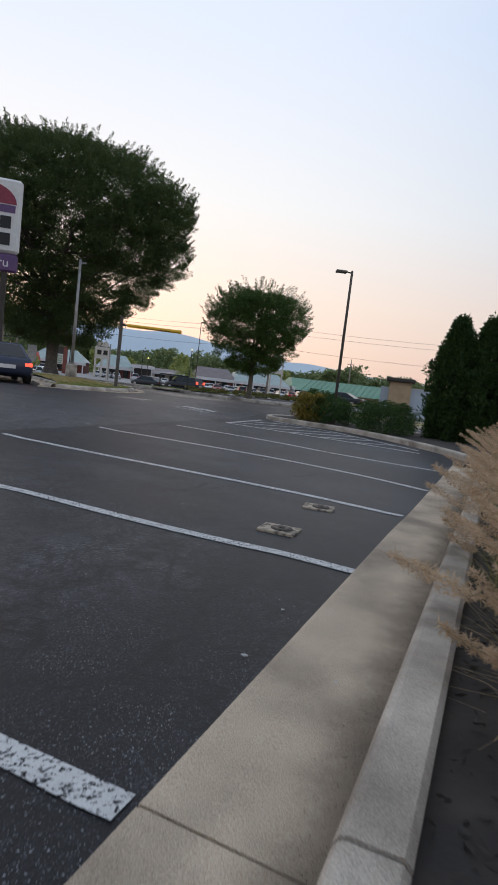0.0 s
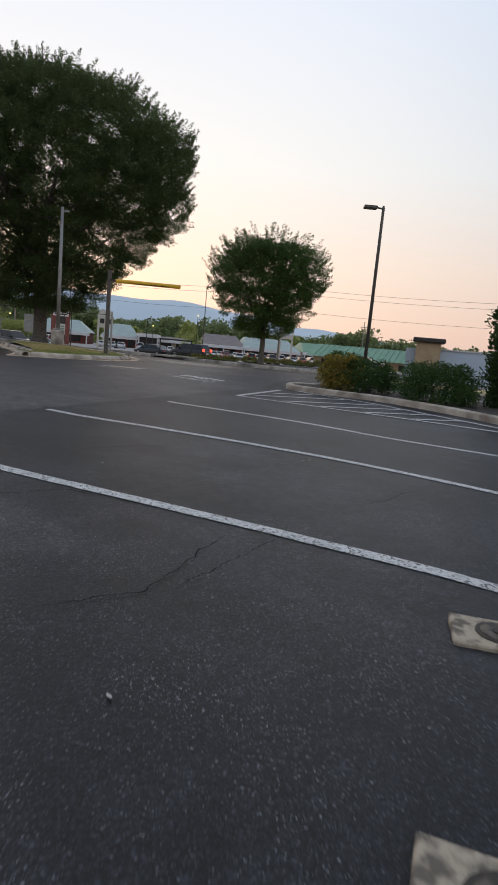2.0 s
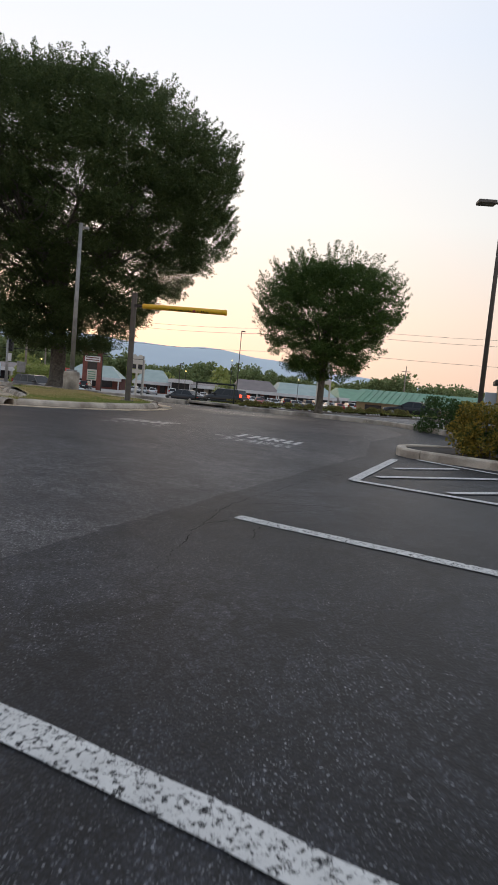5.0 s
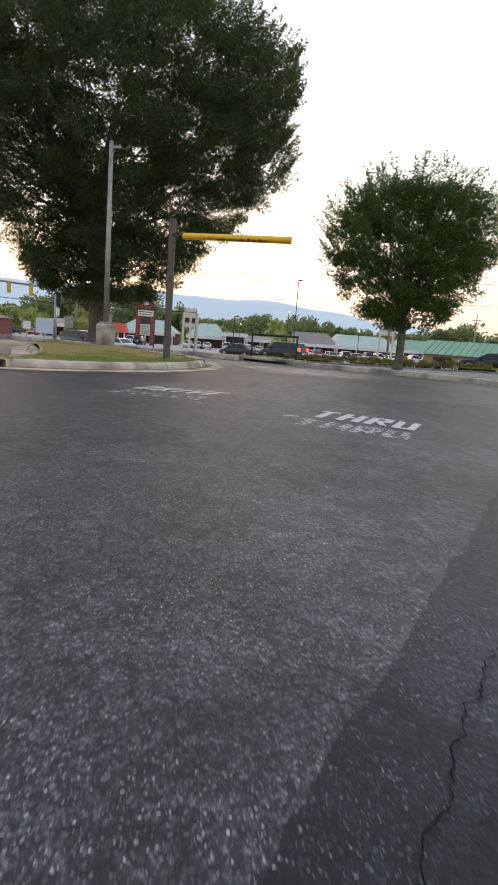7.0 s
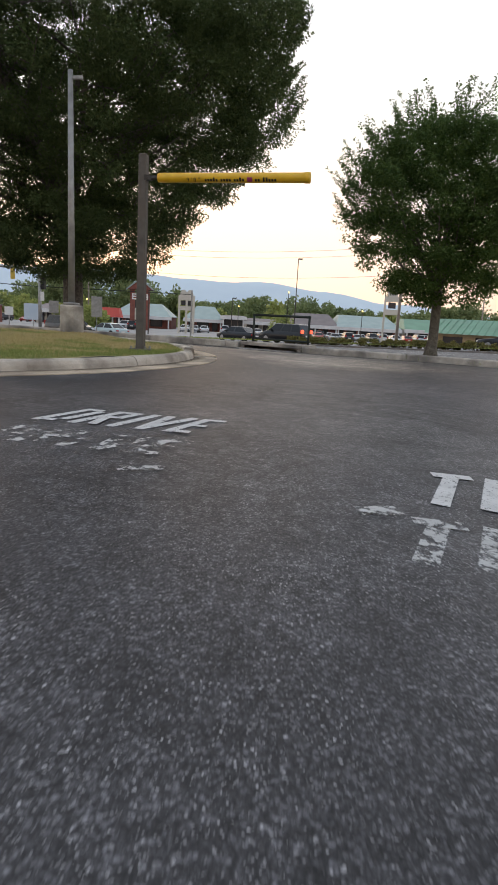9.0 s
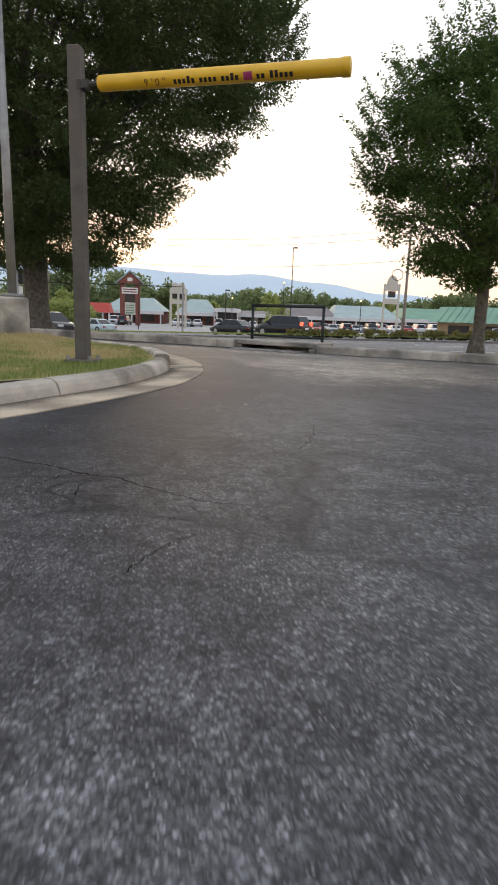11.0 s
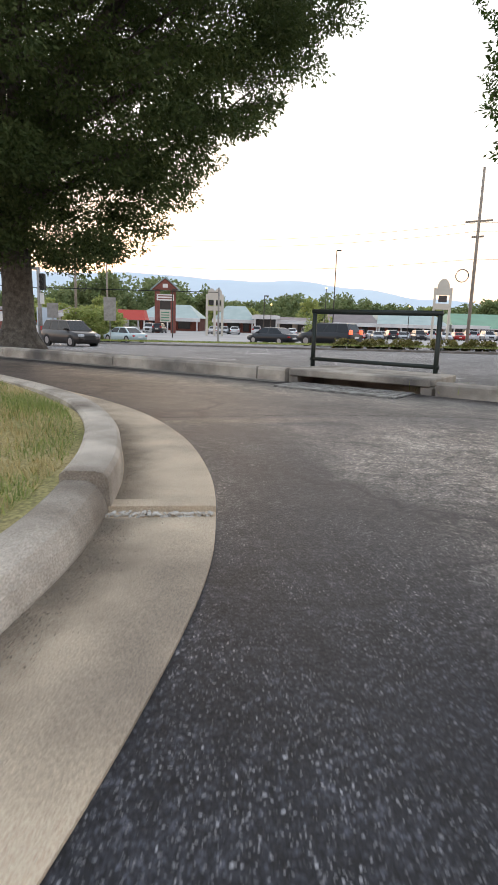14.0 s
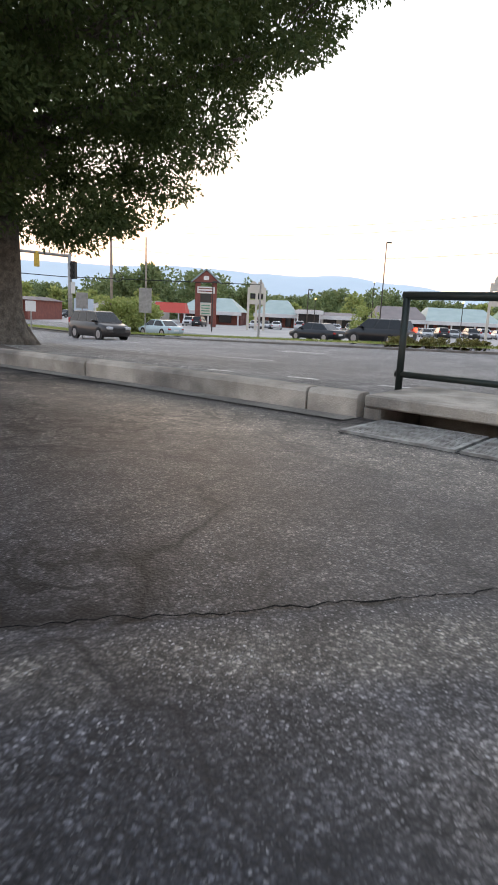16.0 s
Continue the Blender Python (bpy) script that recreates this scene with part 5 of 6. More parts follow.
def green_hall():
    """The long green-roofed building across the road."""
    t = tagged(new("green_hall"), "long low hall with a ribbed green metal roof", "building")
    a, b = Vector((9.0, 84.0, -1.0)), Vector((40.0, 72.0, -1.0))
    e = (b - a).normalized()
    n = Vector((-e.y, e.x, 0))
    m = Matrix(((e.x, n.x, 0, a.x), (e.y, n.y, 0, a.y), (0, 0, 1, a.z), (0, 0, 0, 1)))
    L = (b - a).length
    bm = bmesh.new()
    box(bm, (0, 0, -0.5), (L, 16, 1.9), 0, m)
    part("wall", bm, M_TAN, t)
    bm = bmesh.new()
    quad_prism(bm, [(-0.8, -1.2, 1.8), (L + 0.8, -1.2, 1.8), (L + 0.8, 17, 1.8), (-0.8, 17, 1.8), (-0.8, 5, 3.6), (L + 0.8, 5, 3.6), (L + 0.8, 9, 3.6), (-0.8, 9, 3.6)], m)
    roof = part("roof", bm, M_GREENROOF, t)
    for i in range(int(L / 0.8)):
        x = 0.2 + i * 0.8
        bm = bmesh.new()
        quad_prism(bm, [(x, -1.2, 1.81), (x + 0.07, -1.2, 1.81), (x + 0.07, 5, 3.61), (x, 5, 3.61), (x, -1.2, 1.88), (x + 0.07, -1.2, 1.88), (x + 0.07, 5, 3.68), (x, 5, 3.68)], m)
        part("roof_rib", bm, M_GREENROOF, roof)
    for i in range(9):
        x = 1.2 + i * 3.6
        bm = bmesh.new()
        box(bm, (x, -0.06, 0.2), (x + 2.2, 0.02, 1.5), 0.02, m)
        part("shop_window", bm, M_DARKGLASS, t)
    return t


green_hall()


def kiosk():
    t = tagged(new("tan_kiosk"), "tan block pier with a dark cap between pale walls", "building")
    m = pose(11.3, 37.2, -0.9, 0, 0, -16)
    for nm, lo, hi, mat, bev in (("pier", (-0.75, -0.7, -0.5), (0.75, 0.8, 3.15), M_TAN, 0.03), ("cap", (-0.98, -0.95, 3.15), (0.98, 1.05, 3.42), M_POLE, 0.05),
                                 ("wall", (0.76, 0.1, -0.5), (4.6, 0.5, 2.75), M_PALEBLUE, 0.02), ("wall", (-1.35, 0.1, -0.5), (-0.76, 0.5, 2.75), M_PALEBLUE, 0.02), ("coping", (0.76, 0.02, 2.75), (4.6, 0.58, 2.83), M_WHITE, 0.01)):
        bm = bmesh.new()
        box(bm, lo, hi, bev, m)
        part(nm, bm, mat, t)
    return t


kiosk()


# ---------- towers and signs ----------
def entrance_tower(at, w, h, rz, label, arches=2):
    """A pale open tower with paired arched tops and window openings."""
    t = thing("entrance_tower", label, "tower", at, rz, "plaza towers")
    leg = w * 0.13
    for x in (-w / 2, -leg / 2, w / 2 - leg) if arches == 2 else (-w / 2, w / 2 - leg):
        bm = bmesh.new()
        box(bm, (x, -0.3, -0.6), (x + leg, 0.5, h * 0.86), 0.02)
        part("pillar", bm, M_CREAM, t)
    for z0, z1 in ((0.50, 0.60), (0.74, 0.84)):
        bm = bmesh.new()
        box(bm, (-w / 2, -0.25, h * z0), (w / 2, 0.45, h * z1), 0.02)
        part("panel", bm, M_CREAM, t)
    for sx in (-1, 1) if arches == 2 else (0,):
        bm = bmesh.new()
        r = (w - leg) / 4 if arches == 2 else w / 3
        cx = sx * (w / 2 - leg / 2) / 2 + (-sx * leg / 4)
        pts = [(cx - r, h * 0.84)] + [(cx + r * math.cos(a), h * 0.86 + 1.5 * r * math.sin(a)) for a in [math.pi - k * math.pi / 10 for k in range(11)]] + [(cx + r, h * 0.84)]
        v0 = [bm.verts.new((x, -0.2, z)) for x, z in pts]
        v1 = [bm.verts.new((x, 0.4, z)) for x, z in pts]
        bm.faces.new(v0)
        bm.faces.new(v1[::-1])
        for k in range(len(pts)):
            bm.faces.new((v0[k], v1[k], v1[(k + 1) % len(pts)], v0[(k + 1) % len(pts)]))
        bmesh.ops.recalc_face_normals(bm, faces=bm.faces)
        part("arched_top", bm, M_CREAM, t)
        bm = bmesh.new()
        box(bm, (cx - r * 0.7, -0.28, h * 0.62), (cx + r * 0.7, -0.2, h * 0.73), 0)
        part("opening", bm, M_DARKGLASS, t)
    return t


entrance_tower((-28.8, 115.7, -1.2), 2.9, 7.2, 16, "pale entrance tower with paired arched tops")
entrance_tower((6.6, 114.3, -1.0), 2.6, 8.8, -3, "pale entrance tower with one round arched top", 1)


def pylon():
    t = thing("pylon_sign", "red brick plaza pylon sign with a teal gable", "sign", (-39.8, 122.8, -1.7), 20)
    for x in (-1.85, 0.95):
        bm = bmesh.new()
        box(bm, (x, -0.5, -0.5), (x + 0.9, 0.5, 7.6), 0.03)
        part("brick_pier", bm, M_BRICKRED, t)
    bm = bmesh.new()
    quad_prism(bm, [(-2.3, -0.9, 7.6), (2.3, -0.9, 7.6), (2.3, 0.9, 7.6), (-2.3, 0.9, 7.6), (-0.05, -0.9, 9.5), (0.05, -0.9, 9.5), (0.05, 0.9, 9.5), (-0.05, 0.9, 9.5)], Matrix())
    part("gable", bm, M_BRICKRED, t)
    for s in (-1, 1):
        bm = bmesh.new()
        quad_prism(bm, [(s * 2.6, -1.1, 7.45), (0, -1.1, 9.62), (0, 1.1, 9.62), (s * 2.6, 1.1, 7.45), (s * 2.6, -1.1, 7.7), (0, -1.1, 9.9), (0, 1.1, 9.9), (s * 2.6, 1.1, 7.7)], Matrix())
        bmesh.ops.recalc_face_normals(bm, faces=bm.faces)
        part("roof_slope", bm, M_TEALROOF, t)
    for nm, lo, hi, mat in (("name_panel", (-1.5, -0.56, 5.75), (1.5, -0.3, 6.85), M_SIGNWHITE), ("dark_panel", (-0.95, -0.4, 4.2), (0.95, 0.4, 5.7), M_POLE),
                            ("sign_panel", (-0.95, -0.52, 2.0), (0.95, 0.4, 4.15), M_CREAM), ("emblem", (-0.45, -0.98, 7.95), (0.45, -0.9, 8.6), M_SIGNWHITE)):
        bm = bmesh.new()
        box(bm, lo, hi, 0.02)
        p = part(nm, bm, mat, t)
        if nm in ("name_panel", "sign_panel"):
            for k in range(2 if nm == "name_panel" else 4):
                z = lo[2] + 0.25 + k * 0.45
                bm = bmesh.new()
                box(bm, (lo[0] + 0.2, lo[1] - 0.03, z), (hi[0] - 0.25, lo[1], z + 0.18), 0)
                part("lettering_bar", bm, M_BRICKRED if nm == "name_panel" else M_GREENROOF, p)
    return t


pylon()

M_PURPLE = material("purple_panel", (0.12, 0.06, 0.16), 0.5, col2=(0.10, 0.05, 0.14))
M_MAROON = material("maroon_shape", (0.26, 0.03, 0.06), 0.5)


def restaurant_sign():
    t = thing("restaurant_sign", "tall white roadside sign box with a purple drive panel", "sign", (-9.98, 21.6, 0.1), 14)
    t.scale = (0.863, 0.863, 0.863)
    W = 3.3
    bm = bmesh.new()
    box(bm, (-W, -0.25, 5.95), (0, 0.25, 9.45), 0.12)
    board = part("sign_box", bm, M_SIGNWHITE, t)
    bm = bmesh.new()
    box(bm, (-W, -0.23, 5.05), (-0.02, 0.23, 5.9), 0.08)
    lower = part("lower_panel", bm, M_PURPLE, t, "dark purple lower panel")
    bm = bmesh.new()
    pts = [(-W / 2 + 1.45 * math.cos(a) , 8.25 + 0.95 * math.sin(a)) for a in [k * math.pi / 14 for k in range(15)]]
    v0 = [bm.verts.new((x, -0.27, z)) for x, z in pts]
    v1 = [bm.verts.new((x, -0.25, z)) for x, z in pts]
    bm.faces.new(v0)
    bm.faces.new(v1[::-1])
    for k in range(15):
        bm.faces.new((v0[k], v1[k], v1[(k + 1) % 15], v0[(k + 1) % 15]))
    bmesh.ops.recalc_face_normals(bm, faces=bm.faces)
    part("emblem", bm, M_MAROON, board, "maroon rounded emblem")
    bm = bmesh.new()
    box(bm, (-W + 0.3, -0.275, 7.85), (-0.25, -0.25, 8.2), 0.0)
    part("emblem_band", bm, M_PURPLE, board)
    for z in (7.1, 6.3):
        for k in range(4):
            bm = bmesh.new()
            x = -W + 0.35 + k * 0.68
            box(bm, (x, -0.275, z), (x + 0.5, -0.25, z + 0.58), 0.0)
            part("lettering_bar", bm, M_BLACK, board)
    me = flat_text("Thru", 0.62)
    me.transform(pose(-1.62, -0.24, 5.28, 90, 0, 0))
    obj("lettering", me, M_SIGNWHITE, lower)
    for x in (-W + 0.6, -0.6):
        bm = bmesh.new()
        box(bm, (x - 0.12, -0.12, -0.4), (x + 0.12, 0.12, 5.1), 0.02)
        part("post", bm, M_POLE, t)
    return t


restaurant_sign()


# ---------- poles, signals, wires ----------
def utility_pole(name, at, h, arms, label, r=0.14, coil=0):
    t = thing(name, label, "utility pole", at, 0, "roadside poles")
    bm = bmesh.new()
    tube(bm, [(0, 0, -0.5), (0, 0, h * 0.5), (0, 0, h)], [r, r * 0.85, r * 0.65], 10)
    part("pole", bm, M_POLEWOOD, t, "", True)
    for z, w in arms:
        bm = bmesh.new()
        box(bm, (-w, -0.06, z - 0.06), (w, 0.06, z + 0.06), 0.01, pose(0, 0, 0, 0, 0, -25))
        part("crossarm", bm, M_POLEWOOD, t)
    if coil:
        bm = bmesh.new()
        pts = [(0.75 * coil + 0.42 * math.cos(k * math.tau / 20), 0, h * 0.42 + 0.42 * math.sin(k * math.tau / 20)) for k in range(21)]
        tube(bm, pts, [0.035] * 21, 6, False)
        part("cable_coil", bm, M_POLE, t, "loop of spare cable")
    return t


M_POLEWOOD = material("pole_wood", (0.34, 0.29, 0.24), 0.95, col2=(0.25, 0.21, 0.175), scale=3.0)
utility_pole("utility_pole", (3.0, 64.4, -0.75), 12.0, [(8.6, 0.9), (7.6, 0.4)], "tall wooden utility pole with crossarm", 0.125, -1)
utility_pole("utility_pole", (-33.0, 76.7, -1.4), 12.2, [(10.4, 0.8)], "tall wooden utility pole with cable loop", 0.15, 1)
utility_pole("utility_pole", (-38.6, 96.2, -1.5), 11.4, [], "slim dark utility pole in the plaza", 0.13)
utility_pole("utility_pole", (22.0, 118.0, -0.8), 9.0, [(8.0, 0.8)], "distant wooden utility pole", 0.13)

M_LAMPGLOW = glowing("lamp_glow", (1.0, 0.72, 0.22), 2.5)
M_REDGLOW = glowing("signal_red", (1.0, 0.06, 0.04), 3.0)


def plaza_lamp(at, h, label):
    t = thing("plaza_lamp", label, "street lamp", at, 0, "plaza lamps")
    bm = bmesh.new()
    tube(bm, [(0, 0, -0.5), (0, 0, h)], [0.10, 0.06], 8)
    part("pole", bm, M_POLE, t)
    bm = bmesh.new()
    box(bm, (0.0, -0.25, h - 0.08), (0.7, 0.25, h + 0.1), 0.03)
    part("lamp_head", bm, M_POLE, t)
    return t


plaza_lamp((-9.4, 113.8, -1.0), 12.7, "tall slim dark plaza lamp")
plaza_lamp((-30.0, 98.0, -1.5), 6.2, "dark plaza lamp post")
plaza_lamp((-21.0, 118.0, -1.5), 6.5, "dark plaza lamp post")


def small_lamp(at, h):
    t = thing("lit_lamp", "small lit lamp on a thin dark pole", "street lamp", at, 0, "lit lamps")
    bm = bmesh.new()
    tube(bm, [(0, 0, -0.5), (0, 0, h)], [0.07, 0.05], 6)
    part("pole", bm, M_POLE, t)
    bm = bmesh.new()
    bmesh.ops.create_uvsphere(bm, u_segments=10, v_segments=6, radius=0.13, matrix=Matrix.Translation((0, 0, h + 0.1)))
    part("globe", bm, M_LAMPGLOW, t, "glowing yellowish globe")
    return t


for at, h in (((-10.6, 113.0, -1.2), 7.3), ((-19.5, 116, -1.3), 4.8), ((1.8, 112, -1.0), 4.6), ((-47.5, 116, -1.6), 5.0)):
    small_lamp(at, h)


def traffic_signal():
    t = thing("traffic_signal", "galvanised mast-arm traffic signal with black heads", "traffic light", (-28.3, 62.0, -1.25), 0)
    bm = bmesh.new()
    tube(bm, [(0, 0, -0.4), (0, 0, 5.6)], [0.17, 0.13], 12)
    part("pole", bm, M_STEEL, t, "", True)
    a = Vector((0, 0, 5.45))
    b = Vector((-11.5, -7.4, 6.1))
    bm = bmesh.new()
    tube(bm, [a, a.lerp(b, 0.5), b], [0.11, 0.09, 0.06], 10)
    part("mast_arm", bm, M_STEEL, t, "", True)
    for f in (0.16, 0.30, 0.62):
        p = a.lerp(b, f)
        bm = bmesh.new()
        box(bm, (p.x - 0.16, p.y - 0.12, p.z - 0.95), (p.x + 0.16, p.y + 0.12, p.z + 0.1), 0.03)
        part("signal_head", bm, M_YELLOWHEAD, t, "yellow signal housing")
    bm = bmesh.new()
    box(bm, (0.22, -0.3, 3.9), (0.58, 0.05, 5.1), 0.04)
    hd = part("signal_head", bm, M_BLACK, t, "black signal housing")
    for k in range(3):
        bm = bmesh.new()
        tube(bm, [(0.40, -0.30, 4.12 + 0.37 * k), (0.40, -0.40, 4.10 + 0.37 * k)], [0.13, 0.14], 10)
        part("visor", bm, M_BLACK, hd)
    bm = bmesh.new()
    box(bm, (0.1, -0.1, 2.9), (0.45, -0.06, 3.7), 0.01)
    part("sign_plate", bm, M_SIGNWHITE, t)
    return t


M_YELLOWHEAD = material("signal_yellow", (0.62, 0.42, 0.06), 0.6)
traffic_signal()


def span_signal():
    t = tagged(new("span_signal"), "red traffic light hung on a span wire", "traffic light")
    bm = bmesh.new()
    tube(bm, [(-52, 62, 3.9), (-36, 73, 3.4), (-20, 84, 3.8)], [0.04, 0.04, 0.04], 5)
    part("span_wire", bm, M_BLACK, t)
    bm = bmesh.new()
    box(bm, (-40.2, 69.6, 2.5), (-39.8, 70.0, 3.7), 0.03)
    part("signal_head", bm, M_BLACK, t)
    bm = bmesh.new()
    tube(bm, [(-40.0, 69.6, 3.45), (-39.96, 69.5, 3.45)], [0.17, 0.17], 10)
    part("red_lens", bm, M_REDGLOW, t, "lit red lens")
    for x, y in ((-52, 62), (-20, 84)):
        bm = bmesh.new()
        tube(bm, [(x, y, -1.8), (x, y, 4.3)], [0.12, 0.1], 8)
        part("pole", bm, M_STEEL, t)
    return t


span_signal()


def wire(a, b, sag):
    t = tagged(new("overhead_wire"), "thin dark overhead cable between poles", "cable", "overhead wires")
    a, b = Vector(a), Vector(b)
    pts = []
    for k in range(13):
        f = k / 12
        p = a.lerp(b, f)
        p.z -= sag * 4 * f * (1 - f)
        pts.append(p)
    bm = bmesh.new()
    tube(bm, pts, [0.013] * 13, 5)
    part("cable", bm, M_BLACK, t)


for z in (7.75, 7.2, 5.4):
    wire((3.0, 64.4, z), (-33.0, 76.7, z + 1.1), 0.9)
    wire((3.0, 64.4, z), (48, 47, z + 0.8), 0.9)


def sign_post(at, w, h, top, mat, label):
    t = thing("road_sign", label, "road sign", at, 20, "road signs")
    bm = bmesh.new()
    box(bm, (-0.04, -0.03, -0.4), (0.04, 0.03, top - h), 0)
    part("post", bm, M_STEEL, t)
    bm = bmesh.new()
    box(bm, (-w / 2, -0.06, top - h), (w / 2, -0.03, top), 0.01)
    part("plate", bm, mat, t)


sign_post((-25.3, 58.6, -1.05), 0.75, 1.0, 2.7, M_STEEL, "back of a grey road sign on a post")
sign_post((-29.8, 59.5, -1.2), 0.7, 0.7, 2.2, M_SIGNWHITE, "small white road sign on a post")
sign_post((-27.2, 72.0, -1.4), 1.1, 2.1, 4.0, M_STEEL, "large grey sign panel seen from behind")
sign_post((-44.0, 90.0, -1.6), 2.4, 2.2, 3.4, M_PALEBLUE, "pale blue roadside banner sign")


# ---------- vehicles ----------
M_TYRE = material("tyre_rubber", (0.018, 0.018, 0.018), 0.85)
M_RIM = material("alloy_rim", (0.42, 0.42, 0.43), 0.35, 0.8)
M_GLASS = material("car_glass", (0.014, 0.017, 0.02), 0.12, col2=(0.018, 0.021, 0.025), spec=0.3)
M_HEADLAMP = material("headlamp", (0.65, 0.66, 0.68), 0.2)
M_TAIL = material("tail_lamp", (0.42, 0.02, 0.02), 0.25)
M_TAILLIT = glowing("lit_tail_lamp", (1.0, 0.10, 0.05), 1.6)
PAINTS = {}


def paint(col):
    if col not in PAINTS:
        m = material("car_paint", col, 0.28, 0.0, col2=tuple(v * 0.94 for v in col), scale=1.5)
        m.node_tree.nodes["Principled BSDF"].inputs["Coat Weight"].default_value = 0.2
        m.node_tree.nodes["Principled BSDF"].inputs["Specular IOR Level"].default_value = 0.3
        PAINTS[col] = m
    return PAINTS[col]


KINDS = {   # length, width, belt, roof, front/rear glass feet and tops, wheel radius, bonnet height, boot height
    "sedan": (4.75, 1.84, 0.93, 1.45, (-1.45, -0.62), (1.75, 0.95), 0.33, 0.80, 0.93),
    "coupe": (4.95, 1.92, 0.92, 1.43, (-1.2, -0.35), (1.75, 0.75), 0.36, 0.86, 0.96),
    "suv": (4.65, 1.82, 1.06, 1.70, (-1.35, -0.60), (2.20, 1.85), 0.36, 0.98, 1.06),
    "van": (5.1, 1.98, 1.05, 1.76, (-1.75, -0.75), (2.42, 2.05), 0.35, 0.92, 1.05),
}


def car(kind, col, label, at=(0, 0, 0), rz=0.0, lit=False, group="cars"):
    """Faces -x. Lofted body, cabin with separate panes, wheels with rims, lamps."""
    L, W, belt, roof, fr, rr, wr, bon, boot = KINDS[kind]
    name = {"sedan": "sedan_car", "coupe": "coupe_car", "suv": "suv_car", "van": "minivan"}[kind]
    t = thing(name, label, "car", at, rz, group)
    body = paint(col)
    h = L / 2
    st = [(-h, 0.42, 0.62, 0.80), (-h + 0.10, 0.30, bon - 0.12, 0.92), (-h + 0.55, 0.22, bon - 0.03, 0.99), (fr[0], 0.20, belt - 0.02, 1.0), (0, 0.20, belt, 1.0), (rr[0] - 0.05 if kind in ("sedan", "coupe") else h - 0.6, 0.20, belt + 0.01, 1.0),
          (h - 0.30, 0.26, boot, 0.97), (h - 0.06, 0.34, boot - 0.05, 0.92), (h, 0.42, boot - 0.18, 0.85)]
    bm = bmesh.new()
    rings = []
    for x, z0, z1, w in st:
        hw = W / 2 * w
        mid = z0 + (z1 - z0) * 0.55
        rings.append([bm.verts.new((x, y, z)) for y, z in ((-hw * 0.9, z0), (-hw, z0 + 0.12), (-hw * 1.0, mid), (-hw * 0.93, z1 - 0.03), (-hw * 0.86, z1), (hw * 0.86, z1), (hw * 0.93, z1 - 0.03), (hw, mid), (hw, z0 + 0.12), (hw * 0.9, z0))])
    for a, b in zip(rings, rings[1:]):
        for k in range(10):
            bm.faces.new((a[k], a[(k + 1) % 10], b[(k + 1) % 10], b[k]))
    bm.faces.new(rings[0])
    bm.faces.new(rings[-1][::-1])
    bmesh.ops.recalc_face_normals(bm, faces=bm.faces)
    me = mesh_of(bm, "body", False)
    b_ob = obj("body", me, body, t)
    # cabin
    lw, tw = W / 2 * 0.90, W / 2 * 0.70
    foot = [(fr[0], -lw, belt - 0.03), (rr[0], -lw, belt - 0.03), (rr[0], lw, belt - 0.03), (fr[0], lw, belt - 0.03)]
    crown = [(fr[1], -tw, roof - 0.04), (rr[1], -tw, roof - 0.04), (rr[1], tw, roof - 0.04), (fr[1], tw, roof - 0.04)]
    bm = bmesh.new()
    quad_prism(bm, foot + crown, Matrix())
    cap = [(fr[1] + 0.2, -tw * 0.85, roof), (rr[1] - 0.2, -tw * 0.85, roof), (rr[1] - 0.2, tw * 0.85, roof), (fr[1] + 0.2, tw * 0.85, roof)]
    quad_prism(bm, crown + cap, Matrix())
    part("cabin", bm, body, t)

    def pane(name, c, shrink=0.86):
        c = [Vector(p) for p in c]
        mid = sum(c, Vector()) / 4
        nrm = (c[1] - c[0]).cross(c[3] - c[0]).normalized()
        if nrm.dot(mid - Vector((0, 0, 0.8))) < 0:
            nrm = -nrm
        v = [mid + (p - mid) * shrink for p in c]
        bm = bmesh.new()
        quad_prism(bm, [tuple(p - nrm * 0.01) for p in v] + [tuple(p + nrm * 0.008) for p in v], Matrix())
        bmesh.ops.recalc_face_normals(bm, faces=bm.faces)
        part(name, bm, M_GLASS, t)
    pane("windscreen", (foot[3], foot[0], crown[0], crown[3]), 0.90)
    pane("rear_window", (foot[1], foot[2], crown[2], crown[1]), 0.86)
    for i0, i1 in ((0, 1), (2, 3)):
        fa, fb, ca, cb = Vector(foot[i0]), Vector(foot[i1]), Vector(crown[i0]), Vector(crown[i1])
        cuts = (0.0, 0.46, 0.98) if kind in ("sedan", "coupe") else (0.0, 0.38, 0.70, 1.0)
        if i0 == 2:
            cuts = tuple(1 - c for c in cuts)[::-1]
        for u, v in zip(cuts, cuts[1:]):
            pane("side_window", (fa.lerp(fb, u), fa.lerp(fb, v), ca.lerp(cb, v), ca.lerp(cb, u)), 0.88)
    for x in (-h + 0.88, h - 0.95):
        for s in (-1, 1):
            y = s * W / 2
            bm = bmesh.new()
            tube(bm, [(x, y - s * 0.16, wr), (x, y + s * 0.003, wr)], [wr * 1.16, wr * 1.16], 18)
            part("wheel_arch", bm, M_BLACK, t)
            bm = bmesh.new()
            tube(bm, [(x, y - s * 0.20, wr), (x, y - s * 0.02, wr), (x, y + s * 0.012, wr)], [wr, wr, wr * 0.93], 20)
            w = part("wheel", bm, M_TYRE, t)
            bm = bmesh.new()
            tube(bm, [(x, y + s * 0.01, wr), (x, y + s * 0.018, wr)], [wr * 0.66, wr * 0.60], 14)
            part("rim", bm, M_RIM, w)
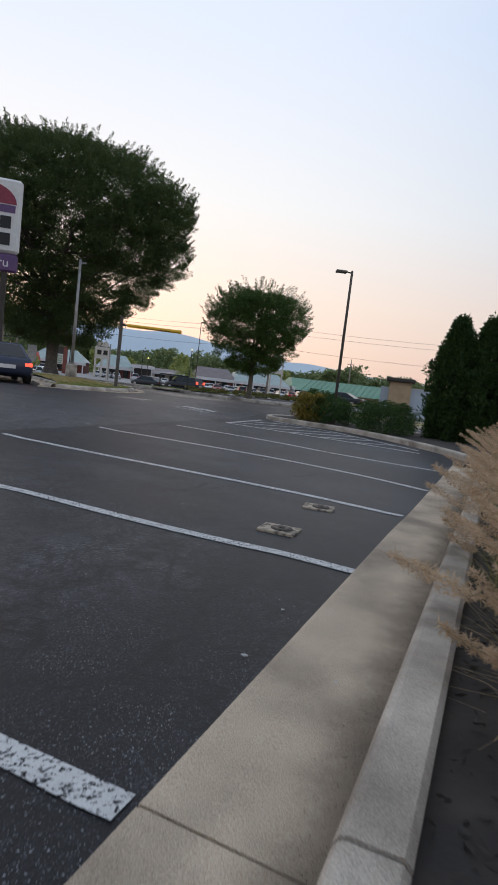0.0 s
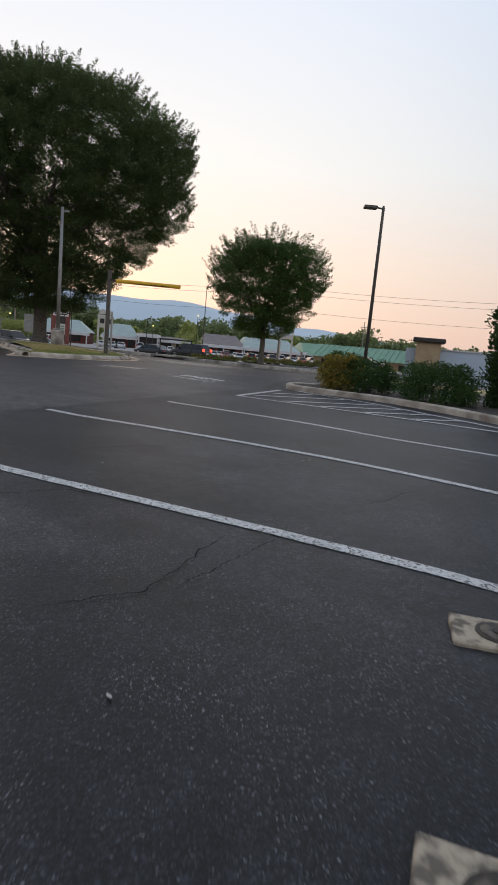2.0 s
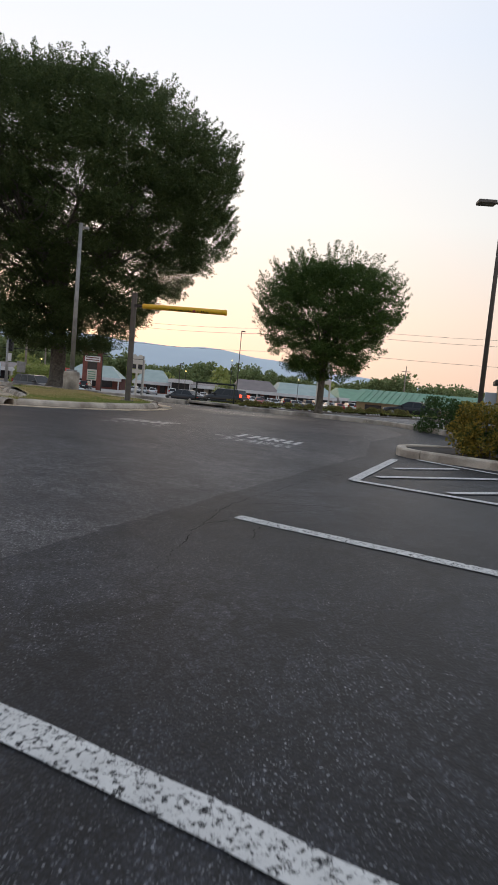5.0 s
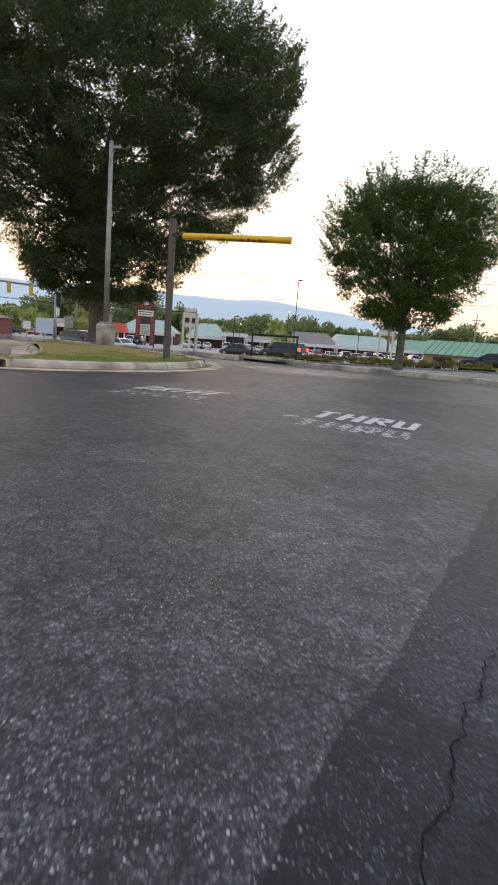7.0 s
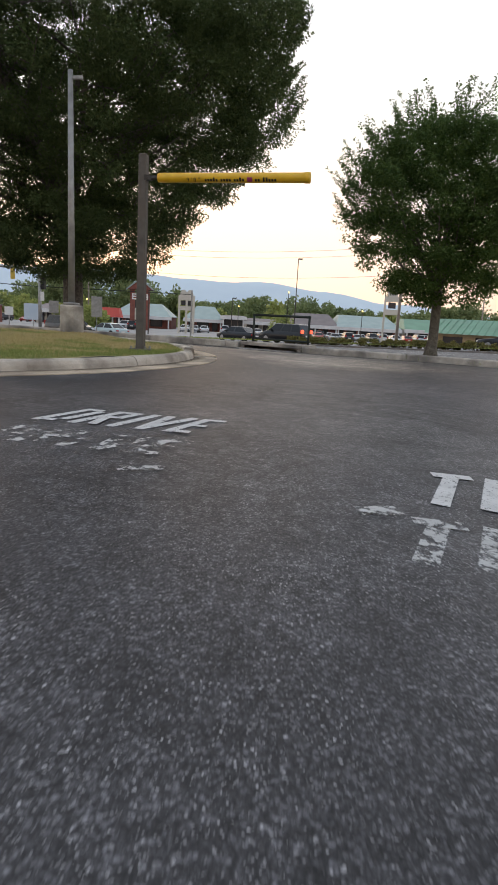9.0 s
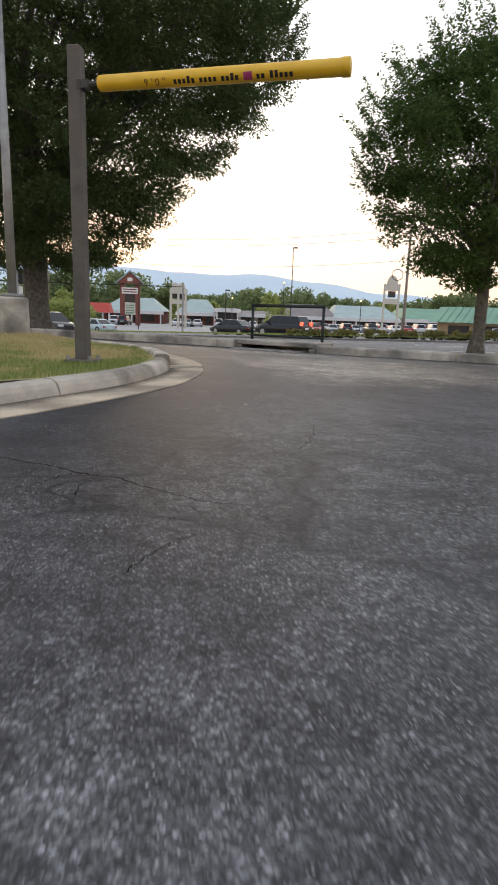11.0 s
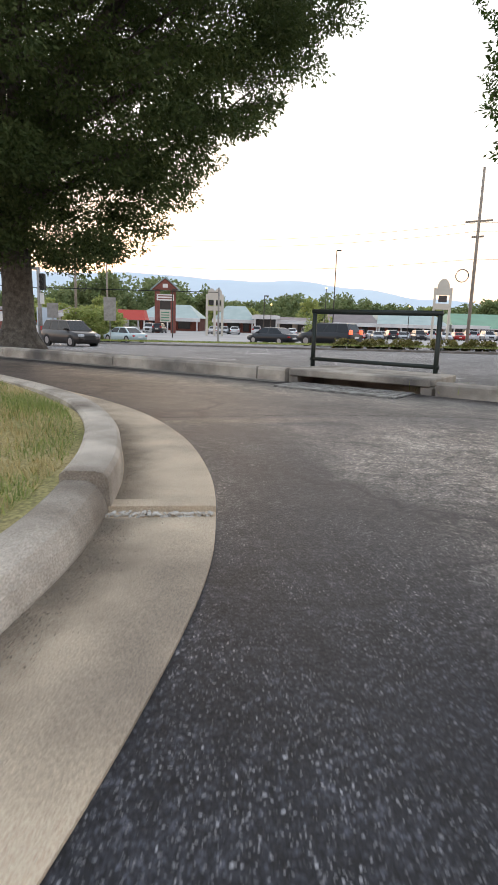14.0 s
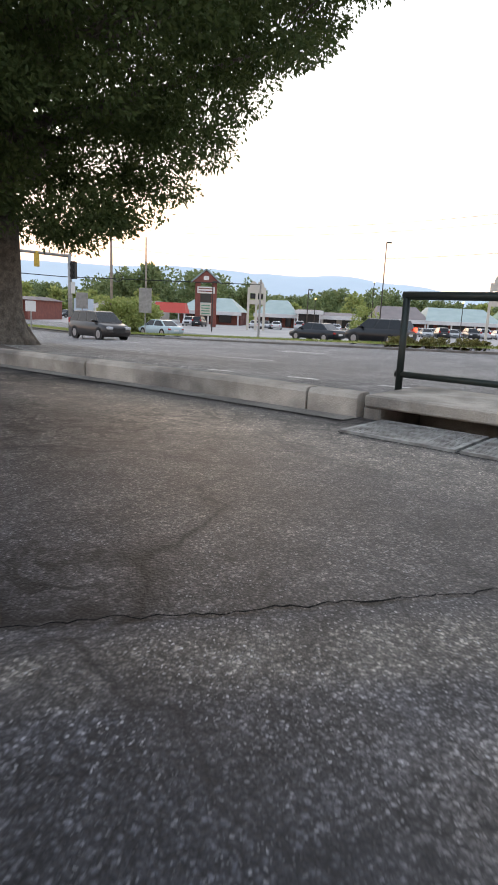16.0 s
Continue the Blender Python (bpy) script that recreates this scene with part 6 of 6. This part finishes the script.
    for s in (-1, 1):
        bm = bmesh.new()
        box(bm, (-h - 0.005, s * W * 0.33 - 0.2, bon - 0.30), (-h + 0.22, s * W * 0.33 + 0.2, bon - 0.14), 0.03)
        part("headlamp", bm, M_HEADLAMP, t)
        bm = bmesh.new()
        z = boot - 0.32 if kind in ("sedan", "coupe") else boot - 0.12
        box(bm, (h - 0.16, s * W * 0.38 - 0.15, z), (h + 0.012, s * W * 0.38 + 0.13, z + (0.15 if kind in ("sedan", "coupe") else 0.30)), 0.03)
        part("tail_lamp", bm, M_TAILLIT if lit else M_TAIL, t)
        bm = bmesh.new()
        box(bm, (fr[0] + 0.35, s * (W / 2 + 0.02) - 0.1, belt), (fr[0] + 0.52, s * (W / 2 + 0.02) + 0.1, belt + 0.14), 0.03)
        part("wing_mirror", bm, body, t)
    bm = bmesh.new()
    box(bm, (-h - 0.012, -0.42, 0.45), (-h + 0.1, 0.42, bon - 0.2), 0.02)
    part("grille", bm, M_BLACK, t)
    bm = bmesh.new()
    box(bm, (h - 0.05, -0.26, boot - 0.42), (h + 0.014, 0.26, boot - 0.28), 0.01)
    part("number_plate", bm, M_SIGNWHITE, t)
    return t


def on_land(x, y, lift=-0.03):
    return (x, y, height(x, y) + lift)


RA = -30.0                                  # the road's run
car("suv", (0.035, 0.030, 0.028), "dark brown compact SUV on the near lanes", on_land(-23.2, 57.0), RA + 180, False, "traffic")
car("sedan", (0.42, 0.52, 0.54), "pale silver-blue small sedan beyond the median", on_land(-26.7, 74.2), RA, False, "traffic")
car("sedan", (0.60, 0.62, 0.64), "white sedan waiting at the plaza entry", on_land(-37.0, 91.5, -0.05), RA + 170, False, "traffic")
car("sedan", (0.012, 0.014, 0.018), "black sedan on the far lanes", on_land(-12.0, 72.2), RA, False, "traffic")
car("suv", (0.010, 0.011, 0.013), "black SUV with lit tail lamps on the far lanes", on_land(-6.6, 64.6), RA, True, "traffic")
car("coupe", (0.012, 0.012, 0.014), "black coupe in the far lane", on_land(10.5, 56.5), RA, False, "traffic")
car("sedan", (0.035, 0.045, 0.075), "dark blue sedan with lit tail lamps beside the turf island", (-9.25, 18.6, 0.0), -60, True, "parked cars")
FLEET = [("sedan", (0.55, 0.56, 0.58), "white parked sedan in the plaza lot"), ("suv", (0.52, 0.53, 0.55), "pale grey parked SUV in the plaza lot"), ("sedan", (0.34, 0.025, 0.02), "red parked sedan in the plaza lot"),
         ("suv", (0.03, 0.032, 0.036), "dark parked SUV in the plaza lot"), ("sedan", (0.26, 0.28, 0.30), "silver parked sedan in the plaza lot")]
models = [car(k, c, l, (-60 - 6 * i, 140, -1.5 - 0.05), 80, False, "plaza parking") for i, (k, c, l) in enumerate(FLEET)]
rnd = random.Random(12)
spots = [(px, out) for px in range(478, 880, 17) for out in (24,)] + [(px, 34) for px in range(650, 1000, 19)] + [(300, 26), (318, 26), (388, 30), (402, 30)]
for px, out in spots:
    if rnd.random() < 0.2:
        continue
    p = MALL_A + MALL_E * mu(px + rnd.uniform(-3, 3)) + MALL_N * (out + rnd.uniform(-0.6, 0.6))
    i = rnd.choice((0, 0, 1, 2, 3, 4, 4))
    copy_thing(models[i], pose(p.x, p.y, height(p.x, p.y) - 0.05, 0, 0, rnd.choice((98, -82)) + rnd.uniform(-3, 3)))


# ---------- road markings and median ----------
for s, u0, u1 in ((8.2, -71, 60), (13.7, -73.4, 60), (28.0, -80, 60), (32.5, -78, 60)):
    u = u0
    while u < u1:
        obj("lane_dash", mesh_of(strip(road(u, s), road(u + 2.7, s), 0.16, 0.004, 0.8), "lane_dash"), M_ROADPAINT, None, "white broken lane line on grey road", "lane line", "lane lines")
        u += 12.0
for k in range(8):
    u, s = -3.45 + k * 1.03, 1.7 + k * 0.46
    obj("turn_dash", mesh_of(strip(road(u, s), road(u + 0.36, s + 0.16), 0.10, 0.004, 0.2), "turn_dash"), M_ROADPAINT, None, "short white dotted turning line on grey road", "lane line", "turn lines")
med_poly = [road(-62, 22.3), road(60, 22.3), road(60, 25.2), road(-62, 25.2)]
obj("ground_median", sheet(med_poly, 0.22, 1.5, 1.2), M_TURF, None, "narrow dry grass median strip", "median", "", "structure")
kerb_run("kerb_median", [road(60, 22.14), road(-62, 22.14)], "low pale kerb of the median", [(o * -1, h * 0.6) for o, h in KERB], M_GUTTER, 20.0)
M_SHRUB = leafy("shrub_leaf", (0.11, 0.12, 0.036), (0.25, 0.21, 0.075))
M_HEDGE = leafy("hedge_leaf", (0.030, 0.070, 0.018), (0.065, 0.115, 0.03))
M_GOLD = leafy("golden_leaf", (0.055, 0.085, 0.02), (0.42, 0.29, 0.05))
M_CEDAR = leafy("arborvitae_leaf", (0.026, 0.055, 0.014), (0.055, 0.095, 0.024))


def shrub(name, at, size, clumps, per, leaf, mat, label, seed, group="", cat="shrub"):
    """A bush as a heap of leaf clumps over a few stems."""
    t = thing(name, label, cat, at, 0, group)
    rng = np.random.default_rng(seed)
    rnd = random.Random(seed)
    bm = bmesh.new()
    for k in range(5):
        a = k * math.tau / 5
        tube(bm, [(0.06 * math.cos(a), 0.06 * math.sin(a), -0.1), (size[0] * 0.3 * math.cos(a), size[1] * 0.3 * math.sin(a), size[2] * 0.6)], [0.03, 0.01], 6)
    part("stem", bm, M_BARK, t)
    cs, rs = [], []
    for _ in range(clumps):
        a, f = rnd.uniform(0, math.tau), rnd.random()
        z = size[2] * (0.08 + 0.87 * f)
        w = math.sqrt(max(0.05, 1 - (1.25 * (f - 0.35)) ** 2)) * rnd.uniform(0.55, 1.0) * (1 + 0.18 * noise.noise((math.cos(a) * 2 + seed, math.sin(a) * 2, z)))
        cs.append((size[0] * w * math.cos(a), size[1] * w * math.sin(a), z))
        rs.append(min(size) * rnd.uniform(0.2, 0.36))
    obj("foliage", leaves(np.array(cs), np.array(rs), per, leaf[0], leaf[1], rng, 0.8, -0.1, 0.3), mat, t)
    return t


for k in range(9):
    u = -13.5 + k * 1.75 + (0.5 if k > 2 else 0)
    x, y = road(u, 23.3)
    shrub("median_shrub", on_land(x, y, 0.1), (0.85, 0.7, 0.44), 36, 70, (0.10, 0.06), M_SHRUB, "low brown-green clipped shrub on the median", 40 + k, "median shrubs")

shrub("golden_shrub", (2.51, 15.1, 0.0), (0.56, 0.52, 0.84), 70, 110, (0.06, 0.035), M_GOLD, "yellow-tipped rounded shrub at the hedge end", 3)
shrub("hedge_shrub", (3.22, 14.85, 0.0), (0.66, 0.6, 0.78), 70, 120, (0.06, 0.03), M_HEDGE, "dark green spreading evergreen shrub beside the golden shrub", 4, "evergreen shrubs")
shrub("hedge_shrub", (4.6, 13.35, -0.02), (1.0, 0.9, 0.82), 100, 140, (0.06, 0.03), M_HEDGE, "broad dark green spreading evergreen shrub in mulch", 5, "evergreen shrubs")
shrub("hedge_shrub", (3.8, 22.2, -0.02), (0.9, 0.8, 1.0), 70, 110, (0.07, 0.035), M_HEDGE, "dark green evergreen shrub on the verge", 6, "evergreen shrubs")
shrub("round_bush", on_land(-31.4, 77.5), (3.0, 2.6, 3.0), 110, 170, (0.28, 0.18), M_FOREST2, "rounded bright green bush beside the road", 8)
shrub("plaza_bush", on_land(-12.0, 117), (2.2, 2.0, 4.2), 40, 60, (0.3, 0.2), M_FOREST2, "small green tree in the plaza lot", 9)
shrub("roadside_bush", (-24.5, 38.0, 0.0), (2.6, 2.2, 2.6), 60, 80, (0.2, 0.12), M_LEAF, "dark leafy bush beyond the big tree", 10)


def arborvitae(at, r, h, seed, label):
    t = thing("arborvitae", label, "evergreen", at, 0, "arborvitae row")
    rng = np.random.default_rng(seed)
    rnd = random.Random(seed)
    bm = bmesh.new()
    tube(bm, [(0, 0, -0.1), (0, 0, h * 0.8)], [0.09, 0.02], 8)
    part("trunk", bm, M_BARK, t)
    cs, rs = [], []
    for _ in range(420):
        f = rnd.random() ** 1.25
        a = rnd.uniform(0, math.tau)
        w = r * (math.sin(math.pi * min(1, 0.25 + f * 0.45)) if f < 0.5 else (1 - f) ** 0.75 * 1.68) * (1 + 0.22 * noise.noise((math.cos(a) * 2.2, math.sin(a) * 2.2 + seed, f * 6)))
        w *= rnd.uniform(0.45, 1.0)
        cs.append((w * math.cos(a), w * math.sin(a), 0.05 + h * f * 0.97))
        rs.append(0.19 * rnd.uniform(0.7, 1.3))
    obj("foliage", leaves(np.array(cs), np.array(rs), 90, 0.11, 0.045, rng, 1.4, -0.9, 0.1), M_CEDAR, t)
    return t


arborvitae((6.55, 13.45, -0.05), 0.80, 3.55, 1, "tall dark green columnar arborvitae")
arborvitae((7.35, 13.05, -0.05), 0.80, 3.6, 2, "tall dark green columnar arborvitae")
arborvitae((8.25, 12.7, -0.05), 0.9, 3.45, 3, "broad dark green columnar arborvitae")


# ---------- grasses ----------
def blades(base, length, width, lean, rng, levels=3, stiff=1.6):
    """Arching grass blades: one tapering strip each."""
    n = len(base)
    az = rng.uniform(0, math.tau, n)
    l = length * rng.uniform(0.55, 1.25, n)
    k = lean * rng.uniform(0.3, 1.4, n)
    d = np.stack([np.cos(az), np.sin(az)], 1)
    side = np.stack([-np.sin(az), np.cos(az)], 1)
    rows = []
    for j in range(levels + 1):
        f = j / levels
        out = l * k * f ** stiff
        up = l * (f - 0.35 * k * f ** 2.2)
        w = width * (1 - f) * 0.5 + 0.0004
        c = base + np.concatenate([d * out[:, None], up[:, None]], 1)
        s = np.concatenate([side * w, np.zeros((n, 1))], 1)
        rows += [c - s, c + s]
    q = np.stack(rows, 1).reshape(-1, 3)
    m = 2 * (levels + 1)
    i = (np.arange(n) * m)[:, None]
    quads = np.concatenate([np.stack([i[:, 0] + 2 * j, i[:, 0] + 2 * j + 1, i[:, 0] + 2 * j + 3, i[:, 0] + 2 * j + 2], 1) for j in range(levels)], 0)
    me = bpy.data.meshes.new("blades")
    me.vertices.add(len(q))
    me.vertices.foreach_set("co", q.ravel())
    me.loops.add(len(quads) * 4)
    me.loops.foreach_set("vertex_index", quads.ravel())
    me.polygons.add(len(quads))
    me.polygons.foreach_set("loop_start", np.arange(len(quads)) * 4)
    me.update(calc_edges=True)
    tips = base + np.concatenate([d * (l * k)[:, None], (l * (1 - 0.35 * k))[:, None]], 1)
    mids = base + np.concatenate([d * (l * k * 0.78 ** stiff)[:, None], (l * (0.78 - 0.35 * k * 0.78 ** 2.2))[:, None]], 1)
    return me, mids, tips


M_BLADE = leafy("grass_blade", (0.10, 0.13, 0.03), (0.24, 0.21, 0.07), back=0.3)
M_STRAW = leafy("dry_straw", (0.36, 0.26, 0.13), (0.50, 0.38, 0.22), back=0.3)
M_PLUME = leafy("seed_plume", (0.50, 0.36, 0.22), (0.68, 0.52, 0.36), back=0.35)
M_LAWN = leafy("lawn_blade", (0.13, 0.19, 0.045), (0.33, 0.36, 0.11), back=0.35)
M_LAWNDRY = leafy("dry_lawn_blade", (0.34, 0.28, 0.12), (0.60, 0.47, 0.23), back=0.35)


def fountain_grass(at, seed, size, label):
    t = thing("fountain_grass", label, "ornamental grass", at, 0, "fountain grasses")
    rng = np.random.default_rng(seed)
    b = np.concatenate([rng.normal(scale=0.09, size=(260, 2)), np.zeros((260, 1))], 1)
    me, *_ = blades(b, 0.62 * size, 0.007, 0.75, rng)
    obj("green_blade_tuft", me, M_BLADE, t)
    b = np.concatenate([rng.normal(scale=0.1, size=(150, 2)), np.zeros((150, 1))], 1)
    me, *_ = blades(b, 0.5 * size, 0.006, 1.0, rng)
    obj("dry_blade_tuft", me, M_STRAW, t)
    b = np.concatenate([rng.normal(scale=0.07, size=(60, 2)), np.zeros((60, 1))], 1)
    me, mids, tips = blades(b, 0.80 * size, 0.0045, 0.62, rng)
    obj("stalk_tuft", me, M_STRAW, t)
    fs = np.linspace(0.0, 1.15, 12)
    cs = np.concatenate([mids + (tips - mids) * f for f in fs], 0)
    rs = np.repeat(0.016 * np.array([0.5, 0.8, 1.0, 1.1, 1.1, 1.1, 1.0, 1.0, 0.9, 0.7, 0.5, 0.3]), len(mids))
    obj("plume_tuft", leaves(cs, rs, 34, 0.024, 0.0045, rng, 1.0, 0.0, 0.0), M_PLUME, t, "soft tan seed plumes")
    return t


rnd = random.Random(33)
for k in range(16):
    a = -6.3 + k * 0.72
    for o in (0.91, 1.6):
        p = gut(a + rnd.uniform(-0.2, 0.2) + (0.3 if o > 1.2 else 0), o + 0.18 + rnd.uniform(-0.1, 0.15))
        if a < -4.6 and o < 1.2 or a < -5.6:
            continue
        fountain_grass((p[0], p[1], height(*p) + 0.09), 100 + k * 2 + int(o), rnd.uniform(0.9, 1.2), "tan fountain grass with drooping seed plumes")


def lawn():
    """Mown grass on the island, thickest where the lens passes close."""
    rng = np.random.default_rng(5)
    inner = offset(ISLAND, 0.66)
    poly = np.array(inner)
    pts = []
    x = rng.uniform(-11, -4.6, 260000)
    y = rng.uniform(15.5, 27.0, 260000)
    inside = np.zeros(len(x), bool)
    j = len(poly) - 1
    for i in range(len(poly)):
        xi, yi, xj, yj = *poly[i], *poly[j]
        hit = ((yi > y) != (yj > y)) & (x < (xj - xi) * (y - yi) / (yj - yi + 1e-12) + xi)
        inside ^= hit
        j = i
    near = np.clip(1.25 - (-4.6 - x) * 0.17, 0.15, 1)
    inside &= rng.random(len(x)) < near
    x, y = x[inside], y[inside]
    z = np.array([mound(a, b) for a, b in zip(x, y)]) + 0.115
    dry = np.array([noise.noise((a * 0.55, b * 0.55, 4.0)) + 0.5 * noise.noise((a * 2.1, b * 2.1, 9.0)) for a, b in zip(x, y)])
    dry = dry + np.clip((-5.0 - x) * 0.16, -0.1, 0.45) + rng.normal(scale=0.14, size=len(x)) > 0.12
    out = []
    for pick, length in ((~dry.astype(bool), 0.06), (dry.astype(bool), 0.05)):
        out.append(blades(np.stack([x, y, z], 1)[pick], length, 0.006, 0.7, rng, 1)[0])
    return out


green_lawn, dry_lawn = lawn()
obj("lawn_grass", green_lawn, M_LAWN, None, "short green mown grass on the island", "grass", "", "stuff")
obj("dry_lawn_grass", dry_lawn, M_LAWNDRY, None, "short sun-bleached straw-coloured grass on the island", "grass", "", "stuff")


def median_grass():
    rng = np.random.default_rng(18)
    u, s = rng.uniform(-60, 40, 30000), rng.uniform(22.35, 25.1, 30000)
    b = np.array([(*road(a, c), 0.0) for a, c in zip(u, s)])
    b[:, 2] = [height(a, c) + 0.21 for a, c, _ in b]
    return blades(b, 0.14, 0.03, 0.7, rng, 1)[0]


obj("median_grass", median_grass(), M_LAWN, None, "thin green grass on the road median", "grass", "", "stuff")


def weeds():
    rng = np.random.default_rng(8)
    line = np.array(dense(offset([*ROADSIDE[5:], *ROADSIDE2[1:]], 0.45), 0.05))
    base = np.repeat(line, 8, 0) + rng.normal(scale=0.22, size=(len(line) * 8, 2))
    z = np.array([height(a, b) for a, b in base]) + 0.04
    me, *_ = blades(np.concatenate([base, z[:, None]], 1), 0.11, 0.008, 0.6, rng, 1)
    return me


obj("verge_grass", weeds(), M_LAWN, None, "dry uncut grass along the verge kerb", "grass", "", "stuff")


def litter():
    """Mulch chips and dry leaves on the planting soil."""
    rng = np.random.default_rng(9)
    k, o = rng.uniform(-7, 6, 5000), rng.uniform(0.80, 2.4, 5000)
    x, y = 1.97 + GUT_D[0] * k + GUT_D[1] * o, 1.49 + GUT_D[1] * k - GUT_D[0] * o
    z = np.array([height(a, b) for a, b in zip(x, y)]) + 0.11
    return leaves(np.stack([x, y, z], 1), np.full(5000, 0.02), 1, 0.05, 0.018, rng, 0.3)


obj("mulch", litter(), M_SOIL, None, "dark bark mulch and dry leaf bits", "mulch", "", "stuff")
M_CHIP = material("pale_chip", (0.55, 0.53, 0.50), 0.8)
for x, y in ((0.55, -1.35), (0.35, -1.9), (0.72, -2.05), (-0.2, 0.9), (-4.62, 22.62), (-3.3, 19.9), (-3.2, 20.0), (-1.0, 4.0), (0.68, 4.88), (0.75, 4.95), (0.9, 17.8)):
    bm = bmesh.new()
    a = rnd.uniform(0, 3)
    bmesh.ops.create_icosphere(bm, subdivisions=1, radius=0.013, matrix=pose(x, y, height(x, y) + 0.009, 20, 10, 57 * a) @ Matrix.Diagonal((1.5, 0.6, 0.3, 1)))
    obj("litter_scrap", mesh_of(bm, "scrap"), M_CHIP, None, "small pale scrap of litter on the asphalt", "litter", "litter scraps")
